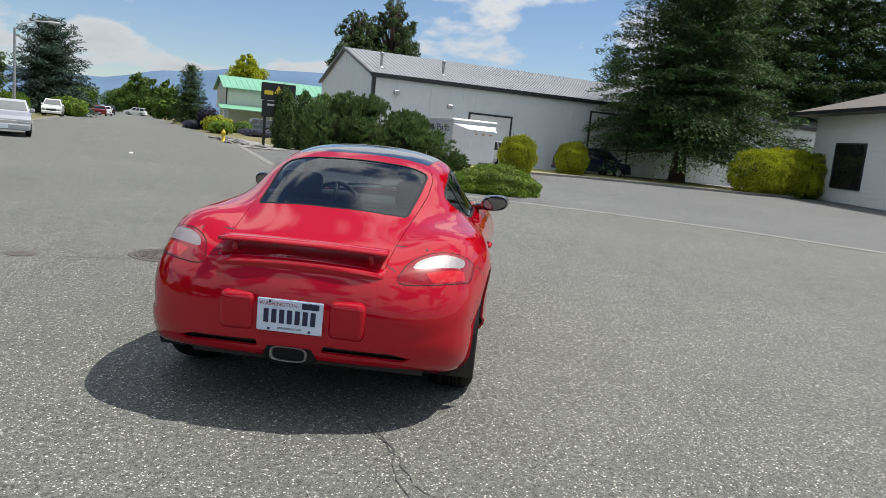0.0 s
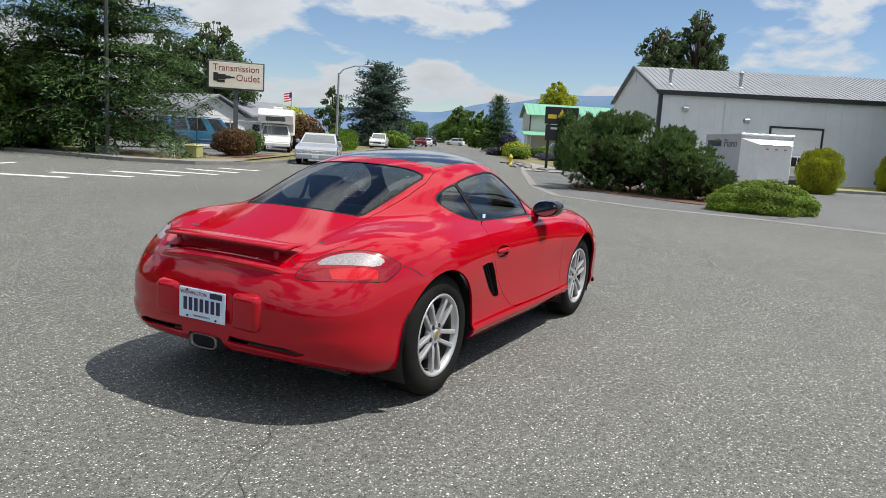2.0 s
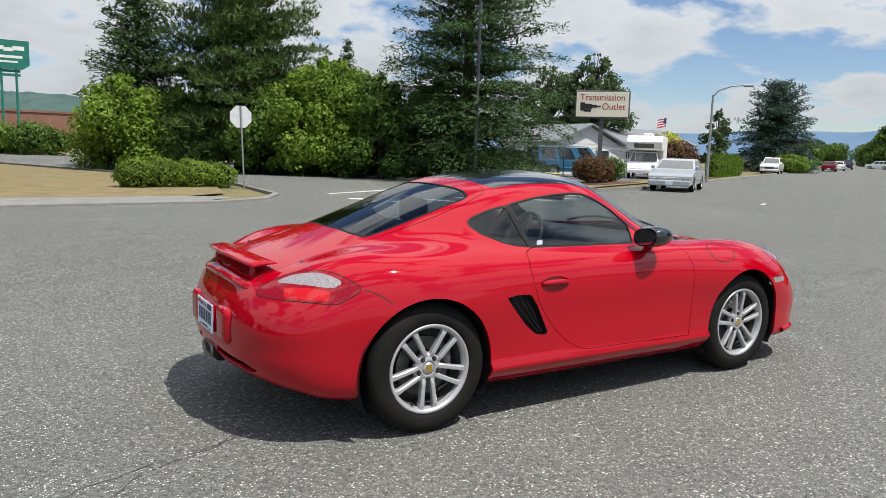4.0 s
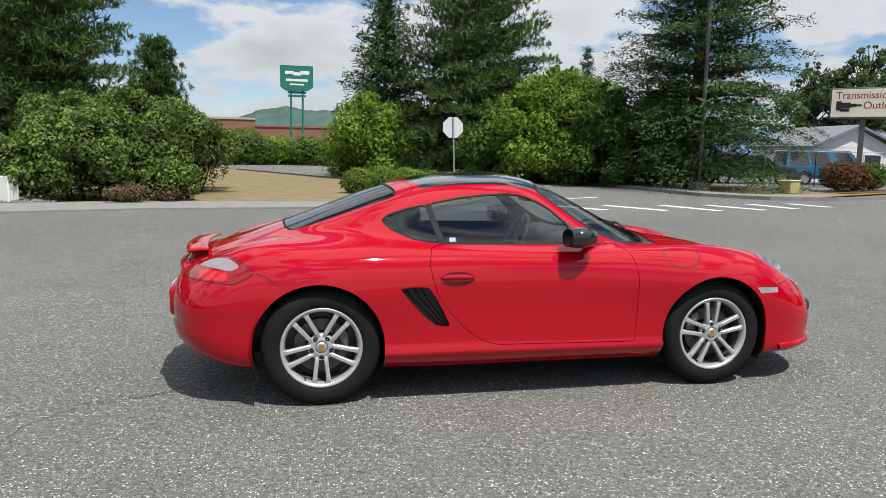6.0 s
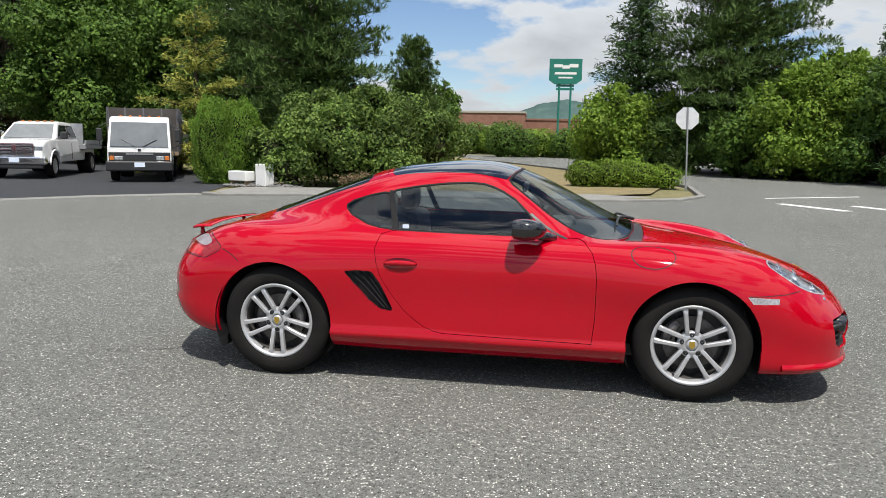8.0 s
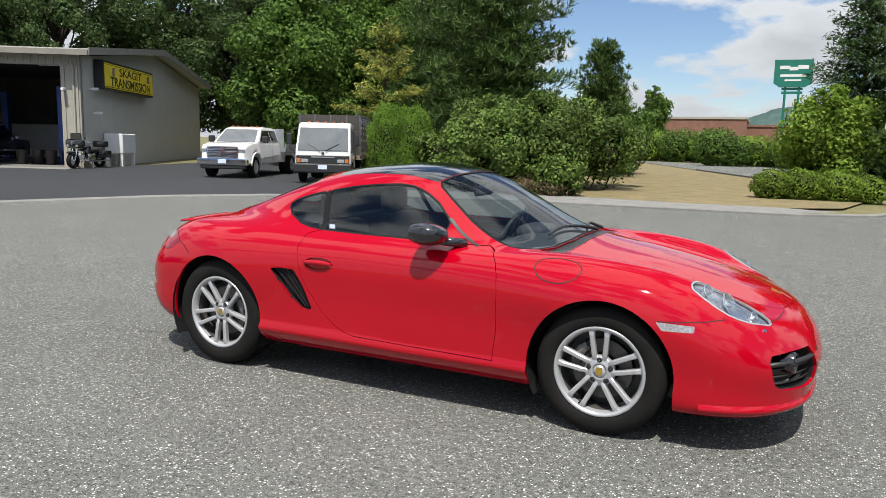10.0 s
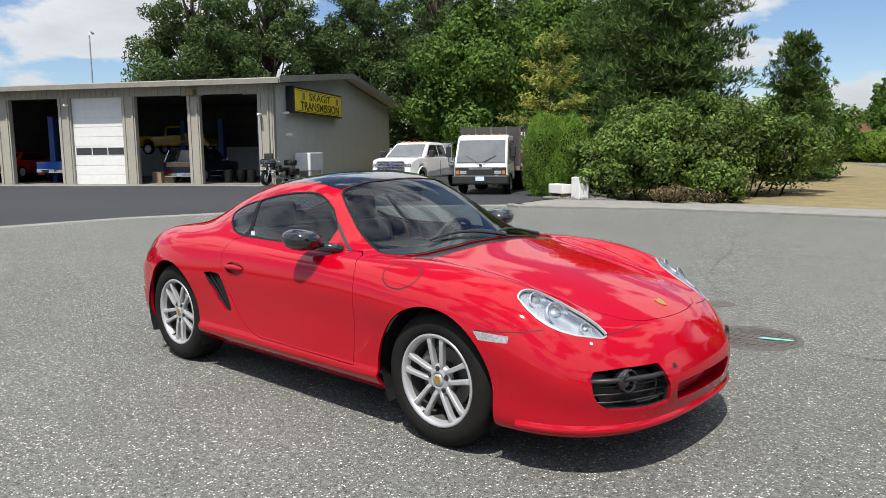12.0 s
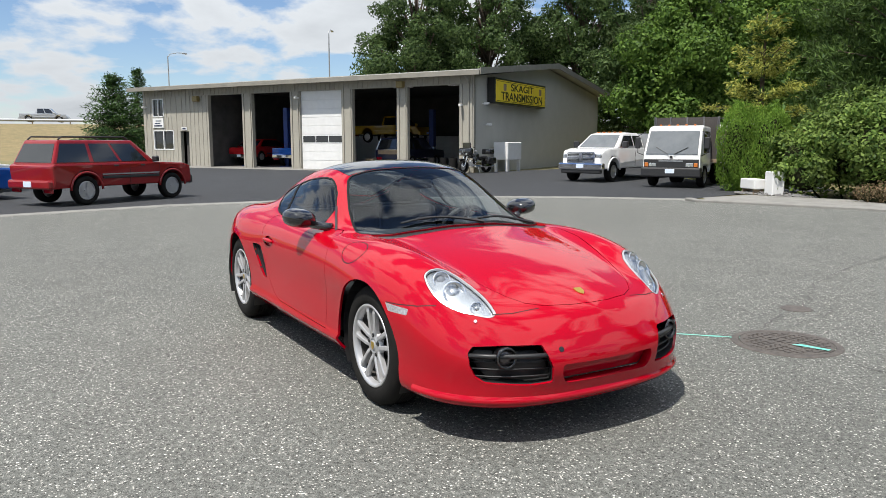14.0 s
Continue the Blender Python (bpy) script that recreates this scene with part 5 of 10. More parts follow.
broadleaf("tall poplar behind the warehouse", 15.0, 3.2, L["poplar"], 51, (77.9, 16.2), low=0.15, count=220, size=0.19, per=60, taper=1.3, lump=0.46)
broadleaf("tall poplar behind the warehouse", 17.4, 3.3, L["poplar"], 52, (81.6, 12.9), low=0.15, count=240, size=0.19, per=60, taper=1.3, lump=0.46)
broadleaf("yellow-green tree behind the shop", 18.4, 5.2, L["yellow"], 53, (183.2, 65.8), low=0.3, count=30, size=0.36, per=26)
broadleaf("poplar behind the outlet's yard", 9.8, 2.9, L["poplar"], 54, (39.1, 41.8), low=0.06, count=90, size=0.17, per=75, taper=1.25, lump=0.62)
broadleaf("poplar behind the outlet's yard", 8.9, 2.4, L["poplar"], 55, (37.0, 44.8), low=0.06, count=80, size=0.17, per=75, taper=1.25, lump=0.62)
broadleaf("small poplar beyond the outlet", 6.6, 2.0, L["poplar"], 56, (59.4, 45.6), low=0.1, count=14, size=0.25, per=40)
for i, (x, y, h, r) in enumerate(((130.7, 62.4, 7.4, 3.4), (123.1, 55.6, 5.2, 2.2), (191, 98.4, 11.5, 5), (178, 88, 9.5, 4), (217, 113.4, 9, 6), (160, 76, 7, 3), (150, 94, 6, 4), (176, 110, 7, 5), (250, 128, 9, 7), (120, 78, 4.5, 3), (300, 160, 9, 8), (270, 160, 8, 8))):
    broadleaf("round street tree far along the road", h, r, L["broad"], 60 + i, (x, y), low=0.06, count=14, size=0.5, per=12, group="far street trees")

BR = [(-9.0, 18.2, 1.0, 0.9, 0.9, 0.9), (-7.9, 18.0, 1.2, 1.1, 1.0, 1.2), (-6.6, 18.0, 1.2, 1.2, 1.1, 1.35), (-5.5, 18.6, 1.0, 1.1, 1.0, 1.1), (-7.2, 19.4, 1.7, 1.4, 1.2, 1.3), (-5.6, 20.2, 1.6, 1.4, 1.2, 1.1),
      (-4.6, 21.6, 1.3, 1.2, 1.2, 1.1), (-8.4, 20.2, 1.6, 1.3, 1.2, 1.5), (-6.4, 22.0, 2.0, 1.5, 1.4, 1.2), (-4.9, 24.0, 1.4, 1.3, 1.4, 1.2), (-4.9, 17.6, 0.55, 0.8, 0.6, 0.6), (-8.2, 17.2, 0.55, 0.9, 0.6, 0.6), (-6.1, 19.6, 2.85, 0.5, 0.45, 0.45), (-7.7, 19.0, 2.75, 0.45, 0.4, 0.4), (-4.5, 20.6, 2.15, 0.5, 0.5, 0.4), (-3.9, 22.4, 1.7, 0.5, 0.6, 0.5)]
shrub("bramble_thicket", "rambling bramble thicket with arching leafy canes", [(x + 6.5, y - 19, *r) for x, y, *r in BR], L["bramble"], 71, (-6.5, 19), size=0.115, per=150, inner=0.5, lumps=16)
shrub("dead_canes", "dry brown canes and dead leaves at the thicket's foot", [(0.7, -1.95, 0.16, 0.7, 0.25, 0.26), (1.7, -1.5, 0.14, 0.5, 0.3, 0.22), (2.0, -0.7, 0.14, 0.3, 0.5, 0.22)], L["deadleaf"], 711, (-6.5, 18.6), size=0.06, per=230, category="dead canes", inner=0.5, lumps=7)
shrub("cedar_hedge", "pair of clipped upright green cedars", [(-0.5, 0, 1.3, 0.66, 0.66, 1.5), (0.45, 0.25, 1.3, 0.66, 0.66, 1.45), (0.0, 0.1, 0.7, 0.75, 0.65, 0.8)], L["clipped"], 72, (-10.75, 18.3), size=0.055, per=1500, upright=True, category="hedge", inner=0.18)
shrub("low_hedge", "low rounded clipped hedge on the corner island", [(-1.35, -0.1, 0.42, 0.65, 0.6, 0.5), (-0.5, 0, 0.45, 0.8, 0.62, 0.52), (0.5, 0.05, 0.43, 0.85, 0.6, 0.5), (1.4, 0.1, 0.38, 0.6, 0.55, 0.45)], L["juniper"], 73, (2.4, 22.0), size=0.07, per=800, category="hedge", turn=4, inner=0.15)
shrub("mugo_pine", "wide dark green mugo pine by the street", [(0, 0, 1.0, 1.4, 1.3, 1.4), (-0.3, 1.2, 1.1, 1.3, 1.2, 1.35), (-1.2, -1.6, 0.8, 1.15, 1.15, 1.1), (-1.6, -2.7, 0.6, 0.9, 0.9, 0.8), (1.4, 1.6, 1.1, 1.1, 1.0, 1.3), (0.6, -1.4, 0.9, 1.3, 1.3, 1.1)], L["mugo"], 74, (21.9, 4.0), size=0.17, per=44, inner=0.25, lumps=7, tuft=12)
shrub("juniper_mound", "low spreading light green juniper mound", [(0, 0, 0.20, 1.12, 1.0, 0.62), (0.4, -0.6, 0.16, 0.82, 0.75, 0.46), (-0.35, 0.6, 0.16, 0.75, 0.75, 0.46)], L["juniper"], 75, (17.4, -0.8), size=0.055, per=2400, inner=0.16)
for i, (x, y) in enumerate(((32.9, -1.7), (39.7, -5.1))):
    shrub("golden_cedar", "round clipped yellow-green cedar", [(0, 0, 0.95, 0.92, 0.92, 1.02)], L["yellow"], 76 + i, (x, y), size=0.06, per=2000, upright=True, group="golden cedars", inner=0.15)
shrub("golden_hedge", "thick clipped yellow-green hedge beside the house", [(0, 0, 1.2, 1.6, 1.5, 1.35), (1.3, -1.7, 1.3, 1.7, 1.5, 1.45), (2.6, -3.4, 1.3, 1.7, 1.5, 1.45)], L["yellow"], 79, (39.2, -15.8), size=0.085, per=850, upright=True, category="hedge", inner=0.15)
for i, (x, y, h) in enumerate(((37.6, 11.9, 3.4), (38.6, 11.0, 3.3), (39.5, 10.0, 3.3), (40.4, 9.2, 3.2))):
    shrub("cypress", "dark green column cypress in a row", [(0, 0, h * 0.5, 0.62, 0.62, h * 0.52), (0, 0, h * 0.3, 0.68, 0.68, h * 0.34)], L["cedar"] if i > 1 else L["mugo"], 82 + i, (x, y), size=0.12, per=380, upright=True, group="row of cypresses", inner=0.15)
for i in range(9):
    f = i / 8
    shrub("hedge_column", "narrow column of a clipped cedar hedge", [(0, 0, 0.80, 0.52, 0.52, 0.95)], L["cedar"], 90 + i, (43.6 + 8.8 * f, 33.3 + 4.5 * f), size=0.12, per=260, upright=True, category="hedge", group="cedar hedge by the outlet", inner=0.15)
for i, (x, y, r, lf) in enumerate(((22.6, 24.0, 0.8, "redleaf"), (23.8, 24.5, 0.75, "redleaf"), (25.4, 25.3, 0.75, "broad"))):
    shrub("barberry", "reddish leafy shrub on bark mulch", [(0, 0, 0.75, r, r, 0.62)], L[lf], 100 + i, (x, y), size=0.1, per=420, group="shrubs by the outlet sign")
for i, (x, y, r, h, lf) in enumerate(((-5.9, 69.8, 2.0, 1.7, "broad"), (-8.0, 84, 2.4, 1.7, "bright"), (-11.5, 85, 2.4, 1.8, "broad"), (-15, 87, 2.4, 1.7, "bright"), (-19, 89, 2.6, 1.7, "broad"), (-2.9, 73, 2.4, 1.4, "bright"), (0.5, 70, 1.9, 1.4, "broad"), (61.9, 25.4, 1.3, 0.75, "yellow"), (60.3, 24.4, 1.1, 0.55, "bright"), (69.5, 31.0, 1.0, 0.4, "lavender"), (75.6, 27.7, 0.9, 0.6, "bright"), (65.4, 23.0, 1.5, 0.3, "lavender"), (68.9, 29.1, 1.1, 1.15, "purple"), (62.5, 21.6, 1.4, 0.3, "lavender"), (71, 26.5, 1.2, 0.5, "broad"), (73.4, 46.8, 1.9, 1.0, "bright"), (80, 50.5, 1.9, 0.95, "bright"), (88, 55.5, 2.2, 0.9, "broad"), (97, 61.5, 2.4, 1.0, "broad"), (40.5, 34, 1.4, 1.3, "redleaf"), (42, 36.4, 1.4, 1.6, "yellow"))):
    shrub("far_shrub", "rounded leafy shrub seen far off", [(0, 0, h, r, r, h * 1.05), (r * 0.8, 0.4, h * 0.8, r * 0.8, r * 0.8, h * 0.85)], L[lf], 110 + i, (x, y), size=0.22, per=80)
broadleaf("small round tree beyond the dry lawn", 9.4, 2.2, L["broad"], 201, (-15.5, 90.5), low=0.3, count=26, size=0.26, per=40)
broadleaf("leafy tree behind the bramble thicket", 5.6, 2.6, L["broad"], 202, (-8.4, 37.5), low=0.05, count=32, size=0.18, per=70)

# ---- the red coupe ----
from mathutils.bvhtree import BVHTree
from mathutils.interpolate import poly_3d_calc


# Half sections of the skin from tail to nose; each holds points from the crown's centre out and down to the sill: (x, y, z).
def sec(x, *yz):
    return [(x, yz[i], yz[i + 1]) for i in range(0, len(yz), 2)]


SECTIONS = [
    [(-1.99, 0, .760), (-2.01, 0, .745), (-2.03, 0, .72), (-2.04, 0, .70), (-2.05, 0, .675), (-2.06, 0, .65), (-2.07, 0, .62), (-2.08, 0, .575), (-2.08, 0, .49), (-2.065, 0, .395), (-2.04, 0, .315), (-1.95, 0, .285)],
    [(-1.98, 0, .765), (-2.0, .09, .75), (-2.018, .165, .725), (-2.026, .21, .70), (-2.035, .24, .675), (-2.043, .26, .65), (-2.05, .28, .62), (-2.057, .29, .575), (-2.06, .295, .49), (-2.045, .295, .39), (-2.015, .29, .31), (-1.93, .28, .28)],
    [(-1.955, 0, .778), (-1.962, .17, .768), (-1.972, .31, .752), (-1.972, .395, .733), (-1.972, .46, .707), (-1.972, .515, .675), (-1.975, .56, .635), (-1.985, .59, .58), (-1.988, .60, .49), (-1.973, .595, .385), (-1.935, .58, .29), (-1.85, .53, .26)],
    [(-1.90, 0, .808), (-1.90, .19, .806), (-1.89, .34, .797), (-1.875, .43, .793), (-1.86, .525, .787), (-1.845, .605, .757), (-1.843, .685, .70), (-1.845, .745, .61), (-1.845, .768, .50), (-1.83, .76, .38), (-1.80, .738, .265), (-1.72, .65, .225)],
    sec(-1.71, 0, .868, .20, .865, .355, .852, .437, .846, .53, .850, .625, .840, .71, .798, .778, .69, .80, .55, .79, .39, .768, .25, .65, .20),
    sec(-1.5, 0, .938, .19, .933, .36, .915, .447, .902, .545, .905, .652, .897, .767, .848, .838, .72, .862, .56, .855, .40, .828, .235, .70, .19),
    sec(-1.2, 0, 1.050, .19, 1.044, .365, 1.020, .460, .985, .545, .943, .66, .916, .80, .864, .880, .735, .896, .56, .884, .40, .85, .23, .70, .18),
    sec(-.9, 0, 1.165, .2, 1.157, .385, 1.128, .492, 1.082, .578, 1.010, .675, .938, .80, .864, .874, .735, .884, .56, .873, .40, .846, .222, .72, .175),
    sec(-.6, 0, 1.253, .205, 1.246, .39, 1.213, .510, 1.153, .602, 1.05, .687, .93, .79, .857, .857, .74, .864, .56, .866, .40, .842, .217, .74, .172),
    sec(-.25, 0, 1.293, .205, 1.285, .40, 1.252, .525, 1.19, .62, 1.06, .702, .915, .79, .857, .854, .745, .858, .56, .864, .40, .842, .217, .74, .172),
    sec(.1, 0, 1.279, .205, 1.270, .39, 1.236, .512, 1.175, .622, 1.05, .715, .897, .795, .848, .855, .74, .858, .56, .864, .39, .842, .217, .74, .172),
    sec(.35, 0, 1.190, .22, 1.177, .42, 1.128, .545, 1.052, .635, .978, .722, .888, .80, .845, .86, .735, .858, .56, .865, .39, .840, .217, .74, .172),
    sec(.6, 0, 1.068, .24, 1.048, .46, .985, .59, .918, .67, .885, .74, .866, .805, .835, .86, .72, .858, .56, .86, .39, .838, .217, .74, .172),
    sec(.8, 0, .966, .25, .947, .46, .905, .58, .883, .665, .878, .74, .865, .81, .826, .868, .712, .865, .56, .86, .39, .836, .215, .74, .172),
    sec(.97, 0, .903, .25, .894, .45, .869, .565, .860, .66, .876, .742, .860, .815, .812, .875, .70, .87, .55, .86, .39, .833, .215, .73, .172),
    sec(1.2, 0, .864, .25, .855, .44, .833, .545, .831, .64, .866, .73, .852, .815, .80, .878, .69, .88, .55, .865, .38, .832, .213, .72, .172),
    sec(1.5, 0, .808, .25, .800, .42, .779, .518, .779, .612, .822, .705, .805, .79, .748, .85, .64, .86, .52, .845, .36, .818, .20, .70, .172),
    sec(1.72, 0, .755, .24, .746, .40, .724, .49, .724, .587, .752, .682, .728, .755, .668, .806, .575, .82, .46, .81, .31, .79, .192, .68, .168),
    [(1.90, 0, .698), (1.905, .22, .687), (1.905, .37, .668), (1.905, .47, .660), (1.90, .555, .650), (1.895, .635, .617), (1.895, .69, .562), (1.90, .735, .49), (1.905, .75, .40), (1.905, .742, .285), (1.90, .722, .19), (1.82, .63, .168)],
    [(2.0, 0, .655), (2.015, .18, .64), (2.03, .30, .617), (2.04, .385, .59), (2.055, .45, .555), (2.065, .50, .517), (2.075, .54, .475), (2.085, .565, .425), (2.09, .575, .36), (2.085, .575, .272), (2.065, .567, .19), (1.97, .52, .168)],
    [(2.06, 0, .628), (2.08, .10, .610), (2.105, .17, .58), (2.125, .215, .55), (2.145, .25, .52), (2.16, .28, .487), (2.175, .30, .455), (2.185, .31, .415), (2.19, .315, .35), (2.180, .315, .270), (2.155, .315, .19), (2.06, .29, .168)],
    [(2.08, 0, .617), (2.10, 0, .600), (2.125, 0, .57), (2.145, 0, .543), (2.165, 0, .515), (2.18, 0, .487), (2.195, 0, .455), (2.208, 0, .415), (2.215, 0, .35), (2.20, 0, .270), (2.175, 0, .19), (2.08, 0, .168)],
]


def spline_rows(keys, s, per, ghosts=None):
    """Natural cubic curves through keys (n, k, 3) at parameters s; per samples in each span."""
    n = len(keys)
    h = np.diff(s)
    A = np.zeros((n, n))
    rhs = np.zeros_like(keys)
    A[0, 0] = A[-1, -1] = 1
    for i in range(1, n - 1):
        A[i, i - 1], A[i, i], A[i, i + 1] = h[i - 1], 2 * (h[i - 1] + h[i]), h[i]
        rhs[i] = 6 * ((keys[i + 1] - keys[i]) / h[i] - (keys[i] - keys[i - 1]) / h[i - 1])
    m = np.linalg.solve(A, rhs.reshape(n, -1)).reshape(keys.shape)
    out = []
    for i in range(n - 1):
        for f in np.linspace(0, 1, per, endpoint=False):
            x = f * h[i]
            a, b = h[i] - x, x
            out.append(m[i] * a ** 3 / (6 * h[i]) + m[i + 1] * b ** 3 / (6 * h[i]) + (keys[i] / h[i] - m[i] * h[i] / 6) * a + (keys[i + 1] / h[i] - m[i + 1] * h[i] / 6) * b)
    out.append(keys[-1])
    return np.array(out)


def even_rows(keys, s, step):
    """Natural cubic curves through keys at parameters s, sampled at even steps."""
    n = max(2, int(round(s[-1] / step)))
    h = np.diff(s)
    k = len(keys)
    A = np.zeros((k, k))
    rhs = np.zeros_like(keys)
    A[0, 0] = A[-1, -1] = 1
    for i in range(1, k - 1):
        A[i, i - 1], A[i, i], A[i, i + 1] = h[i - 1], 2 * (h[i - 1] + h[i]), h[i]
        rhs[i] = 6 * ((keys[i + 1] - keys[i]) / h[i] - (keys[i] - keys[i - 1]) / h[i - 1])
    m = np.linalg.solve(A, rhs.reshape(k, -1)).reshape(keys.shape)
    out = []
    for q in np.linspace(0, s[-1], n + 1):
        i = min(k - 2, int(np.searchsorted(s, q, side="right")) - 1)
        b = q - s[i]
        a = h[i] - b
        out.append(m[i] * a ** 3 / (6 * h[i]) + m[i + 1] * b ** 3 / (6 * h[i]) + (keys[i] / h[i] - m[i] * h[i] / 6) * a + (keys[i + 1] / h[i] - m[i + 1] * h[i] / 6) * b)
    return np.array(out)


def fair(G, step, wave):
    """Takes out waves shorter than about wave metres along the first axis."""
    n = len(G)
    D = np.diff(np.eye(n), 3, axis=0)
    lam = (wave / (2 * math.pi * step)) ** 6
    return np.linalg.solve(np.eye(n) + lam * D.T @ D, G.reshape(n, -1)).reshape(G.shape)


def skin_grid():
    K = np.array(SECTIONS, float)
    flip = np.array([1, -1, 1])
    ext = 5
    K = np.concatenate([K[ext:0:-1] * flip, K, K[-2:-2 - ext:-1] * flip])
    step = np.linalg.norm(np.diff(K, axis=0), axis=2).mean(axis=1)
    s = np.r_[0, np.cumsum(step)]
    s0, s1 = s[ext], s[-1 - ext]
    ds = (s1 - s0) / 150
    # the rows start and end on the centre line of tail and nose
    lead, tail = int(s0 / ds), int((s[-1] - s1) / ds)
    G = even_rows(K, s, s[-1] / round(s[-1] / ds))
    grid = np.linspace(0, s[-1], len(G))
    want = np.linspace(s0 - lead * ds, s1 + tail * ds, lead + tail + 151)
    flat = G.reshape(len(G), -1)
    G = np.stack([np.interp(want, grid, flat[:, c]) for c in range(flat.shape[1])], 1).reshape(len(want), 12, 3)
    G = fair(G, ds, 0.55)[lead:lead + 151]
    # across: start with the mirrored neighbours so that the crown runs level over the middle
    G = np.swapaxes(G, 0, 1)
    G = np.concatenate([G[2:0:-1] * flip[None, None], G])
    step = np.linalg.norm(np.diff(G, axis=0), axis=2).mean(axis=1)
    G = spline_rows(G, np.r_[0, np.cumsum(step)], 8)[16:]
    return np.swapaxes(G, 0, 1)


def skin_mesh():
    G = skin_grid()
    nose, tail = np.clip(G[..., 0] - 1.55, 0, None), np.clip(-1.55 - G[..., 0], 0, None)
    low = np.clip((0.40 - G[..., 2]) / 0.25, 0, 1)
    G[..., 0] -= nose * (0.025 + 0.04 * low)
    # a step along the lower rear bumper and a fold above the sill
    step = np.clip((0.445 - G[..., 2]) / 0.014, 0, 1) * np.clip(tail / 0.12, 0, 1) * np.clip((G[..., 2] - 0.27) / 0.10, 0, 1)
    G[..., 0] -= 0.014 * step
    G[..., 1] *= 1 + 0.010 * step
    sill = np.clip((0.318 - G[..., 2]) / 0.016, 0, 1) * np.clip((0.95 - np.abs(G[..., 0])) / 0.1, 0, 1)
    G[..., 1] += (0.020 * sill - 0.045 * np.clip((0.285 - G[..., 2]) / 0.075, 0, 1) * np.clip((0.95 - np.abs(G[..., 0])) / 0.1, 0, 1)) * np.clip((G[..., 1] - 0.7) / 0.1, 0, 1)
    G[:, 0, 1] = 0
    G[0, :, 1] = G[-1, :, 1] = 0
    n, k, _ = G.shape
    bm = bmesh.new()
    rows = []
    for i in range(n):
        half = [bm.verts.new(G[i, j]) for j in range(k)]
        if i in (0, n - 1):
            other = half
        else:
            other = [half[0]] + [bm.verts.new((G[i, j, 0], -G[i, j, 1], G[i, j, 2])) for j in range(1, k)]
        rows.append((half, other))
    for (a, c), (b, d) in zip(rows, rows[1:]):
        for j in range(k - 1):
            bm.faces.new((a[j], b[j], b[j + 1], a[j + 1]))
            bm.faces.new((c[j + 1], d[j + 1], d[j], c[j]))
    bmesh.ops.dissolve_degenerate(bm, dist=1e-5, edges=bm.edges[:])
    bmesh.ops.recalc_face_normals(bm, faces=bm.faces[:])
    up = sum(f.normal.z for f in bm.faces if f.calc_center_median().z > 0.9)
    if up < 0:
        bmesh.ops.reverse_faces(bm, faces=bm.faces[:])
    return bm


SKIN = skin_mesh()
SKIN.verts.ensure_lookup_table(); SKIN.faces.ensure_lookup_table(); SKIN.normal_update(); SKIN.verts.index_update()
SKIN_TREE = BVHTree.FromBMesh(SKIN)


def calm_normals(rounds=12):
    """Evens out the shading of the upper panels, as pressed and polished steel has no ripples."""
    cur = [v.normal.copy() for v in SKIN.verts]
    near = [[e.other_vert(v).index for e in v.link_edges] for v in SKIN.verts]
    free = [ease(min(1, max(0, (v.co.z - 0.335) / 0.06))) for v in SKIN.verts]
    for _ in range(rounds):
        nxt = []
        for i, n in enumerate(cur):
            m = sum((cur[j] for j in near[i]), Vector((0, 0, 0))) / max(1, len(near[i]))
            nxt.append(n.lerp(m, 0.6 * free[i]).normalized())
        cur = nxt
    return cur


SKIN_NORMALS = calm_normals()


def skin_at(p):
    """The nearest place on the skin and its smooth normal."""
    p = Vector(p)
    co, _, idx, _ = SKIN_TREE.find_nearest(p)
    f = SKIN.faces[idx]
    w = poly_3d_calc([v.co for v in f.verts], co)
    n = Vector((0, 0, 0))
    for k, v in zip(w, f.verts):
        n += k * SKIN_NORMALS[v.index]
    return co, n.normalized()


def inside(p, poly):
    x, y = p
    c = False
    for (x0, y0), (x1, y1) in zip(poly, poly[1:] + poly[:1]):
        if (y0 > y) != (y1 > y) and x < (x1 - x0) * (y - y0) / (y1 - y0) + x0:
            c = not c
    return c


def offset2d(poly, d):
    """The outline moved inwards by d (outwards if negative)."""
    area = sum(x0 * y1 - x1 * y0 for (x0, y0), (x1, y1) in zip(poly, poly[1:] + poly[:1]))
    sgn = 1 if area > 0 else -1
    out = []
    n = len(poly)
    for i in range(n):
        a, b, c = Vector(poly[i - 1]), Vector(poly[i]), Vector(poly[(i + 1) % n])
        d0, d1 = (b - a).normalized(), (c - b).normalized()
        n0, n1 = Vector((-d0.y, d0.x)) * sgn, Vector((-d1.y, d1.x)) * sgn
        m = (n0 + n1)
        m = m / max(0.35, m.length_squared / 2) if m.length > 1e-6 else n0
        out.append(tuple(b + m * d))
    return out


def rounded(poly, r, n=4):
    """Rounds the corners of an outline."""
    out = []
    k = len(poly)
    for i in range(k):
        a, b, c = Vector(poly[i - 1]), Vector(poly[i]), Vector(poly[(i + 1) % k])
        q = min(r, (a - b).length * 0.45, (c - b).length * 0.45)
        p0, p1 = b + (a - b).normalized() * q, b + (c - b).normalized() * q
        for j in range(n + 1):
            f = j / n
            out.append(tuple(p0 * (1 - f) ** 2 + b * 2 * f * (1 - f) + p1 * f * f))
    return out


def chaikin(pts):
    """Cuts the corners of a closed outline once."""
    out = []
    for a, b in zip(pts, pts[1:] + pts[:1]):
        out.append(tuple(u * 0.75 + v * 0.25 for u, v in zip(a, b)))
        out.append(tuple(u * 0.25 + v * 0.75 for u, v in zip(a, b)))
    return out


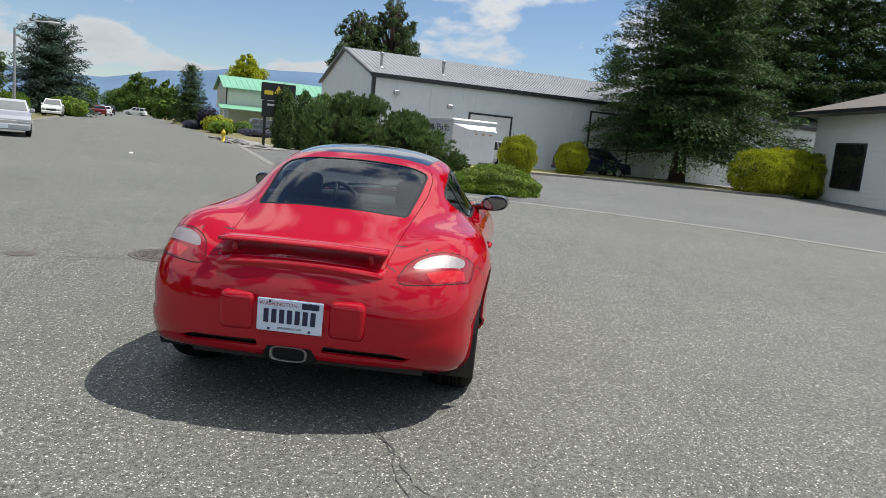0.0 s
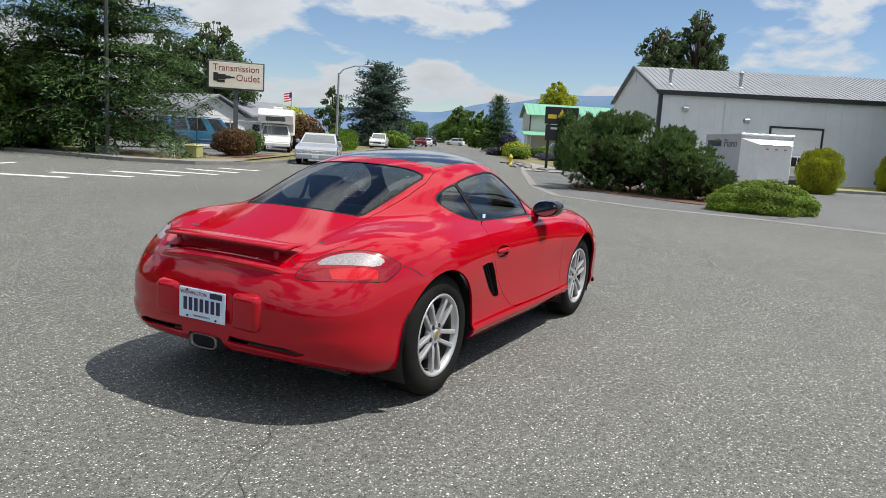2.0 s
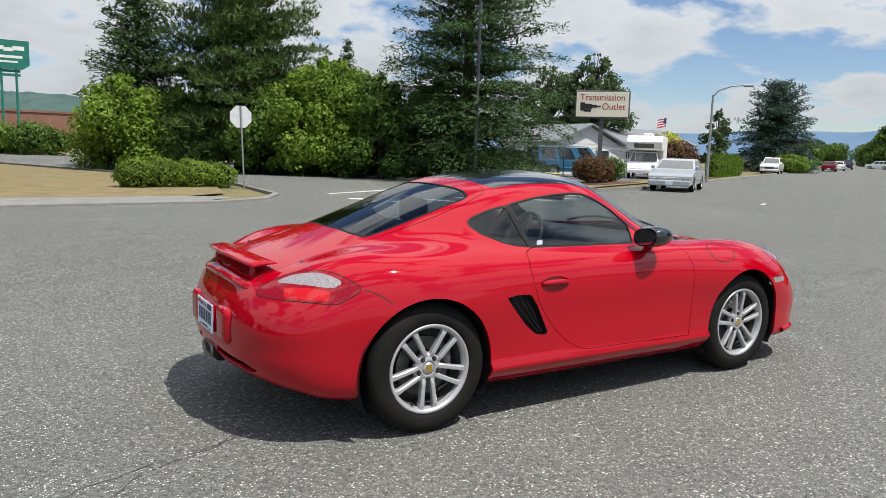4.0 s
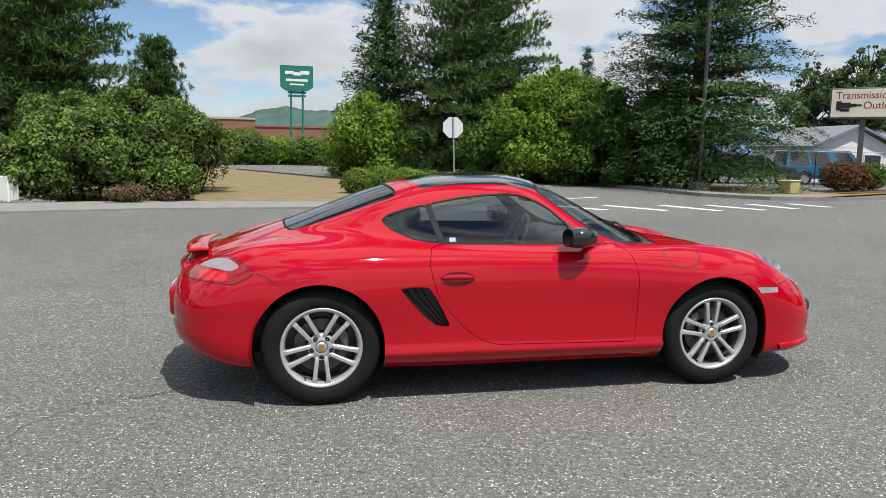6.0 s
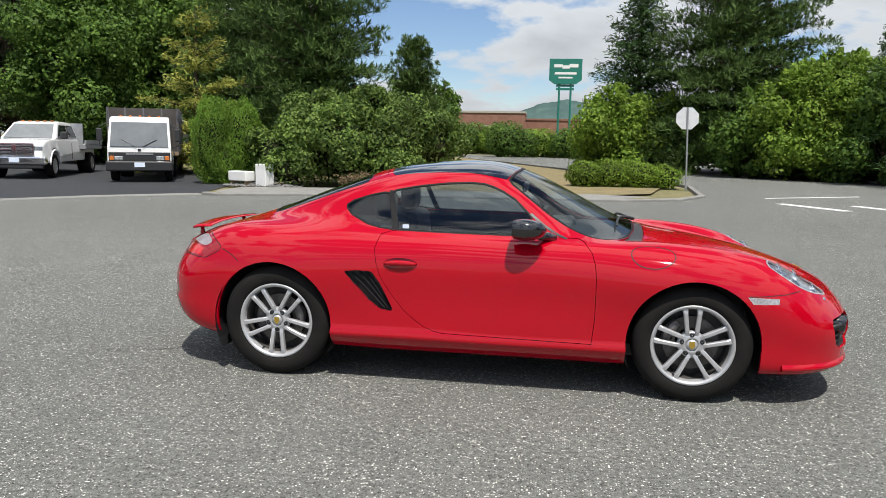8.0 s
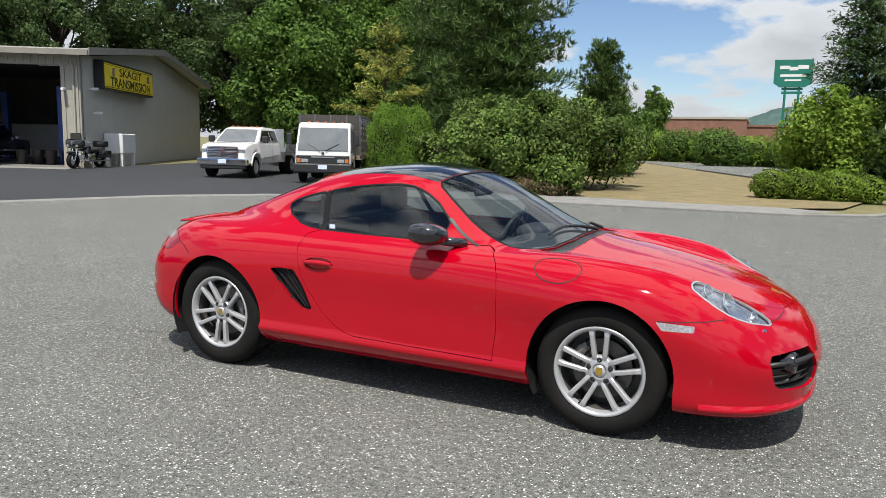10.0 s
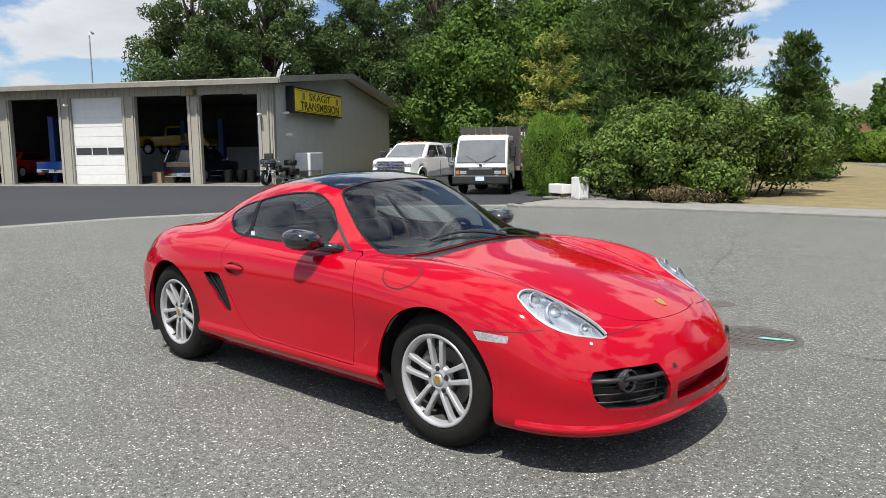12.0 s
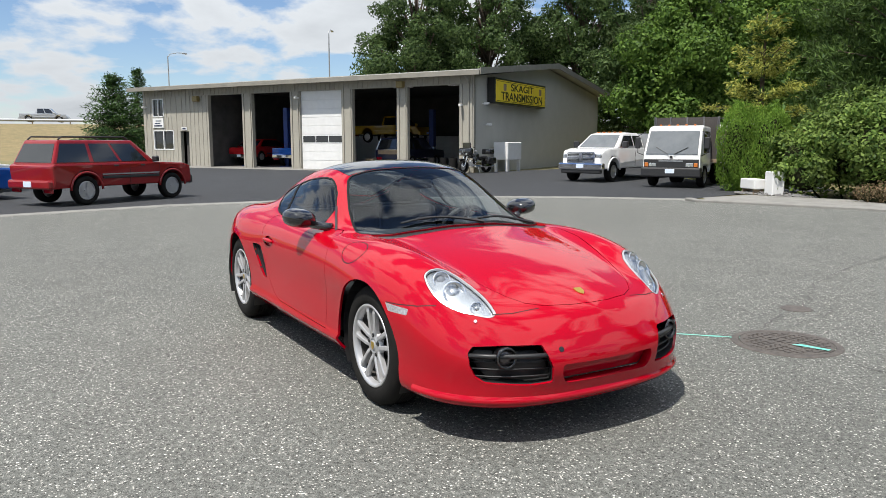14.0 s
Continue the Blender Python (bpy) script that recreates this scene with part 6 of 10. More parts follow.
class Cut:
    """An outline seen along an axis. pts: places on the skin, or (a, b) pairs in side (x, z), top (x, y) or end (y, z) view."""

    def __init__(self, pts, axis, flip=False, smooth=0.0):
        ax = Vector(axis).normalized()
        if flip:
            ax.y = -ax.y
        p3 = []
        for p in pts:
            if len(p) == 2:
                p = (p[0], 0, p[1]) if abs(axis[1]) > 0.9 else (p[0], p[1], 0) if abs(axis[2]) > 0.9 else (0, p[0], p[1])
            p3.append(Vector((p[0], -p[1] if flip else p[1], p[2])))
        self.ax = ax
        self.e1 = ax.cross(Vector((0, 0, 1)) if abs(ax.z) < 0.9 else Vector((0, 1, 0))).normalized()
        self.e2 = ax.cross(self.e1).normalized()
        self.poly = [self.flat(p) for p in p3]
        if smooth:
            self.poly = rounded(self.poly, smooth)
        self.guard = lambda c: True

    def flat(self, p):
        return (p.dot(self.e1), p.dot(self.e2))

    def take(self, bm, gap=0.0, facing=0.05, guard=None):
        """Cuts the outline (grown by gap) out of bm and returns the piece."""
        poly = offset2d(self.poly, -gap) if gap else self.poly
        lo = [min(p[i] for p in poly) - 0.002 for i in (0, 1)]
        hi = [max(p[i] for p in poly) + 0.002 for i in (0, 1)]

        def good(f):
            c = f.calc_center_median()
            return f.normal.dot(self.ax) > facing and (guard is None or guard(c))

        pool = []
        for f in bm.faces:
            if not good(f):
                continue
            q = [self.flat(v.co) for v in f.verts]
            if max(a for a, _ in q) > lo[0] and min(a for a, _ in q) < hi[0] and max(b for _, b in q) > lo[1] and min(b for _, b in q) < hi[1]:
                pool.append(f)
        for (a0, b0), (a1, b1) in zip(poly, poly[1:] + poly[:1]):
            el = (min(a0, a1) - 0.003, min(b0, b1) - 0.003)
            eh = (max(a0, a1) + 0.003, max(b0, b1) + 0.003)
            near = []
            for f in pool:
                if not f.is_valid:
                    continue
                q = [self.flat(v.co) for v in f.verts]
                if max(a for a, _ in q) > el[0] and min(a for a, _ in q) < eh[0] and max(b for _, b in q) > el[1] and min(b for _, b in q) < eh[1]:
                    near.append(f)
            if not near:
                continue
            geom = list({v for f in near for v in f.verts}) + list({e for f in near for e in f.edges}) + near
            d = self.e1 * (a1 - a0) + self.e2 * (b1 - b0)
            if d.length < 1e-7:
                continue
            r = bmesh.ops.bisect_plane(bm, geom=geom, dist=1e-5, plane_co=self.e1 * a0 + self.e2 * b0, plane_no=d.cross(self.ax))
            pool = list(set(f for f in pool if f.is_valid) | {g for g in r["geom"] if isinstance(g, bmesh.types.BMFace)})
        bm.normal_update()
        got = [f for f in bm.faces if good(f) and inside(self.flat(f.calc_center_median()), poly)]
        return split_off(bm, got)


def split_off(bm, faces):
    out = bmesh.new()
    vm = {}
    for f in faces:
        vs = []
        for v in f.verts:
            if v not in vm:
                vm[v] = out.verts.new(v.co)
            vs.append(vm[v])
        out.faces.new(vs)
    bmesh.ops.delete(bm, geom=faces, context="FACES")
    out.normal_update()
    return out


def panel(name, bm, paint, parent, depth=0.012, lining=None, label="", sink=0.0):
    """A sheet of the skin with a thickness, turned edges and the skin's own smooth shading."""
    bmesh.ops.triangulate(bm, faces=[f for f in bm.faces if len(f.verts) > 4])
    bm.verts.index_update()
    co, nn = [], []
    for v in bm.verts:
        c, n = skin_at(v.co)
        co.append(c - n * sink)
        nn.append(n)
    k = len(co)
    faces = [tuple(v.index for v in f.verts) for f in bm.faces]
    edges = [e for e in bm.edges if len(e.link_faces) == 1]
    verts = [tuple(c) for c in co] + [tuple(c - n * depth) for c, n in zip(co, nn)]
    fa = list(faces)
    kinds = [0] * len(faces)
    if depth > 0:
        fa += [tuple(i + k for i in reversed(f)) for f in faces]
        kinds += [1] * len(faces)
        for e in edges:
            lp = e.link_loops[0]
            a, b = lp.vert.index, lp.link_loop_next.vert.index
            fa.append((b, a, a + k, b + k))
            kinds.append(2)
    else:
        verts = verts[:k]
    bm.free()
    me = bpy.data.meshes.new(name)
    me.from_pydata(verts, [], fa)
    me.materials.append(paint)
    me.materials.append(lining or M["lining"])
    me.polygons.foreach_set("material_index", [1 if q == 1 else 0 for q in kinds])
    me.polygons.foreach_set("use_smooth", [True] * len(fa))
    me.update()
    normals = []
    for p, q in zip(me.polygons, kinds):
        for vi in p.vertices:
            normals.append(tuple(nn[vi]) if q == 0 else tuple(-nn[vi - k]) if q == 1 else tuple(p.normal))
    me.normals_split_custom_set(normals)
    ob = new(name, me)
    ob.parent = parent
    return tagged(ob, label)


def seam(name, pts, w, material, parent, lift=0.0006, n=10):
    """A narrow dark joint that follows the skin through pts."""
    bm = bmesh.new()
    line = []
    for a, b in zip(pts, pts[1:]):
        a, b = Vector(a), Vector(b)
        m = max(1, int((b - a).length / 0.02))
        line += [a.lerp(b, i / m) for i in range(m)]
    line.append(Vector(pts[-1]))
    on = [skin_at(p) for p in line]
    prev = None
    for i, (c, nr) in enumerate(on):
        d = on[min(i + 1, len(on) - 1)][0] - on[max(i - 1, 0)][0]
        s = nr.cross(d).normalized() * w / 2
        cur = [bm.verts.new(c + nr * lift - s), bm.verts.new(c + nr * lift + s)]
        if prev:
            bm.faces.new((prev[0], cur[0], cur[1], prev[1]))
        prev = cur
    return part(name, bm, material, parent)


RED = mat("deep_red_car_paint", (0.365, 0.0006, 0.0095), 0.4, base2=(0.352, 0.0006, 0.0092), scale=2.0, coat=1.0, spec=0.0)
RED.node_tree.nodes["Principled BSDF"].inputs["Coat IOR"].default_value = 1.48
RED.node_tree.nodes["Principled BSDF"].inputs["Coat Roughness"].default_value = 0.032
# uncoated, slightly darker copy of the body red, for the blade's shadow
M["matt_red"] = mat("dull_red_blade_shade", (0.34, 0.001, 0.008), 0.5, base2=(0.32, 0.001, 0.007), scale=6, spec=0.3)
M["lining"] = mat("charcoal_cabin_lining", (0.022, 0.022, 0.024), 0.8, base2=(0.03, 0.03, 0.032), scale=20)
M["gloss_black"] = mat("gloss_black_roof_panel", (0.006, 0.006, 0.007), 0.12, base2=(0.008, 0.008, 0.009), scale=3, coat=1.0)
M["seal"] = mat("dull_black_window_seal", (0.007, 0.007, 0.008), 0.6, base2=(0.011, 0.011, 0.012), scale=12, spec=0.15)
M["seam"] = mat("dark_panel_joint", (0.02, 0.004, 0.004), 0.7, base2=(0.03, 0.005, 0.005), scale=10)
M["glass_dark"] = glass_mat("tinted_car_glass", (0.60, 0.65, 0.67))
M["glass_rear"] = glass_mat("tinted_rear_glass", (0.40, 0.45, 0.48))
M["glass_screen"] = glass_mat("windscreen_glass", (0.66, 0.72, 0.72))
M["lamp_clear"] = glass_mat("clear_lamp_cover", (0.93, 0.94, 0.95))
M["lamp_red"] = mat("red_lamp_lens", (0.30, 0.003, 0.010), 0.25, base2=(0.19, 0.002, 0.007), scale=60, coat=1.0, spec=0.1)
M["lamp_white"] = mat("ribbed_clear_lamp_lens", (0.36, 0.36, 0.37), 0.3, base2=(0.16, 0.15, 0.16), scale=70, coat=1.0)
M["tail_clear"] = mat("ribbed_clear_tail_lens", (0.34, 0.32, 0.33), 0.45, base2=(0.16, 0.13, 0.14), scale=110, coat=0.35)
M["lamp_reflex"] = mat("bright_red_reflex_lens", (0.60, 0.012, 0.015), 0.25, base2=(0.40, 0.007, 0.010), scale=130, coat=1.0, spec=0.1)
M["reflector"] = mat("silver_lamp_reflector", (0.66, 0.68, 0.70), 0.20, 0.85, base2=(0.42, 0.44, 0.46), scale=9)
M["projector"] = mat("grey_projector_glass", (0.15, 0.16, 0.18), 0.06, base2=(0.20, 0.21, 0.23), scale=30, spec=0.8)
M["fog_glass"] = mat("smoked_fog_lamp_glass", (0.055, 0.040, 0.038), 0.08, base2=(0.085, 0.065, 0.062), scale=50, spec=0.8)
M["mirror_glass"] = mat("door_mirror_glass", (0.22, 0.22, 0.23), 0.03, 1.0, base2=(0.2, 0.2, 0.21), scale=3)
M["wheel"] = mat("silver_painted_alloy", (0.50, 0.50, 0.51), 0.32, 0.5, base2=(0.44, 0.44, 0.45), scale=10)
M["gold"] = mat("gold_crest", (0.62, 0.42, 0.08), 0.3, 0.8, base2=(0.55, 0.36, 0.07), scale=40)
M["wheel_iron"] = mat("grey_cast_caliper", (0.16, 0.15, 0.145), 0.6, 0.4, base2=(0.11, 0.10, 0.10), scale=20)
# inner barrel is much darker than the silver rim
M["barrel"] = mat("dark_grey_metal", (0.055, 0.052, 0.05), 0.6, 0.3, base2=(0.085, 0.08, 0.075), scale=9)
M["disc_dark"] = mat("grey_drilled_disc", (0.13, 0.125, 0.12), 0.45, 0.8, base2=(0.09, 0.086, 0.082), scale=60)
M["disc"] = mat("brushed_brake_disc", (0.26, 0.25, 0.24), 0.4, 0.9, base2=(0.20, 0.19, 0.18), scale=30)
M["seat"] = mat("black_leather", (0.020, 0.020, 0.021), 0.5, base2=(0.028, 0.028, 0.029), scale=9, bump=0.2, bump_scale=150)
M["dash"] = mat("grey_dashboard_plastic", (0.045, 0.045, 0.046), 0.65, base2=(0.055, 0.055, 0.056), scale=14, bump=0.15, bump_scale=200)
M["plate"] = mat("white_and_blue_plate", (0.72, 0.76, 0.84), 0.35, base2=(0.55, 0.65, 0.80), scale=6)
M["ink"] = mat("dark_blue_plate_ink", (0.015, 0.02, 0.06), 0.45, base2=(0.012, 0.016, 0.05), scale=20)


def build_car():
    car = thing("sports_car", "glossy red two-seat coupe with a black roof panel", "car")
    bm = SKIN.copy()
    bm.normal_update()
    right = lambda c: c.y < 0
    left = lambda c: c.y > 0
    sides = ((False, right), (True, left))
    side = (0, -1, 0)
    top = (0, 0, 1)

    def mirrored(pts):
        return pts + [(x, -y) for x, y in reversed(pts) if abs(y) > 1e-6]

    # wheel arches
    for flip, g in sides:
        for cx, r in ((1.205, 0.362), (-1.222, 0.366)):
            ring = [(cx + r * math.cos(a * math.tau / 56), 0.333 + r * math.sin(a * math.tau / 56)) for a in range(56)]
            Cut(ring, side, flip).take(bm, guard=lambda c: g(c) and abs(c.y) > 0.5, facing=-1).free()
        box_r = [(cx, z) for cx, z in ((0.845, 0.0), (1.565, 0.0), (1.565, 0.30), (0.845, 0.30))]
        Cut(box_r, side, flip).take(bm, guard=lambda c: g(c) and abs(c.y) > 0.5, facing=-1).free()
        box_r = [(cx, z) for cx, z in ((-1.586, 0.0), (-0.858, 0.0), (-0.858, 0.30), (-1.586, 0.30))]
        Cut(box_r, side, flip).take(bm, guard=lambda c: g(c) and abs(c.y) > 0.5, facing=-1).free()

    # screens and roof panel
    ws = mirrored([(0.192, 0), (0.184, 0.2), (0.160, 0.36), (0.135, 0.455), (0.160, 0.492), (0.25, 0.535), (0.40, 0.592), (0.55, 0.632), (0.66, 0.657), (0.72, 0.655), (0.80, 0.612), (0.86, 0.50), (0.905, 0.30), (0.92, 0)])
    piece = Cut(ws, top).take(bm, guard=lambda c: c.z > 0.8)
    inner = Cut(ws, top); inner.poly = offset2d(inner.poly, 0.014)
    pane = inner.take(piece)
    panel("windscreen_trim", piece, M["seal"], car, 0.006)
    panel("windscreen", pane, M["glass_screen"], car, 0.0, label="tinted windscreen", sink=0.003)
    cowl = mirrored([(0.922, 0), (0.907, 0.30), (0.862, 0.50), (0.802, 0.615), (0.84, 0.640), (0.925, 0.60), (0.962, 0.3), (0.972, 0)])
    panel("cowl", Cut(cowl, top).take(bm, guard=lambda c: c.z > 0.8), M["blackplastic"], car, 0.006, sink=0.012)
    rf = mirrored([(-0.635, 0), (-0.63, 0.2), (-0.605, 0.36), (-0.575, 0.425), (-0.2, 0.462), (0.05, 0.470), (0.125, 0.462), (0.155, 0.37), (0.180, 0.2), (0.188, 0)])
    c = Cut(rf, top)
    piece = c.take(bm, 0.002, guard=lambda c: c.z > 1.0)
    panel("roof_panel", c.take(piece), M["gloss_black"], car, 0.012, label="gloss black roof panel"); piece.free()
    rw = mirrored([(-0.755, 0), (-0.752, 0.2), (-0.735, 0.37), (-0.745, 0.435), (-0.79, 0.452), (-1.0, 0.445), (-1.34, 0.418), (-1.38, 0.40), (-1.408, 0.3), (-1.425, 0)])
    piece = Cut(rw, top).take(bm, guard=lambda c: c.z > 0.8)
    inner = Cut(rw, top); inner.poly = offset2d(inner.poly, 0.013)
    pane = inner.take(piece)
    panel("rear_screen_trim", piece, M["seal"], car, 0.006)
    panel("rear_screen", pane, M["glass_rear"], car, 0.0, label="tinted rear screen", sink=0.003)

    # side glass
    door_glass = [(-0.560, 1.112), (-0.537, 1.128), (-0.38, 1.158), (-0.226, 1.176), (-0.084, 1.184), (0.0, 1.178), (0.057, 1.162), (0.12, 1.135), (0.193, 1.092), (0.278, 1.016), (0.300, 0.985), (0.275, 0.886), (0.1, 0.887), (-0.15, 0.889), (-0.492, 0.895)]
    quarter = [(-0.575, 1.108), (-0.605, 1.113), (-0.70, 1.092), (-0.807, 1.056), (-0.846, 1.028), (-0.838, 1.005), (-0.792, 0.968), (-0.679, 0.921), (-0.60, 0.905), (-0.512, 0.896)]
    for flip, g in sides:
        for nm, poly in (("side_window", door_glass), ("quarter_window", quarter)):
            c = Cut(poly, side, flip)
            piece = c.take(bm, guard=lambda q: g(q) and q.z > 0.86)
            inner = Cut(poly, side, flip); inner.poly = offset2d(inner.poly, 0.009)
            pane = inner.take(piece)
            panel(nm + "_trim", piece, M["seal"], car, 0.006)
            panel(nm, pane, M["glass_dark"], car, 0.0, sink=0.003)

    for flip, g in sides:
        post = Cut([(-0.580, 1.120), (-0.552, 1.120), (-0.486, 0.898), (-0.518, 0.898)], side, flip)
        panel("window_post", post.take(bm, guard=lambda q: g(q) and q.z > 0.86), M["seal"], car, 0.008)

    # hood, hatch, doors
    hd = mirrored([(2.035, 0), (2.025, 0.12), (1.995, 0.26), (1.945, 0.345), (1.87, 0.40), (1.78, 0.44), (1.5, 0.522), (1.247, 0.585), (1.0, 0.618), (0.932, 0.603), (0.967, 0.3), (0.977, 0)])
    c = Cut(hd, top); piece = c.take(bm, 0.0032, guard=lambda q: q.z > 0.5)
    hood = panel("hood", c.take(piece), RED, car); piece.free()
    ht = mirrored([(-0.662, 0), (-0.655, 0.22), (-0.632, 0.40), (-0.66, 0.450), (-0.80, 0.482), (-1.0, 0.480), (-1.35, 0.444), (-1.6, 0.422), (-1.87, 0.402), (-1.90, 0.385), (-1.914, 0.2), (-1.917, 0)])
    c = Cut(ht, top); piece = c.take(bm, 0.0032, guard=lambda q: q.z > 0.74)
    panel("hatch", c.take(piece), RED, car); piece.free()
    door = [(-0.520, 0.893), (-0.577, 0.876), (-0.598, 0.80), (-0.584, 0.72), (-0.556, 0.635), (-0.50, 0.55), (-0.421, 0.452), (-0.36, 0.40), (-0.305, 0.363), (-0.25, 0.338), (-0.19, 0.325), (0.655, 0.314), (0.669, 0.46), (0.669, 0.68), (0.660, 0.76), (0.640, 0.82), (0.600, 0.868), (0.560, 0.884), (0.275, 0.886), (0.1, 0.887), (-0.15, 0.889), (-0.492, 0.895)]
    vent = [(-0.774, 0.664), (-0.70, 0.672), (-0.610, 0.668), (-0.560, 0.60), (-0.484, 0.452), (-0.495, 0.438), (-0.56, 0.446), (-0.63, 0.50), (-0.72, 0.60)]
    for flip, g in sides:
        c = Cut(door, side, flip); piece = c.take(bm, 0.0032, guard=g)
        dbm = c.take(piece); piece.free()
        cup = Cut([(-0.44 + 0.098 * math.cos(a * math.tau / 28), 0.716 + 0.036 * math.sin(a * math.tau / 28)) for a in range(28)], side, flip)
        cbm = cup.take(dbm)
        d = panel("door", dbm, RED, car)
        panel("handle_cup", cbm, RED, d, 0.012, sink=0.016)
        s = 1 if flip else -1
        hb = bmesh.new()
        pts = []
        for i in range(11):
            f = i / 10
            p, nr = skin_at((-0.535 + 0.19 * f, s * 0.86, 0.719 + 0.004 * math.sin(f * math.pi)))
            pts.append(p + nr * (0.004 + 0.010 * math.sin(f * math.pi)))
        pipe(hb, pts, [0.008, 0.013, 0.015, 0.016, 0.016, 0.016, 0.016, 0.016, 0.015, 0.012, 0.007], 10)
        part("handle", hb, RED, d, smooth=True)
        c = Cut(vent, side, flip, 0.015); piece = c.take(bm, guard=g)
        v = panel("side_vent", piece, M["black"], car, 0.01, label="black side air vent", sink=0.045)
        fb = bmesh.new()
        ring = []
        for a, b in c.poly:
            p = c.e1 * a + c.e2 * b
            p.y = s * 0.87
            q, nr = skin_at(p)
            ring.append((q, nr))
        outer = [fb.verts.new(q + nr * 0.001) for q, nr in ring]
        deep = [fb.verts.new(q - nr * 0.05) for q, nr in ring]
        for i in range(len(ring)):
            j = (i + 1) % len(ring)
            fb.faces.new((outer[i], outer[j], deep[j], deep[i]))
        part("vent_wall", fb, M["black"], v)
        for x0, z0, x1, z1 in ((-0.735, 0.655, -0.535, 0.452), (-0.69, 0.662, -0.512, 0.45), (-0.65, 0.662, -0.50, 0.452)):
            sb = bmesh.new()
            pipe(sb, [skin_at((x0 + (x1 - x0) * f, s * 0.87, z0 + (z1 - z0) * f))[0] - skin_at((x0 + (x1 - x0) * f, s * 0.87, z0 + (z1 - z0) * f))[1] * 0.022 for f in (0, 0.35, 0.7, 1)], 0.007, 6)
            part("vent_slat", sb, M["seal"], v)

        # lamps
        head = [(1.593, -0.705, 0.755), (1.585, -0.672, 0.778), (1.600, -0.635, 0.793), (1.635, -0.597, 0.792), (1.69, -0.567, 0.773), (1.763, -0.542, 0.739), (1.842, -0.523, 0.697), (1.909, -0.516, 0.656), (1.953, -0.518, 0.625), (1.958, -0.537, 0.609), (1.947, -0.562, 0.603), (1.906, -0.603, 0.605), (1.864, -0.644, 0.609), (1.811, -0.68, 0.623), (1.762, -0.703, 0.642), (1.705, -0.716, 0.673), (1.649, -0.717, 0.71)]
        c = Cut(head, (0.5, -0.45, 0.74), flip, 0.02)
        piece = c.take(bm, 0.002, guard=g)
        lamp_all = c.take(piece); piece.free()
        inner = Cut(head, (0.5, -0.45, 0.74), flip, 0.02); inner.poly = offset2d(inner.poly, 0.008)
        lens = inner.take(lamp_all)
        rim = panel("headlight", lamp_all, M["wheel"], car, 0.01, label="teardrop headlight in a silver rim")
        panel("lens", lens.copy(), M["lamp_clear"], rim, 0.0, sink=0.002)
        panel("reflector", lens, M["reflector"], rim, 0.0, sink=0.016)
        for (px, py, pz), r0 in (((1.660, -0.648, 0.752), 0.046), ((1.755, -0.632, 0.700), 0.060), ((1.872, -0.578, 0.643), 0.032)):
            q, nr = skin_at((px, s * abs(py), pz))
            mpose = Matrix.Translation(q - nr * 0.034) @ Vector((0.85, s * 0.25, 0.45)).to_track_quat("Z", "Y").to_matrix().to_4x4()
            lb = bmesh.new()
            lathe(lb, [(r0, 0.026), (r0 * 0.92, 0.030), (r0 * 0.8, 0.022), (r0 * 0.6, 0.006), (r0 * 0.5, 0.004)], mpose, 24)
            part("lamp_ring", lb, M["chrome"], rim, smooth=True)
            lb = bmesh.new()
            lathe(lb, [(r0 * 0.6, 0.008), (r0 * 0.45, 0.022), (r0 * 0.22, 0.029), (0.001, 0.031)], mpose, 20)
            part("bulb_lens", lb, M["projector"] if px < 1.7 else M["reflector"], rim, smooth=True)
        q, nr = skin_at((1.925, s * 0.615, 0.585))
        part("headlight_washer", tubem(q - nr * 0.004, q + nr * 0.006, 0.010, 0.008), M["chrome"], car)
        mk = Cut([(1.470, 0.622), (1.640, 0.614), (1.640, 0.584), (1.500, 0.584)], side, flip, 0.006)
        piece = mk.take(bm, guard=g)
        panel("side_marker", piece, M["lamp_white"], car, 0.006, label="clear side marker lamp")

        tail = [(-1.962, -0.455, 0.702), (-1.936, -0.468, 0.741), (-1.866, -0.505, 0.794), (-1.78, -0.571, 0.825), (-1.709, -0.641, 0.830), (-1.661, -0.699, 0.819), (-1.605, -0.763, 0.790), (-1.560, -0.81, 0.760), (-1.635, -0.802, 0.712), (-1.687, -0.783, 0.682), (-1.777, -0.696, 0.674), (-1.866, -0.601, 0.676), (-1.945, -0.500, 0.687)]
        axt = (-0.62, -0.6, 0.5)
        c = Cut(chaikin(tail), axt, flip)
        piece = c.take(bm, 0.002, guard=g)
        tl = c.take(piece); piece.free()
        clear = [(-1.884, -0.514, 0.761), (-1.839, -0.535, 0.792), (-1.787, -0.576, 0.810), (-1.714, -0.645, 0.817), (-1.665, -0.706, 0.800), (-1.632, -0.755, 0.779), (-1.683, -0.738, 0.745), (-1.756, -0.658, 0.750), (-1.832, -0.572, 0.756)]
        cl = Cut(chaikin(clear), axt, flip).take(tl)
        inner = Cut([(-1.86, -0.575, 0.742), (-1.756, -0.668, 0.738), (-1.690, -0.742, 0.735), (-1.706, -0.755, 0.692), (-1.777, -0.692, 0.685), (-1.86, -0.600, 0.690)], axt, flip, 0.012).take(tl)
        lamp = panel("tail_light", tl, M["lamp_red"], car, 0.01, label="red and clear wraparound tail light")
        panel("clear_lens", cl, M["tail_clear"], lamp, 0.01)
        panel("reflex_lens", inner, M["lamp_reflex"], lamp, 0.01)
        ring = []
        ol = offset2d(c.poly, -0.001)
        seam_pts = []
        for a, b in ol + ol[:1]:
            base = c.e1 * a + c.e2 * b
            hit = SKIN_TREE.ray_cast(base + c.ax * 4, -c.ax)
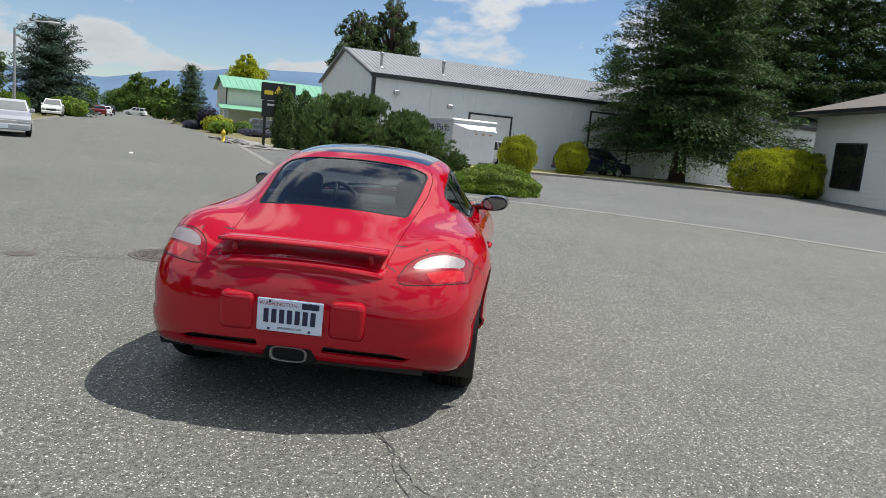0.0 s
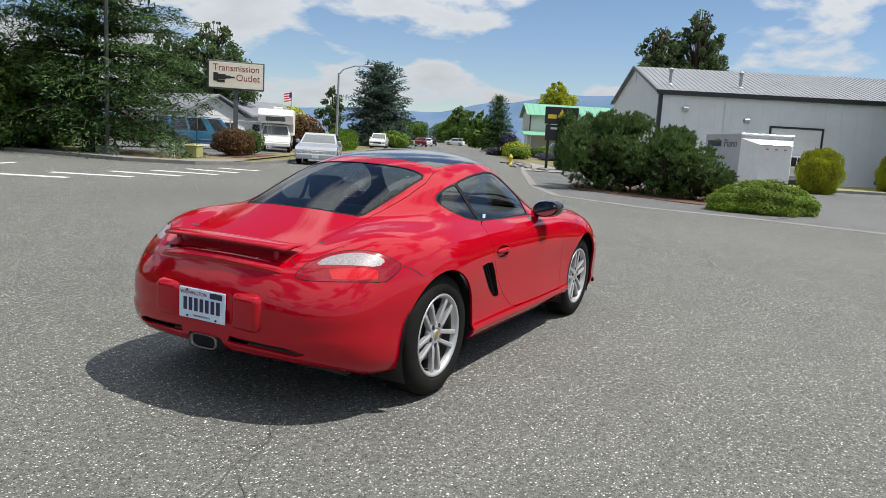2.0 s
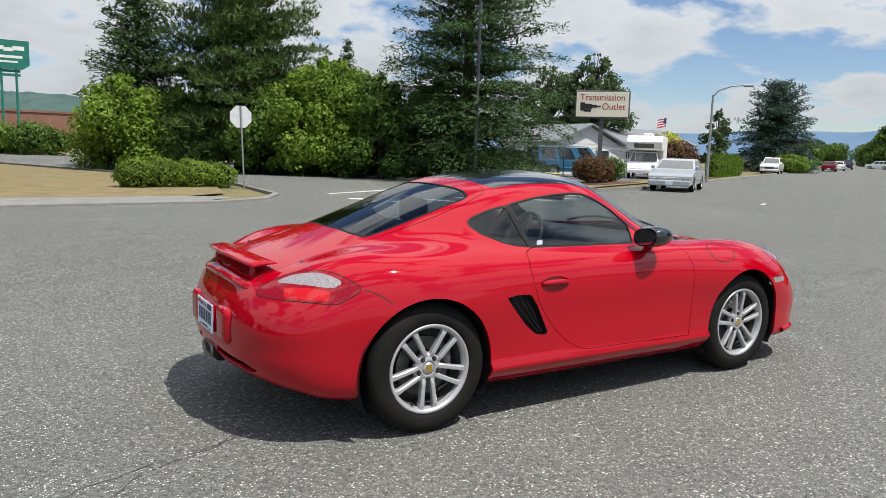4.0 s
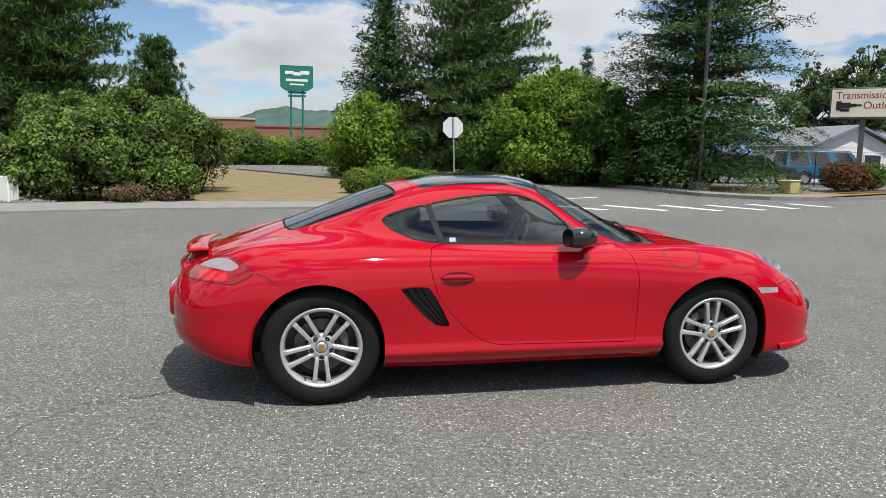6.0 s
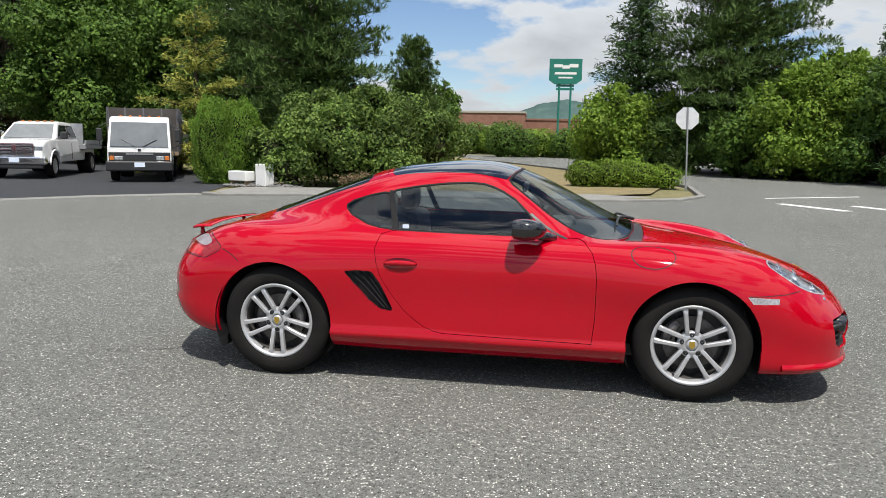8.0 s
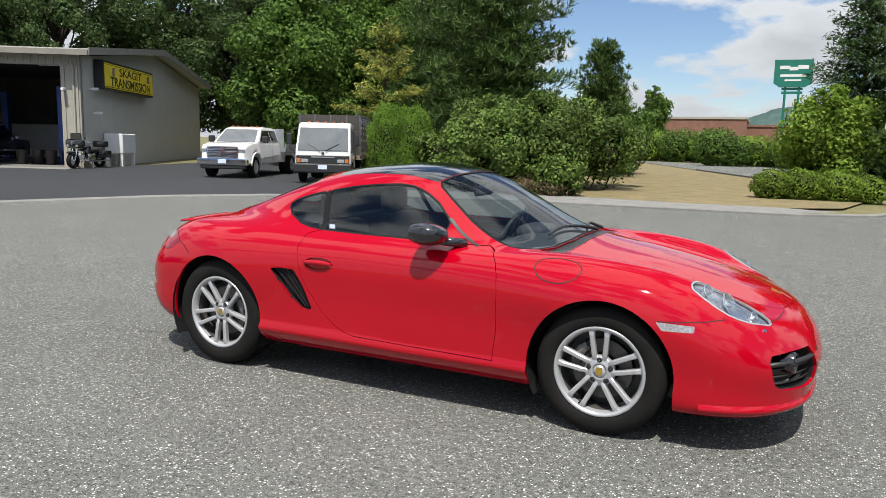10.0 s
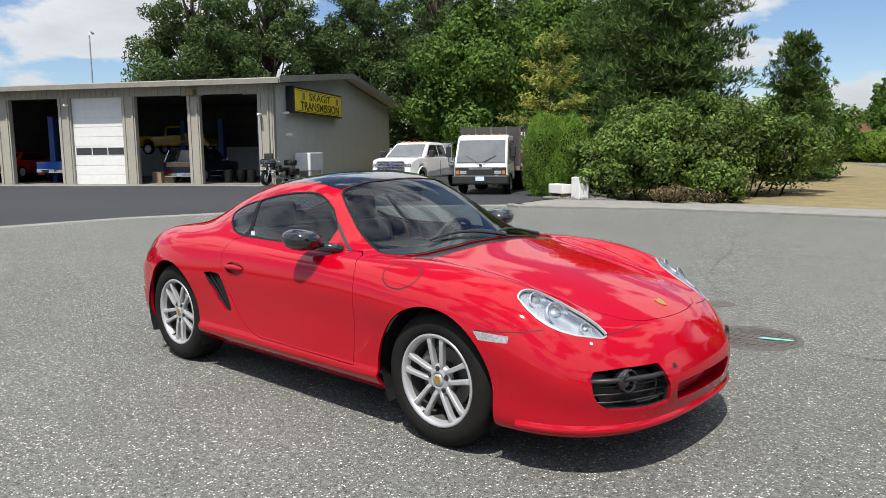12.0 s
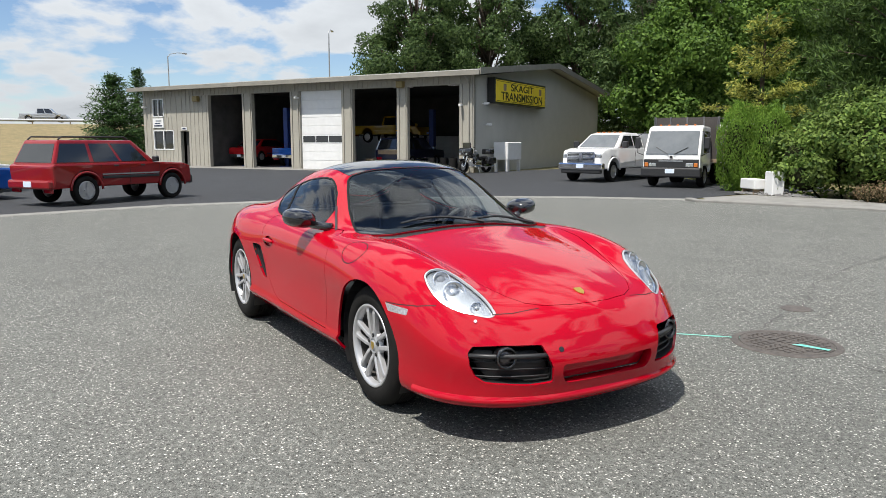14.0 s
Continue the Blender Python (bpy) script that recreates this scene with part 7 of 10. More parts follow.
            if hit[0] is not None:
                seam_pts.append(hit[0])
        seam("lamp_seal", seam_pts, 0.004, M["seal"], lamp)

        # corner intake in the front bumper
        intake = [(2.004, -0.70, 0.455), (2.013, -0.68, 0.483), (2.067, -0.552, 0.490), (2.138, -0.381, 0.488), (2.149, -0.356, 0.44), (2.158, -0.334, 0.387), (2.159, -0.332, 0.310), (2.117, -0.431, 0.303), (2.033, -0.632, 0.317), (2.016, -0.673, 0.345), (2.007, -0.693, 0.391)]
        c = Cut(intake, (1, -0.42, 0), flip, 0.012)
        piece = c.take(bm, guard=g)
        gr = panel("bumper_intake", piece, M["black"], car, 0.004, label="black slatted corner intake", sink=0.085)
        fb = bmesh.new()
        hits = []
        for a, b in c.poly:
            h = SKIN_TREE.ray_cast(c.e1 * a + c.e2 * b + c.ax * 4, -c.ax)
            if h[0] is not None:
                hits.append(h[0])
        o1 = [fb.verts.new(h) for h in hits]
        o2 = [fb.verts.new(h - c.ax * 0.09) for h in hits]
        for i in range(len(hits)):
            j = (i + 1) % len(hits)
            fb.faces.new((o1[i], o1[j], o2[j], o2[i]))
        part("intake_wall", fb, M["blackplastic"], gr)
        for z, rr in ((0.340, 0.004), (0.376, 0.004), (0.410, 0.004), (0.440, 0.012)):
            sb = bmesh.new()
            pts = []
            for f in (0.0, 0.25, 0.5, 0.75, 1.0):
                y = s * (0.688 - 0.345 * f)
                h = SKIN_TREE.ray_cast(Vector((3, y, z)), Vector((-1, 0, 0)))
                pts.append(h[0] - c.ax * (0.035 if z < 0.44 else 0.012))
            pipe(sb, pts, rr, 6)
            part("intake_slat", sb, M["blackplastic"], gr, smooth=True)
        h = SKIN_TREE.ray_cast(Vector((3, s * 0.545, 0.432)), Vector((-1, 0, 0)))[0]
        fpose = Matrix.Translation(h - c.ax * 0.042) @ Vector((1, s * 0.15, 0)).to_track_quat("Z", "Y").to_matrix().to_4x4()
        fb = bmesh.new()
        lathe(fb, [(0.050, -0.03), (0.052, 0.028), (0.048, 0.036), (0.041, 0.030), (0.037, 0.01)], fpose, 24)
        part("fog_lamp_ring", fb, M["gloss_black"], gr, smooth=True)
        fb = bmesh.new()
        lathe(fb, [(0.037, 0.012), (0.028, 0.020), (0.012, 0.025), (0.001, 0.026)], fpose, 24)
        part("fog_lamp", fb, M["fog_glass"], gr, smooth=True)

        # lower rear slot
        slot = [(0.56, 0.352), (0.47, 0.378), (0.16, 0.392), (0.15, 0.360), (0.40, 0.350), (0.52, 0.335)]
        slot = [(-y, z) for y, z in slot]
        c = Cut(slot, (-1, 0, 0), flip, 0.006)
        piece = c.take(bm, guard=lambda q: g(q) and q.x < -1.7)
        panel("bumper_slot", piece, M["black"], car, 0.004, sink=0.03)

        # mirror
        mb = bmesh.new()
        prof = []
        rings = []
        for i in range(13):
            f = i / 12
            x = 0.185 - 0.185 * f
            ca = math.sqrt(max(0.0, 1 - (1 - min(1, f / 0.68)) ** 2)) if f < 0.68 else 1.0 - 0.16 * ((f - 0.68) / 0.32) ** 2
            ca = max(ca, 0.02)
            ringv = []
            for k in range(22):
                a = k * math.tau / 22
                cy, cz = math.cos(a), math.sin(a)
                yy = 0.105 * (abs(cy) ** 0.8) * (1 if cy > 0 else -1) * ca
                zz = 0.062 * (abs(cz) ** 0.8) * (1 if cz > 0 else -1) * ca
                ringv.append(mb.verts.new((0.205 + x, s * (0.872 + yy), 0.944 + zz + 0.10 * yy)))
            rings.append(ringv)
        for a, b in zip(rings, rings[1:]):
            for k in range(22):
                q = (a[k], a[(k + 1) % 22], b[(k + 1) % 22], b[k])
                mb.faces.new(q if s > 0 else q[::-1])
        mb.faces.new(rings[0][::-1] if s > 0 else rings[0])
        mirror = part("mirror", mb, M["gloss_black"], car, "gloss black door mirror", smooth=True)
        gb = bmesh.new()
        gv = [gb.verts.new((0.2035, s * (0.872 + 0.084 * math.cos(k * math.tau / 22)), 0.944 + 0.048 * math.sin(k * math.tau / 22) + 0.0084 * math.cos(k * math.tau / 22))) for k in range(22)]
        gb.faces.new(gv)
        part("mirror_glass", gb, M["mirror_glass"], mirror)
        ab = bmesh.new()
        pipe(ab, [(0.42, s * 0.715, 0.885), (0.385, s * 0.755, 0.897), (0.33, s * 0.82, 0.908)], [0.034, 0.026, 0.024], 10)
        part("mirror_arm", ab, M["gloss_black"], mirror, smooth=True)
        # window line down the pillar and joints
        seam("pillar_trim", [(0.285, s * 0.62, 1.008), (0.36, s * 0.66, 0.955), (0.46, s * 0.70, 0.895), (0.50, s * 0.715, 0.878)], 0.018, M["blackplastic"], car, 0.002)
        seam("panel_joint", [(1.475, s * 0.86, 0.625), (1.558, s * 0.847, 0.628), (1.68, s * 0.79, 0.632), (1.765, s * 0.735, 0.645)], 0.005, M["seam"], car)
        seam("panel_joint", [(1.945, s * 0.535, 0.613), (1.985, s * 0.44, 0.625), (2.0, s * 0.30, 0.632)], 0.005, M["seam"], car)
        seam("panel_joint", [(-1.562, s * 0.82, 0.760), (-1.50, s * 0.84, 0.735), (-1.435, s * 0.86, 0.690)], 0.005, M["seam"], car)
        seam("panel_joint", [(-1.91, s * 0.385, 0.785), (-1.93, s * 0.44, 0.755), (-1.945, s * 0.47, 0.735)], 0.005, M["seam"], car)

    # fuel flap on one side
    fl = [(0.973 + 0.118 * math.cos(a * math.tau / 40), -0.795 - 0.045 * math.sin(a * math.tau / 40), 0.808 - 0.064 * math.sin(a * math.tau / 40)) for a in range(40)]
    fl = [tuple(skin_at(p)[0]) for p in fl]
    c = Cut(fl, (0, -0.72, 0.69))
    piece = c.take(bm, 0.0022, guard=right)
    flap = panel("fuel_flap", c.take(piece), RED, car); piece.free()
    seam("flap_joint", fl + fl[:1], 0.006, M["seam"], flap, 0.0008)

    # middle intake, tow eye, badge
    mid = [(-0.285, 0.392), (0.285, 0.392), (0.287, 0.345), (0.262, 0.298), (-0.262, 0.298), (-0.287, 0.345)]
    c = Cut(mid, (1, 0, 0), False, 0.02)
    piece = c.take(bm, guard=lambda q: q.x > 1.9)
    gr = panel("middle_intake", piece, RED, car, 0.004, sink=0.05)
    fb = bmesh.new()
    hits = [SKIN_TREE.ray_cast(c.e1 * a + c.e2 * b + c.ax * 4, -c.ax)[0] for a, b in c.poly]
    o1 = [fb.verts.new(h) for h in hits]
    o2 = [fb.verts.new(h - c.ax * 0.055) for h in hits]
    for i in range(len(hits)):
        j = (i + 1) % len(hits)
        fb.faces.new((o1[i], o1[j], o2[j], o2[i]))
    part("intake_wall", fb, RED, gr)
    h = SKIN_TREE.ray_cast(Vector((3, -0.285, 0.462)), Vector((-1, 0, 0)))
    part("tow_eye", tubem(h[0] - h[1] * 0.01, h[0] + h[1] * 0.0015, 0.013, 0.013, 20), M["black"], car)
    q, nr = skin_at((1.945, 0, 0.67))
    bp = Matrix.Translation(q) @ nr.to_track_quat("Z", "X").to_matrix().to_4x4()
    bb = bmesh.new()
    sh = [(0.026, 0.022), (0.026, -0.022), (0.0, -0.024), (-0.02, -0.015), (-0.032, 0.0), (-0.02, 0.015), (0.0, 0.024)]
    fwd = (bp.inverted().to_3x3() @ Vector((1, 0, 0))).normalized()
    an = math.atan2(fwd.y, fwd.x)
    prism(bb, [( -x * math.cos(an) - y * -math.sin(an), -x * math.sin(an) + y * math.cos(an)) for x, y in sh], 0.004, bp)
    part("hood_badge", bb, M["gold"], car, "small gold shield badge")

    # rear plate, pads, exhaust
    xb = -2.072
    pl = part("number_plate", boxm(xb - 0.022, xb - 0.016, -0.153, 0.153, 0.445, 0.598, 0.004), M["plate"], car, "white and blue number plate")
    part("plate_mount", boxm(xb - 0.016, xb + 0.05, -0.14, 0.14, 0.455, 0.59), RED, pl)
    for k in range(7):
        part("plate_bar", boxm(xb - 0.0235, xb - 0.022, 0.098 - k * 0.0365, 0.122 - k * 0.0365, 0.485, 0.550, 0.0006), M["ink"], pl)
    text_part("plate_word", "WASHINGTON", 0.026, Matrix(((0, 0, -1, xb - 0.0225), (-1, 0, 0, 0.055), (0, 1, 0, 0.573), (0, 0, 0, 1))), M["signred"], pl, extrude=0.0006)
    text_part("plate_word", "EVERGREEN STATE", 0.0135, Matrix(((0, 0, -1, xb - 0.0225), (-1, 0, 0, 0.0), (0, 1, 0, 0.462), (0, 0, 0, 1))), M["ink"], pl, extrude=0.0006)
    for y, z in ((0.095, 0.586), (-0.095, 0.586), (0.095, 0.457), (-0.095, 0.457)):
        part("plate_bolt", tubem((xb - 0.0255, y, z), (xb - 0.022, y, z), 0.006), M["ink"], pl)
    part("plate_sticker", boxm(xb - 0.0235, xb - 0.022, -0.135, -0.055, 0.561, 0.588), M["ink"], pl)
    for s in (-1, 1):
        pb = boxm(xb - 0.014, xb + 0.10, 0.168 if s > 0 else -0.345, 0.345 if s > 0 else -0.168, 0.425, 0.612, 0.038, 6)
        part("bumper_pad", pb, RED, car, smooth=True)
    part("exhaust_recess", boxm(-2.075, -1.88, -0.128, 0.128, 0.286, 0.400, 0.035, 4), M["seal"], car)
    eb = bmesh.new()
    ov = []
    for r, x in ((1.0, -1.92), (1.0, -2.082), (0.97, -2.088), (0.84, -2.080), (0.82, -1.97)):
        ov.append([eb.verts.new((x, 0.089 * r * math.copysign(abs(math.cos(a)) ** 0.55, math.cos(a)), 0.338 + 0.035 * r * math.copysign(abs(math.sin(a)) ** 0.55, math.sin(a)))) for a in [k * math.tau / 32 for k in range(32)]])
    for a, b in zip(ov, ov[1:]):
        for k in range(32):
            eb.faces.new((a[k], a[(k + 1) % 32], b[(k + 1) % 32], b[k]))
    part("exhaust_tip", eb, M["disc"], car, "oval steel exhaust tip", smooth=True)
    part("exhaust_bore", boxm(-1.99, -1.98, -0.08, 0.08, 0.307, 0.369), M["black"], car)

    # raised spoiler
    sb = bmesh.new()
    rows = []
    for i in range(17):
        f = i / 16 * 2 - 1
        y = 0.405 * f
        sw = 0.035 * f * f
        dz = -0.012 * f * f
        prof = [(-1.997 + sw, 0.832), (-1.998 + sw, 0.842), (-1.982 + sw, 0.850), (-1.922 + sw, 0.856), (-1.877 + sw, 0.852), (-1.872 + sw, 0.846), (-1.922 + sw, 0.843), (-1.972 + sw, 0.834)]
        rows.append([sb.verts.new((x, y, z + dz)) for x, z in prof])
    for a, b in zip(rows, rows[1:]):
        for k in range(8):
            sb.faces.new((a[k], b[k], b[(k + 1) % 8], a[(k + 1) % 8]))
    sb.faces.new(rows[0]); sb.faces.new(rows[-1][::-1])
    bmesh.ops.recalc_face_normals(sb, faces=sb.faces[:])
    sp = part("spoiler", sb, RED, car, "raised red rear spoiler blade", smooth=True)
    for y in (-0.325, 0.325):
        stb = bmesh.new()
        pipe(stb, [(-1.927, y, 0.74), (-1.937, y, 0.79), (-1.937, y, 0.842)], [0.022, 0.016, 0.020], 10)
        part("spoiler_strut", stb, RED, sp, smooth=True)
    seam("spoiler_joint", [(-1.917, -0.405, 0.79), (-1.934, -0.2, 0.785), (-1.938, 0, 0.783), (-1.934, 0.2, 0.785), (-1.917, 0.405, 0.79)], 0.006, M["seam"], car, 0.001)
    bed = bmesh.new()
    rows = []
    for i in range(25):
        y = 0.40 * (i / 24 * 2 - 1)
        row = []
        for x, z in ((-1.862, 0.82), (-1.897, 0.805), (-1.927, 0.79), (-1.957, 0.772)):
            p, nr = skin_at((x, y, z))
            row.append(bed.verts.new(p + nr * 0.004))
        rows.append(row)
    for a, b in zip(rows, rows[1:]):
        for k in range(3):
            bed.faces.new((a[k], b[k], b[k + 1], a[k + 1]))
    bmesh.ops.recalc_face_normals(bed, faces=bed.faces[:])
    part("spoiler_bed", bed, M["matt_red"], car, smooth=True)
    lp = bmesh.new()
    rows = []
    for i in range(25):
        f = i / 24 * 2 - 1
        y, e = 0.405 * f, 1 - f ** 8
        a0, n0 = skin_at((-1.947, y, 0.772))
        a1, n1 = skin_at((-2.002, y, 0.735 - 0.008 * e))
        a2, n2 = skin_at((-2.012, y, 0.722 - 0.008 * e))
        k = 0.020 * e + 0.001
        rows.append([lp.verts.new(v) for v in (a0 - n0 * 0.002, a0 + n0 * 0.003, a1 + n1 * k, a1 + n1 * k - Vector((0, 0, 0.008 * e)), a2 - n2 * 0.004)])
    for a, b in zip(rows, rows[1:]):
        for k in range(4):
            lp.faces.new((a[k], b[k], b[k + 1], a[k + 1]))
    bmesh.ops.recalc_face_normals(lp, faces=lp.faces[:])
    part("spoiler_tray", lp, RED, car, smooth=True)

    # front lip
    lb = bmesh.new()
    rows = []
    for i in range(41):
        f = i / 40 * 2 - 1
        a = f * 1.30
        h = SKIN_TREE.ray_cast(Vector((1.45 + 3 * math.cos(a), 3 * math.sin(a), 0.232)), Vector((-math.cos(a), -math.sin(a), 0)))
        if h[0] is None:
            continue
        p = h[0]
        o = Vector((math.cos(a), math.sin(a), 0))
        rows.append([lb.verts.new(p + o * d + Vector((0, 0, z))) for d, z in ((-0.01, 0.03), (0.012, 0.006), (0.016, -0.008), (0.008, -0.02), (-0.06, -0.024))])
    for a, b in zip(rows, rows[1:]):
        for k in range(4):
            lb.faces.new((a[k], b[k], b[k + 1], a[k + 1]))
    bmesh.ops.recalc_face_normals(lb, faces=lb.faces[:])
    part("front_lip", lb, RED, car, smooth=True)

    panel("body", bm, RED, car, 0.014)

    # wipers
    for y0, y1, x0, x1 in ((0.10, -0.42, 0.935, 0.80), (0.55, 0.02, 0.86, 0.905)):
        wb = bmesh.new()
        pts = []
        for i in range(9):
            f = i / 8
            p, nr = skin_at((x0 + (x1 - x0) * f - 0.045 * math.sin(f * math.pi), y0 + (y1 - y0) * f, 0.95))
            pts.append(p + nr * 0.016)
        pipe(wb, pts, [0.012, 0.011, 0.010, 0.009, 0.008, 0.008, 0.008, 0.007, 0.006], 6)
        part("wiper", wb, M["blackplastic"], car)

    # floor, wheel wells
    fb = boxm(-1.72, 1.85, -0.60, 0.60, 0.19, 0.26)
    part("underbody", fb, M["black"], car)
    for cx, w in ((1.205, 0.80), (-1.222, 0.83)):
        for s in (-1, 1):
            wb = bmesh.new()
            ra = []
            for y in (s * 0.45, s * (w + 0.02)):
                ra.append([wb.verts.new((cx + 0.375 * math.cos(a), y, 0.333 + 0.375 * math.sin(a))) for a in [math.pi * (-0.16 + 1.32 * k / 24) for k in range(25)]])
            for k in range(24):
                wb.faces.new((ra[0][k], ra[0][k + 1], ra[1][k + 1], ra[1][k]))
            cen = wb.verts.new((cx, s * 0.45, 0.333))
            for k in range(24):
                wb.faces.new((cen, ra[0][k + 1], ra[0][k]))
            part("wheel_well", wb, M["black"], car)

    # cabin
    part("dashboard", boxm(0.42, 0.98, -0.66, 0.66, 0.55, 0.865, 0.06, 4), M["dash"], car, smooth=True)
    part("instrument_hood", boxm(0.36, 0.56, 0.20, 0.52, 0.80, 0.905, 0.045, 4), M["dash"], car, smooth=True)
    part("console", boxm(-0.55, 0.5, -0.12, 0.12, 0.22, 0.52, 0.03, 2), M["dash"], car)
    part("rear_bulkhead", boxm(-0.80, -0.62, -0.66, 0.66, 0.22, 0.93, 0.03, 2), M["lining"], car)
    part("luggage_shelf", boxm(-1.75, -0.75, -0.60, 0.60, 0.60, 0.845, 0.03, 2), M["lining"], car)
    part("cabin_floor", boxm(-0.8, 0.6, -0.72, 0.72, 0.22, 0.26), M["lining"], car)
    for y in (-0.37, 0.37):
        seat = part("seat", boxm(-0.45, 0.10, y - 0.25, y + 0.25, 0.28, 0.46, 0.06, 4), M["seat"], car, "black leather bucket seat", smooth=True)
        bb = boxm(-0.62, -0.48, y - 0.25, y + 0.25, 0.36, 0.92, 0.055, 4)
        for v in bb.verts:
            v.co.x -= (v.co.z - 0.36) * 0.12
        part("seat_back", bb, M["seat"], seat, smooth=True)
        hb = boxm(-0.70, -0.59, y - 0.13, y + 0.13, 0.93, 1.10, 0.045, 4)
        part("head_rest", hb, M["seat"], seat, smooth=True)
    wb = bmesh.new()
    wp = Matrix.Translation((0.27, 0.36, 0.80)) @ Matrix.Rotation(radians(-66), 4, "Y")
    ringp = [wp @ Vector((0.185 * math.cos(k * math.tau / 36), 0.185 * math.sin(k * math.tau / 36), 0)) for k in range(37)]
    pipe(wb, ringp, 0.016, 8)
    for a in (0.0, 2.2, -2.2):
        pipe(wb, [wp @ Vector((0, 0, 0)), wp @ Vector((0.18 * math.cos(a), 0.18 * math.sin(a), 0))], 0.018, 6)
    part("steering_wheel", wb, M["seat"], car, smooth=True)
    part("rear_view_mirror", boxm(0.20, 0.235, -0.13, 0.13, 1.10, 1.165, 0.02, 3), M["blackplastic"], car)
    part("window_sticker", boxm(-0.462, -0.425, -0.712, -0.708, 0.908, 0.932), M["plate"], car)

    # wheels
    for cx, r, w, yo in ((1.2075, 0.328, 0.205, 0.832), (-1.2075, 0.334, 0.235, 0.852)):
        for s in (-1, 1):
            wheel(car, cx, s * yo, r, w, s)
    return car


def wheel(car, cx, y, r, w, s):
    """Tyre and alloy wheel with five pairs of spokes; s: the side it faces."""
    pose_w = Matrix.Translation((cx, y, r)) @ Matrix(((1, 0, 0, 0), (0, 0, s, 0), (0, 1, 0, 0), (0, 0, 0, 1)))
    tb = bmesh.new()
    prof = [(0.222, -0.018), (0.232, -0.006), (0.25, 0.0), (0.28, 0.002), (r - 0.028, -0.006), (r - 0.012, -0.018), (r - 0.003, -0.034), (r, -0.055)]
    for k in range(5):
        z = -0.055 - (w - 0.11) * (k + 1) / 6
        prof += [(r, z + 0.005), (r - 0.007, z + 0.004), (r - 0.007, z - 0.004), (r, z - 0.005)]
    prof += [(r, -w + 0.055), (r - 0.003, -w + 0.034), (r - 0.02, -w + 0.012), (0.28, -w), (0.222, -w + 0.02)]
    lathe(tb, prof, pose_w, 72)
    bmesh.ops.recalc_face_normals(tb, faces=tb.faces[:])
    wh = part("wheel", tb, M["rubber"], car, "black tyre on a silver five twin-spoke alloy wheel", smooth=True)
    rb = bmesh.new()
    lathe(rb, [(0.224, -0.020), (0.229, -0.010), (0.226, -0.004), (0.217, -0.005), (0.209, -0.012), (0.204, -0.024), (0.200, -0.040)], pose_w, 72)
    bmesh.ops.recalc_face_normals(rb, faces=rb.faces[:])
    rim = part("rim", rb, M["wheel"], wh, smooth=True)
    vb = bmesh.new()
    pipe(vb, [pose_w @ Vector((0.196 * math.cos(a), 0.196 * math.sin(a), q)) for a, q in ((-2.05, -0.040), (-2.05, -0.012))], 0.004, 6)
    part("valve", vb, M["seal"], rim)
    rb = bmesh.new()
    lathe(rb, [(0.200, -0.040), (0.197, -0.06), (0.192, -w + 0.05), (0.21, -w + 0.02)], pose_w, 72)
    part("barrel", rb, M["barrel"], wh, "dark grey inner barrel", smooth=True)
    hb = bmesh.new()
    lathe(hb, [(0.078, -0.055), (0.076, -0.034), (0.068, -0.028), (0.045, -0.026), (0.036, -0.022), (0.034, -0.030), (0.001, -0.030)], pose_w, 40)
    bmesh.ops.recalc_face_normals(hb, faces=hb.faces[:])
    part("hub", hb, M["wheel"], wh, smooth=True)
    for k in range(5):
        base = (math.pi / 2 + 0.04 if cx > 0 else -math.pi / 2) + k * math.tau / 5
        for d in (-1, 1):
            sb = bmesh.new()
            rows = []
            for i in range(7):
                f = i / 6
                rr = 0.052 + (0.207 - 0.052) * f
                off = d * (0.0235 + 0.017 * f)
                hw = 0.0115 + 0.0005 * f + 0.005 * max(0, f - 0.8) * 5
                zt = -0.027 + 0.012 * f + (0.006 if 0 < i < 6 else 0)
                c, sn = math.cos(base), math.sin(base)
                row = []
                for o, z in ((-hw, zt - 0.028), (-hw, zt - 0.004), (-hw * 0.6, zt), (hw * 0.6, zt), (hw, zt - 0.004), (hw, zt - 0.028)):
                    row.append(sb.verts.new(pose_w @ Vector((c * rr - sn * (off + o), sn * rr + c * (off + o), z))))
                rows.append(row)
            for a, b in zip(rows, rows[1:]):
                for q in range(6):
                    sb.faces.new((a[q], b[q], b[(q + 1) % 6], a[(q + 1) % 6]))
            bmesh.ops.recalc_face_normals(sb, faces=sb.faces[:])
            part("spoke", sb, M["wheel"], wh)
        a = base + math.pi / 5
        nb = bmesh.new()
        lp = pose_w @ Matrix.Translation((0.055 * math.cos(base), 0.055 * math.sin(base), -0.034))
        lathe(nb, [(0.015, -0.006), (0.015, 0.007), (0.011, 0.008), (0.010, 0.012), (0.004, 0.013)], lp, 10)
        part("wheel_bolt", nb, M["black"], wh)
    cb = bmesh.new()
    lathe(cb, [(0.032, -0.028), (0.030, -0.0215), (0.001, -0.0205)], pose_w, 24)
    bmesh.ops.recalc_face_normals(cb, faces=cb.faces[:])
    cap = part("hub_cap", cb, M["wheel"], wh, smooth=True)
    bb = bmesh.new()
    prism(bb, [(-0.015, 0.02), (0.015, 0.02), (0.016, -0.004), (0.009, -0.016), (0.0, -0.022), (-0.009, -0.016), (-0.016, -0.004)], 0.002, pose_w @ Matrix.Translation((0, 0, -0.0205)))
    part("crest", bb, M["gold"], cap)
    db = bmesh.new()
    lathe(db, [(0.075, -0.095), (0.085, -0.085), (0.152, -0.085), (0.152, -0.110), (0.08, -0.110)], pose_w, 48)
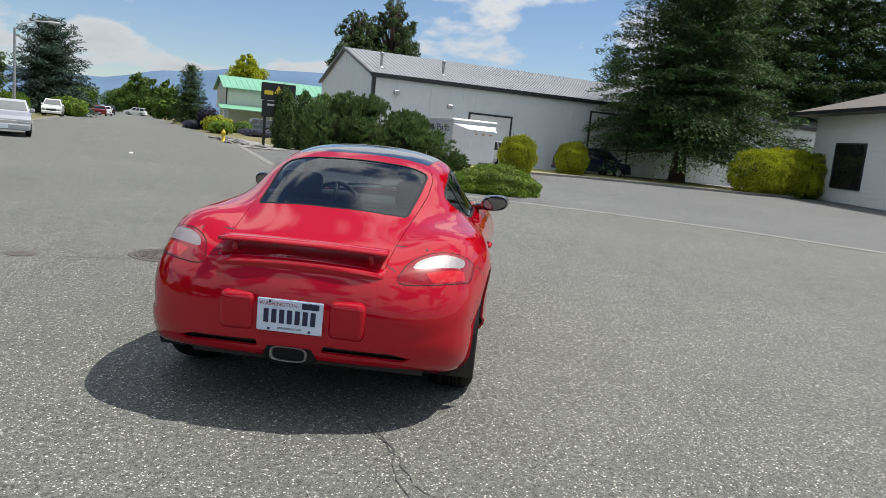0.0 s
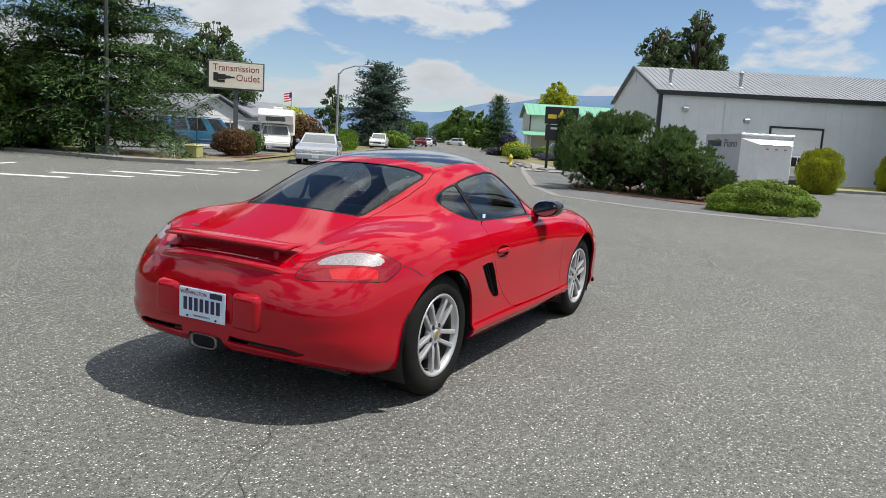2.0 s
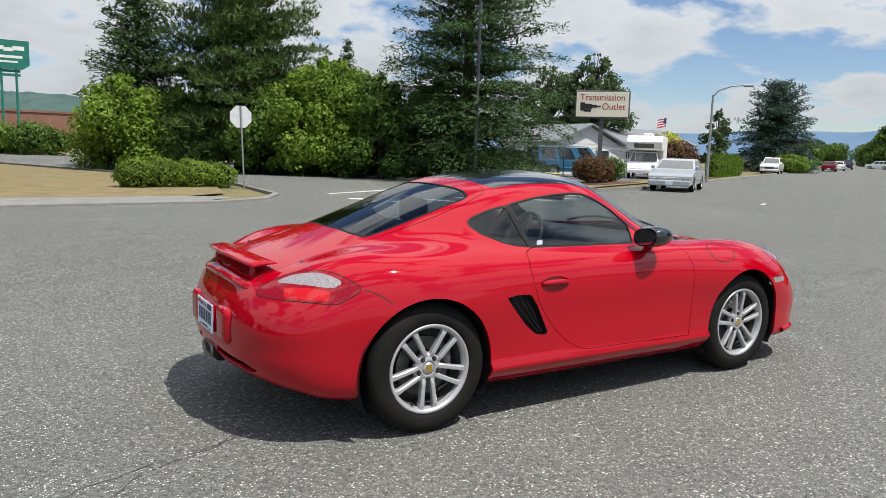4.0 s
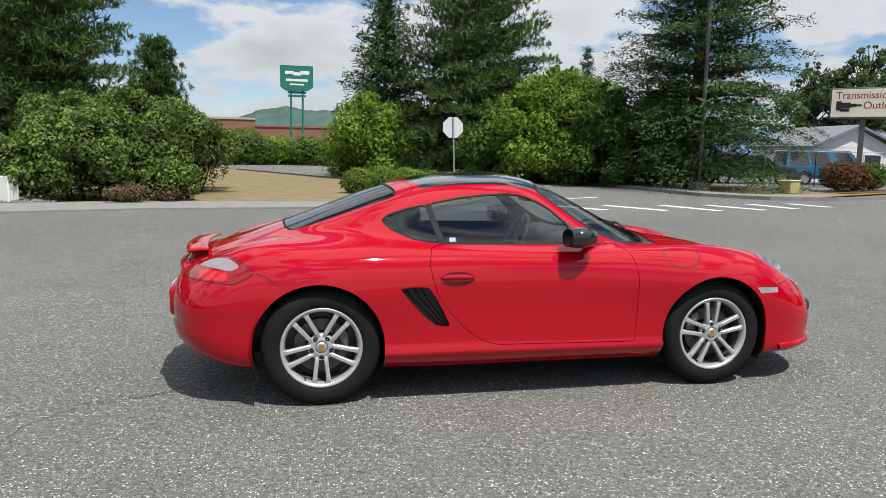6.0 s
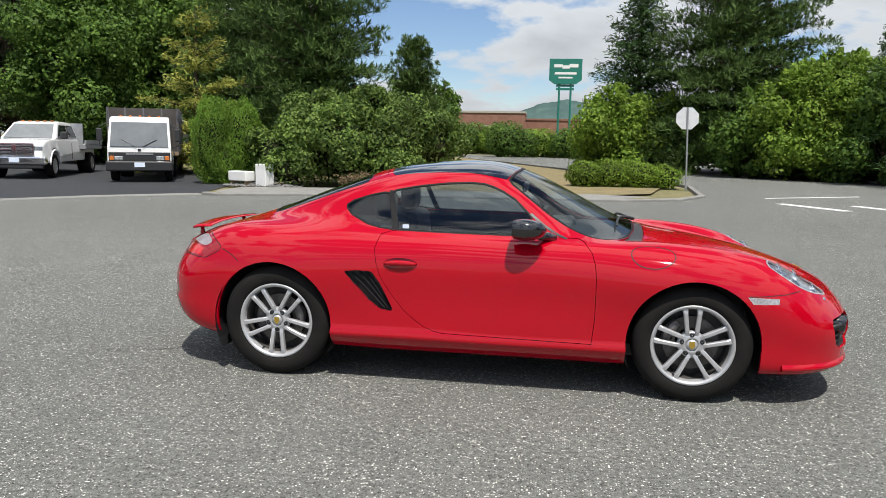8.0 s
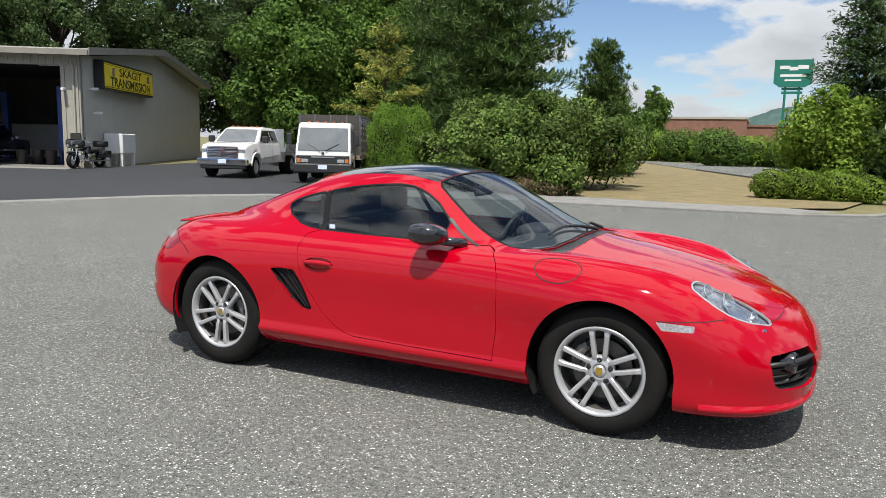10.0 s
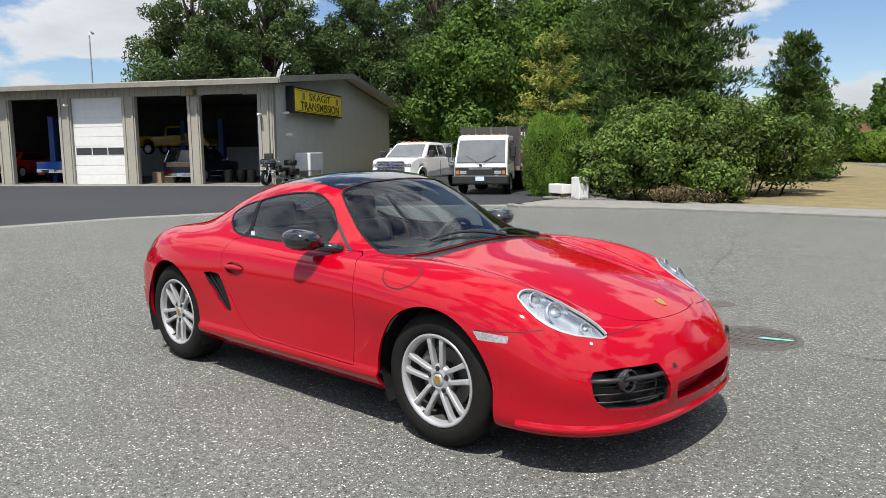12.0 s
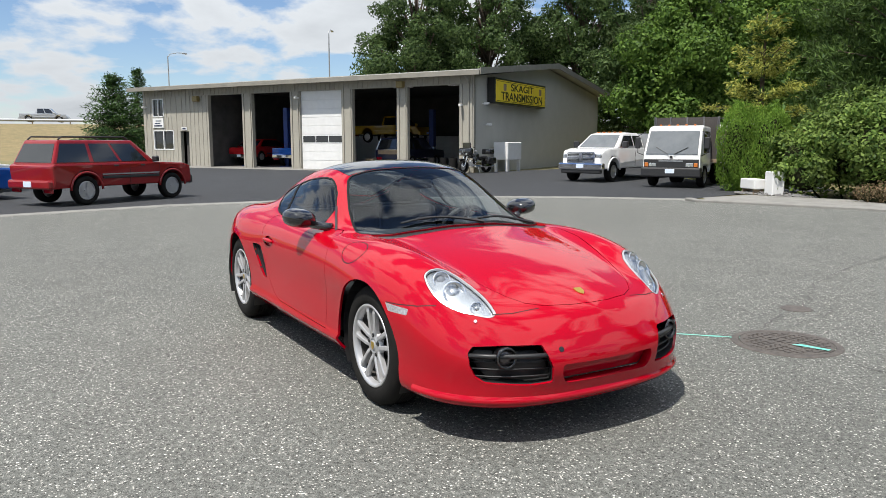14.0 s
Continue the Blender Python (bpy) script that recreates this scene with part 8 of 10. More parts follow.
    bmesh.ops.recalc_face_normals(db, faces=db.faces[:])
    part("brake_disc", db, M["disc_dark"], wh)
    kb = bmesh.new()
    ang = 2.6 if cx > 0 else 0.4
    pts = [pose_w @ Vector((0.135 * math.cos(ang + f), 0.135 * math.sin(ang + f), -0.085)) for f in (-0.45, -0.22, 0, 0.22, 0.45)]
    pipe(kb, pts, [0.026, 0.032, 0.033, 0.032, 0.026], 8)
    part("brake_caliper", kb, M["wheel_iron"], wh)
    kb = bmesh.new()
    lathe(kb, [(0.20, -0.125), (0.001, -0.125)], pose_w, 32)
    part("wheel_back", kb, M["black"], wh)


build_car()

# ---- other vehicles ----
PAINT = {}


def paint(name, rgb, coat=1.0):
    if name not in PAINT:
        PAINT[name] = mat(name, rgb, 0.4, base2=tuple(v * 0.93 for v in rgb), scale=2, coat=coat, spec=0.1)
    return PAINT[name]


M["amber"] = mat("amber_lens", (0.55, 0.16, 0.02), 0.2, base2=(0.45, 0.12, 0.015), scale=30, coat=1.0)
M["wheel_dark"] = mat("grey_steel_wheel", (0.30, 0.30, 0.30), 0.4, 0.6, base2=(0.24, 0.24, 0.24), scale=12)


def road_wheel(parent, x, y, r, w, s, spokes=6, rimmat=None, dark=False):
    p = Matrix.Translation((x, y, r)) @ Matrix(((1, 0, 0, 0), (0, 0, s, 0), (0, 1, 0, 0), (0, 0, 0, 1)))
    rr = r * 0.66
    bm = bmesh.new()
    lathe(bm, [(rr, -0.03), (rr + 0.01, 0.0), (r * 0.9, 0.0), (r * 0.985, -0.02), (r, -0.05), (r, -w + 0.05), (r * 0.9, -w), (rr, -w)], p, 28)
    bmesh.ops.recalc_face_normals(bm, faces=bm.faces[:])
    wh = part("wheel", bm, M["rubber"], parent, smooth=True)
    bm = bmesh.new()
    lathe(bm, [(rr, -0.02), (rr * 0.93, -0.012), (rr * 0.88, -0.04), (rr * 0.3, -0.05), (rr * 0.25, -0.015), (0.001, -0.012)], p, 28)
    for k in range(spokes):
        a = k * math.tau / spokes
        c, sn = math.cos(a), math.sin(a)
        q = [p @ Vector((c * rd - sn * o, sn * rd + c * o, -0.018)) for rd, o in ((rr * 0.2, -0.03), (rr * 0.92, -0.035), (rr * 0.92, 0.035), (rr * 0.2, 0.03))]
        vs = [bm.verts.new(v) for v in q]
        bm.faces.new(vs if s > 0 else vs[::-1])
    bmesh.ops.recalc_face_normals(bm, faces=bm.faces[:])
    part("rim", bm, rimmat or M["wheel"], wh)
    return wh


def arched(xs, zb, axles, ra, n=8):
    """Lower edge of a body side from front to back with round wheel openings."""
    pts = [(xs[1], zb)]
    for ax in sorted(axles, reverse=True):
        pts += [(ax + ra * math.cos(math.pi * k / n), zb + 0.02 + (ra * 1.02) * math.sin(math.pi * k / n) * 1.0) for k in range(n + 1)]
    pts.append((xs[0], zb))
    return pts


def side_solid(bm, outline, w0, w1, z0, z1, cut=0.0):
    """A body from its side outline (x, z); half width w0 at height z0 narrowing to w1 at z1."""
    def wide(z):
        f = min(1, max(0, (z - z0) / max(1e-6, z1 - z0)))
        return w0 + (w1 - w0) * f
    n = len(outline)
    a = [bm.verts.new((x, -wide(z), z)) for x, z in outline]
    b = [bm.verts.new((x, wide(z), z)) for x, z in outline]
    m = [bm.verts.new((x, 0, z)) for x, z in outline]
    fa = bm.faces.new(a)
    fb = bm.faces.new(b[::-1])
    for i in range(n):
        j = (i + 1) % n
        bm.faces.new((a[i], m[i], m[j], a[j]))
        bm.faces.new((m[i], b[i], b[j], m[j]))
    bmesh.ops.recalc_face_normals(bm, faces=bm.faces[:])
    ed = [e for e in bm.edges if len(e.link_faces) == 2 and e.calc_face_angle(0) > 0.6]
    bmesh.ops.bevel(bm, geom=ed, offset=cut or 0.04, segments=2, affect="EDGES", profile=0.6, clamp_overlap=True)
    bmesh.ops.triangulate(bm, faces=[f for f in bm.faces if len(f.verts) > 4])


def vehicle(name, label, category, at, turn, body, lower_top, cabin, W, axles, wr, col, zb=0.28, wins=(), group="", grille=None, spokes=6, trim=None, dz=0.0, scale=1.0, ww=0.2):
    """A parked vehicle. lower_top: top edge of the body from back to front; cabin: (x_back, x_back_top, x_front_top, x_front, z_base, z_top); wins: spans of the side glass as shares of the cabin's length."""
    t = thing(name, label, category, ground_at(at[0], at[1], dz), turn, group, scale=scale)
    xs = (min(p[0] for p in lower_top), max(p[0] for p in lower_top))
    hw = W / 2
    bm = bmesh.new()
    side_solid(bm, lower_top + arched(xs, zb, axles, wr * 1.16), hw * 0.965, hw, zb, zb + 0.35, 0.05)
    part("body", bm, col, t)
    if cabin:
        xb, xbt, xft, xf, z0, z1 = cabin
        bm = bmesh.new()
        side_solid(bm, [(xb, z0), (xbt, z1), (xft, z1), (xf, z0)], hw * 0.94, hw * 0.76, z0, z1, 0.05)
        part("cabin", bm, col, t)
        inset = lambda z: hw * 0.94 + (hw * 0.76 - hw * 0.94) * (z - z0) / (z1 - z0)
        za, zc = z0 + 0.05, z1 - 0.09
        xl = lambda z: xb + (xbt - xb) * (z - z0) / (z1 - z0)
        xr = lambda z: xf + (xft - xf) * (z - z0) / (z1 - z0)
        for s in (-1, 1):
            for f0, f1 in wins:
                bm = bmesh.new()
                q = []
                for z, f in ((za, f0), (za, f1), (zc, f1), (zc, f0)):
                    x = xl(z) + (xr(z) - xl(z)) * f
                    q.append(Vector((x, s * (inset(z) + 0.006), z)))
                vs = [bm.verts.new(v) for v in q] + [bm.verts.new(v - Vector((0, s * 0.03, 0))) for v in q]
                for k in ((0, 1, 2, 3), (0, 4, 5, 1), (1, 5, 6, 2), (2, 6, 7, 3), (3, 7, 4, 0)):
                    bm.faces.new([vs[i] for i in k])
                bmesh.ops.recalc_face_normals(bm, faces=bm.faces[:])
                part("side_window", bm, M["darkglass"], t)
        for nm, fx, sg in (("windscreen", xr, 1), ("rear_window", xl, -1)):
            bm = bmesh.new()
            vs = [bm.verts.new((fx(z) + sg * 0.008, y * (inset(z) - 0.08), z)) for z, y in ((za, -1), (za, 1), (zc, 1), (zc, -1))]
            vs += [bm.verts.new(v.co - Vector((sg * 0.03, 0, 0))) for v in vs]
            for k in ((0, 1, 2, 3), (0, 4, 5, 1), (1, 5, 6, 2), (2, 6, 7, 3), (3, 7, 4, 0)):
                bm.faces.new([vs[i] for i in k])
            bmesh.ops.recalc_face_normals(bm, faces=bm.faces[:])
            part(nm, bm, M["screen"] if sg > 0 else M["darkglass"], t)
    for ax in axles:
        for s in (-1, 1):
            road_wheel(t, ax, s * (hw - 0.01), wr, ww, s, spokes)
    zf = lower_top[-1][1]
    zr = lower_top[0][1]
    for s in (-1, 1):
        y0, y1 = (hw * 0.55, hw * 0.92) if s > 0 else (-hw * 0.92, -hw * 0.55)
        part("headlight", boxm(xs[1] - 0.10, xs[1] + 0.012, y0, y1, zf - 0.24, zf - 0.08, 0.02), M["reflector"], t)
        part("tail_light", boxm(xs[0] - 0.012, xs[0] + 0.06, y0, y1, zr - 0.30, zr - 0.12, 0.02), M["lamp_red"], t)
        part("door_mirror", boxm((cabin[3] if cabin else 0.6) - 0.15, (cabin[3] if cabin else 0.6), s * (hw + 0.02) - 0.08, s * (hw + 0.02) + 0.08, (cabin[4] if cabin else 1) + 0.02, (cabin[4] if cabin else 1) + 0.18, 0.03), trim or col, t)
        part("side_strip", boxm(min(axles) + wr * 1.3, max(axles) - wr * 1.3, s * hw * 1.0 - 0.02, s * hw * 1.0 + 0.02, zb + 0.22, zb + 0.29, 0.01), trim or col, t)
    part("front_bumper", boxm(xs[1] - 0.12, xs[1] + 0.09, -hw * 0.95, hw * 0.95, zb - 0.02, zb + 0.22, 0.05, 2), trim or col, t)
    part("rear_bumper", boxm(xs[0] - 0.10, xs[0] + 0.1, -hw * 0.95, hw * 0.95, zb + 0.0, zb + 0.22, 0.05, 2), trim or col, t)
    part("grille", boxm(xs[1] - 0.05, xs[1] + 0.015, -hw * 0.5, hw * 0.5, zf - 0.27, zf - 0.06, 0.01), grille or M["blackplastic"], t)
    part("number_plate", boxm(xs[1] + 0.09, xs[1] + 0.10, -0.15, 0.15, zb + 0.03, zb + 0.17), M["plate"], t)
    part("number_plate", boxm(xs[0] - 0.11, xs[0] - 0.10, -0.15, 0.15, zb + 0.05, zb + 0.19), M["plate"], t)
    return t


SED_TOP = [(-2.35, 0.72), (-2.3, 0.90), (-1.5, 0.96), (0.95, 0.95), (2.1, 0.80), (2.35, 0.68)]
SED_CAB = (-1.75, -1.05, 0.15, 1.05, 0.93, 1.42)
SUV_TOP = [(-2.2, 0.75), (-2.2, 1.02), (1.0, 1.04), (2.1, 0.98), (2.22, 0.75)]
SUV_CAB = (-2.15, -1.9, 0.35, 1.0, 1.02, 1.66)
silver = paint("silver_car_paint", (0.36, 0.38, 0.41))
white_p = paint("white_car_paint", (0.78, 0.78, 0.77))
vehicle("sedan", "silver four-door sedan parked at the kerb", "car", (23.7, 19.3), 213.0, 4.7, SED_TOP, SED_CAB, 1.85, (1.42, -1.40), 0.32, silver, wins=((0.04, 0.46), (0.50, 0.95)), grille=M["chrome"])

# red off-roader in the lot
BL = [(-2.25, 0.62), (-2.28, 0.98), (-2.2, 1.04), (0.72, 1.04), (1.75, 1.0), (2.02, 0.92), (2.06, 0.62)]
bz = vehicle("off_roader", "red five-door off-roader on black asphalt", "car", (-17.3, 0.06), 121.3, 4.4, BL, (-2.22, -1.95, 0.2, 0.86, 1.02, 1.62), 1.72, (1.36, -1.36), 0.36, paint("faded_red_car_paint", (0.235, 0.010, 0.012)),
             zb=0.42, wins=((0.03, 0.33), (0.37, 0.62), (0.65, 0.92)), trim=M["blackplastic"], grille=M["chrome"], spokes=5, ww=0.24)
for ob in bz.children:
    if ob.name.startswith("rear_bumper"):
        ob.data.materials[0] = bz.children[0].data.materials[0]
for s in (-1, 1):
    bm = bmesh.new(); pipe(bm, [(-1.9, s * 0.6, 1.63), (-1.8, s * 0.6, 1.70), (0.0, s * 0.6, 1.70), (0.1, s * 0.6, 1.64)], 0.022, 6)
    part("roof_rail", bm, M["blackplastic"], bz)
    part("side_moulding", boxm(-0.9, 0.9, s * 0.86 - 0.012, s * 0.86 + 0.012, 0.735, 0.765), M["steel"], bz)
    for ax in (1.36, -1.36):
        bm = bmesh.new()
        pipe(bm, [(ax + 0.45 * math.cos(a), s * 0.855, 0.38 + 0.44 * math.sin(a)) for a in [math.pi * k / 12 for k in range(13)]], 0.030, 8)
        part("wheel_flare", bm, bz.children[0].data.materials[0], bz, smooth=True)
    for x0, x1 in ((-0.30, -0.16), (0.62 - 0.08, 0.62 + 0.06)):
        part("door_handle", boxm(x0 - 0.25, x1 - 0.25, s * 0.872 - 0.012, s * 0.872 + 0.012, 0.945, 0.985, 0.008), M["blackplastic"], bz)
    for x in (-0.92, 0.0 - 0.05, 0.92):
        part("door_seam", boxm(x - 0.004, x + 0.004, s * 0.856 - 0.006, s * 0.856 + 0.006, 0.46, 1.0), M["seam"], bz)
vehicle("coupe", "blue old two-door car with bright trim", "car", (-18.6, -4.6), 121, 4.8, [(-2.4, 0.70), (-2.3, 0.92), (-1.2, 0.95), (0.9, 0.92), (2.3, 0.86), (2.4, 0.66)], (-1.7, -1.0, 0.1, 0.7, 0.92, 1.34), 1.85, (1.45, -1.35), 0.34, paint("bright_blue_car_paint", (0.015, 0.10, 0.42)), wins=((0.2, 0.9),), trim=M["chrome"], spokes=5)
vehicle("sedan", "white sedan parked behind the blue car", "car", (-21.5, -4.4), 121, 4.6, SED_TOP, SED_CAB, 1.8, (1.42, -1.40), 0.32, white_p, wins=((0.04, 0.46), (0.50, 0.95)))

# dark minivan and others round the warehouse and shop
VAN_TOP = [(-2.45, 0.7), (-2.45, 1.05), (1.2, 1.05), (2.2, 0.92), (2.45, 0.7)]
vehicle("minivan", "dark blue minivan before the warehouse", "car", (44.6, -6.9), -64, 4.9, VAN_TOP, (-2.42, -2.2, 0.6, 1.6, 1.04, 1.76), 1.95, (1.5, -1.5), 0.34, paint("midnight_blue_car_paint", (0.012, 0.016, 0.045)), wins=((0.03, 0.33), (0.36, 0.62), (0.65, 0.9)))
vehicle("suv", "silver off-roader behind the trailer", "car", (42.5, 0.6), 150, 4.5, SUV_TOP, SUV_CAB, 1.8, (1.3, -1.35), 0.35, silver, wins=((0.03, 0.33), (0.37, 0.62), (0.65, 0.92)))
vehicle("suv", "grey off-roader before the green-roofed shop", "car", (80.0, 28.0), 118, 4.5, SUV_TOP, SUV_CAB, 1.8, (1.3, -1.35), 0.35, paint("slate_car_paint", (0.12, 0.15, 0.19)), wins=((0.03, 0.33), (0.37, 0.62), (0.65, 0.92)))
vehicle("suv", "white off-roader with a roof box by the hedge", "car", (66.3, 44.0), 208, 4.5, SUV_TOP, SUV_CAB, 1.8, (1.3, -1.35), 0.35, white_p, wins=((0.03, 0.33), (0.37, 0.62), (0.65, 0.92)))
vehicle("sedan", "dark red car far along the street", "car", (97.7, 56.7), 28, 4.6, SED_TOP, SED_CAB, 1.8, (1.42, -1.40), 0.32, paint("maroon_car_paint", (0.16, 0.012, 0.015)), wins=((0.04, 0.46), (0.50, 0.95)))
vehicle("sedan", "white car far along the street", "car", (108, 61.5), 28, 4.6, SED_TOP, SED_CAB, 1.8, (1.42, -1.40), 0.32, white_p, wins=((0.04, 0.46), (0.50, 0.95)))
vehicle("suv", "dark blue car far along the street", "car", (126.4, 70.8), 28, 4.5, SUV_TOP, SUV_CAB, 1.8, (1.3, -1.35), 0.35, paint("midnight_blue_car_paint", (0.012, 0.016, 0.045)), wins=((0.03, 0.33), (0.37, 0.62), (0.65, 0.92)))
vehicle("suv", "white van crossing far down the street", "car", (150, 78), 100, 4.5, SUV_TOP, SUV_CAB, 1.8, (1.3, -1.35), 0.35, white_p, wins=((0.03, 0.33), (0.37, 0.62), (0.65, 0.92)))
# outlet yard
vehicle("van", "teal blue panel van behind the fence", "van", (28.2, 32.0), -12, 5.2, [(-2.6, 0.7), (-2.6, 1.1), (1.5, 1.1), (2.4, 0.98), (2.6, 0.75)], (-2.55, -2.45, 1.0, 1.75, 1.08, 1.95), 2.0, (1.7, -1.5), 0.36, paint("teal_van_paint", (0.02, 0.11, 0.20)), zb=0.35, wins=((0.05, 0.3), (0.34, 0.6), (0.72, 0.93)))
vehicle("pickup", "black pickup behind the fence", "pickup", (23.6, 32.6), -8, 5.2, [(-2.6, 0.7), (-2.6, 1.05), (0.2, 1.05), (1.4, 1.05), (2.4, 0.98), (2.6, 0.7)], (-0.6, -0.45, 0.8, 1.4, 1.03, 1.65), 1.95, (1.7, -1.6), 0.37, paint("black_car_paint", (0.012, 0.012, 0.013)), zb=0.4, wins=((0.08, 0.48), (0.52, 0.92)))
rv = vehicle("camper", "white camper on a pickup in the outlet's yard", "camper", (33.6, 30.6), 218, 5.6, [(-2.8, 0.7), (-2.8, 1.1), (1.4, 1.1), (2.4, 1.02), (2.6, 0.7)], (-0.2, -0.1, 0.9, 1.5, 1.08, 1.75), 2.0, (1.7, -1.6), 0.38, white_p, zb=0.42, wins=((0.1, 0.9),))
bm = bmesh.new()
side_solid(bm, [(-2.9, 1.1), (-2.9, 2.75), (1.3, 2.75), (1.75, 2.35), (1.6, 1.85), (0.1, 1.8), (0.0, 1.1)], 1.1, 1.1, 1, 2.7, 0.06)
part("camper_shell", bm, M["white"], rv)
part("camper_window", boxm(1.55, 1.72, -0.6, 0.6, 1.98, 2.3), M["darkglass"], rv)
part("camper_stripe", boxm(-2.8, 1.3, -1.115, -1.105, 1.5, 1.62), M["wood"], rv)
part("roof_vent", boxm(-1.4, -0.6, -0.3, 0.3, 2.75, 2.95, 0.04), M["white"], rv)


def ram_truck():
    t = thing("pickup_truck", "white crew-cab pickup with a flat bed and chrome grille", "pickup", ground_at(-18.4, 18.4), -70)
    # origin at the front axle
    top = [(-5.0, 0.75), (-5.0, 0.95), (-2.98, 0.95), (-2.98, 1.36), (-0.35, 1.36), (0.30, 1.33), (0.70, 1.26), (0.88, 1.14), (0.94, 0.8)]
    bm = bmesh.new()
    side_solid(bm, top + arched((-5.0, 0.94), 0.5, (0.0, -4.1), 0.5), 0.98, 0.93, 0.9, 1.36, 0.07)
    for v in bm.verts:
        if v.co.x > 0.4:
            v.co.y *= 1 - 0.14 * ((v.co.x - 0.4) / 0.55) ** 2
        elif v.co.x > -2.9 and 0.6 < v.co.z < 0.95:
            v.co.y *= 1.02
    part("body", bm, white_p, t)
    bm = bmesh.new()
    side_solid(bm, [(-2.96, 1.33), (-2.90, 1.86), (-2.62, 1.97), (-1.55, 1.99), (-1.18, 1.93), (-0.30, 1.33)], 0.93, 0.72, 1.33, 1.98, 0.07)
    part("cab", bm, white_p, t)
    for s in (-1, 1):
        for x0, x1, x2, x3 in ((-2.78, -1.98, -2.70, -1.98), (-1.88, -0.62, -1.88, -1.22)):
            bm = bmesh.new()
            vs = [bm.verts.new((x, s * y, z)) for x, y, z in ((x0, 0.925, 1.40), (x1, 0.925, 1.40), (x3, 0.785, 1.85), (x2, 0.785, 1.85))]
            vs += [bm.verts.new(v.co - Vector((0, s * 0.04, 0))) for v in vs]
            for k in ((0, 1, 2, 3), (0, 4, 5, 1), (1, 5, 6, 2), (2, 6, 7, 3), (3, 7, 4, 0)):
                bm.faces.new([vs[i] for i in k])
            bmesh.ops.recalc_face_normals(bm, faces=bm.faces[:])
            part("side_window", bm, M["darkglass"], t)
        part("door_mirror", boxm(-0.75, -0.6, s * 1.12 - 0.12, s * 1.12 + 0.12, 1.36, 1.62, 0.03), M["blackplastic"], t)
        part("headlight", boxm(0.70, 0.93, 0.60 if s > 0 else -0.86, 0.86 if s > 0 else -0.60, 0.94, 1.13, 0.04), M["reflector"], t)
        part("fog_lamp", boxm(0.98, 1.03, 0.55 if s > 0 else -0.75, 0.75 if s > 0 else -0.55, 0.62, 0.74, 0.02), M["lamp_white"], t)
        part("door_seam", boxm(-1.91, -1.90, s * 1.0 - 0.006, s * 1.0 + 0.006, 0.6, 1.2), M["seam"], t)
        road_wheel(t, 0, s * 0.98, 0.41, 0.27, s, 8)
        road_wheel(t, -4.1, s * 1.12, 0.41, 0.5, s, 8)
    bm = bmesh.new()
    vs = [bm.verts.new(p) for p in ((-0.36, -0.80, 1.39), (-0.36, 0.80, 1.39), (-1.10, 0.66, 1.89), (-1.10, -0.66, 1.89))]
    vs += [bm.verts.new(v.co - Vector((0.04, 0, 0.02))) for v in vs]
    for v in vs[:4]:
        v.co.x += 0.02
    for k in ((0, 1, 2, 3), (0, 4, 5, 1), (1, 5, 6, 2), (2, 6, 7, 3), (3, 7, 4, 0)):
        bm.faces.new([vs[i] for i in k])
    bmesh.ops.recalc_face_normals(bm, faces=bm.faces[:])
    part("windscreen", bm, M["screen"], t)
    g = part("grille", boxm(0.85, 0.96, -0.60, 0.60, 0.78, 1.20, 0.03), M["blackplastic"], t)
    for z in (0.80, 0.87, 0.925, 1.06, 1.12, 1.185):
        part("grille_bar", boxm(0.93, 0.985, -0.60, 0.60, z - (0.026 if z > 1.18 or z < 0.81 else 0.012), z + (0.026 if z > 1.18 or z < 0.81 else 0.012), 0.006), M["chrome"], g)
    part("grille_bar", boxm(0.94, 0.995, -0.06, 0.06, 0.80, 1.18), M["chrome"], g)
    for y in (-0.60, 0.60):
        part("grille_bar", boxm(0.93, 0.985, y - 0.03, y + 0.03, 0.80, 1.18, 0.006), M["chrome"], g)
    part("grille_bar", boxm(0.935, 0.99, -0.60, 0.60, 0.965, 1.015, 0.006), M["chrome"], g)
    for s in (-1, 1):
        fb = bmesh.new()
        pipe(fb, [(0.52 * math.cos(a), s * 0.985, 0.47 + 0.50 * math.sin(a)) for a in [math.pi * k / 12 for k in range(13)]], 0.035, 8)
        part("wheel_flare", fb, white_p, t, smooth=True)
    part("front_bumper", boxm(0.78, 1.04, -1.0, 1.0, 0.48, 0.76, 0.06, 2), M["chrome"], t)
    part("bumper_apron", boxm(0.8, 1.0, -0.9, 0.9, 0.34, 0.5, 0.04), M["blackplastic"], t)
    part("number_plate", boxm(1.04, 1.05, -0.16, 0.16, 0.56, 0.72), M["plate"], t)
    part("flat_bed", boxm(-5.3, -3.0, -1.2, 1.2, 0.95, 1.15, 0.02), M["steel"], t)
    for s in (-1, 1):
        part("bed_rail", boxm(-5.3, -3.0, s * 1.18 - 0.03, s * 1.18 + 0.03, 1.15, 1.3), M["steel"], t)
    part("head_board", boxm(-3.08, -3.0, -1.1, 1.1, 1.15, 1.95), M["steel"], t)
    for y in (-0.5, -0.25, 0, 0.25, 0.5):
        part("roof_light", boxm(-1.50, -1.40, y - 0.05, y + 0.05, 1.98, 2.02, 0.01), M["amber"], t)
    return t


ram_truck()


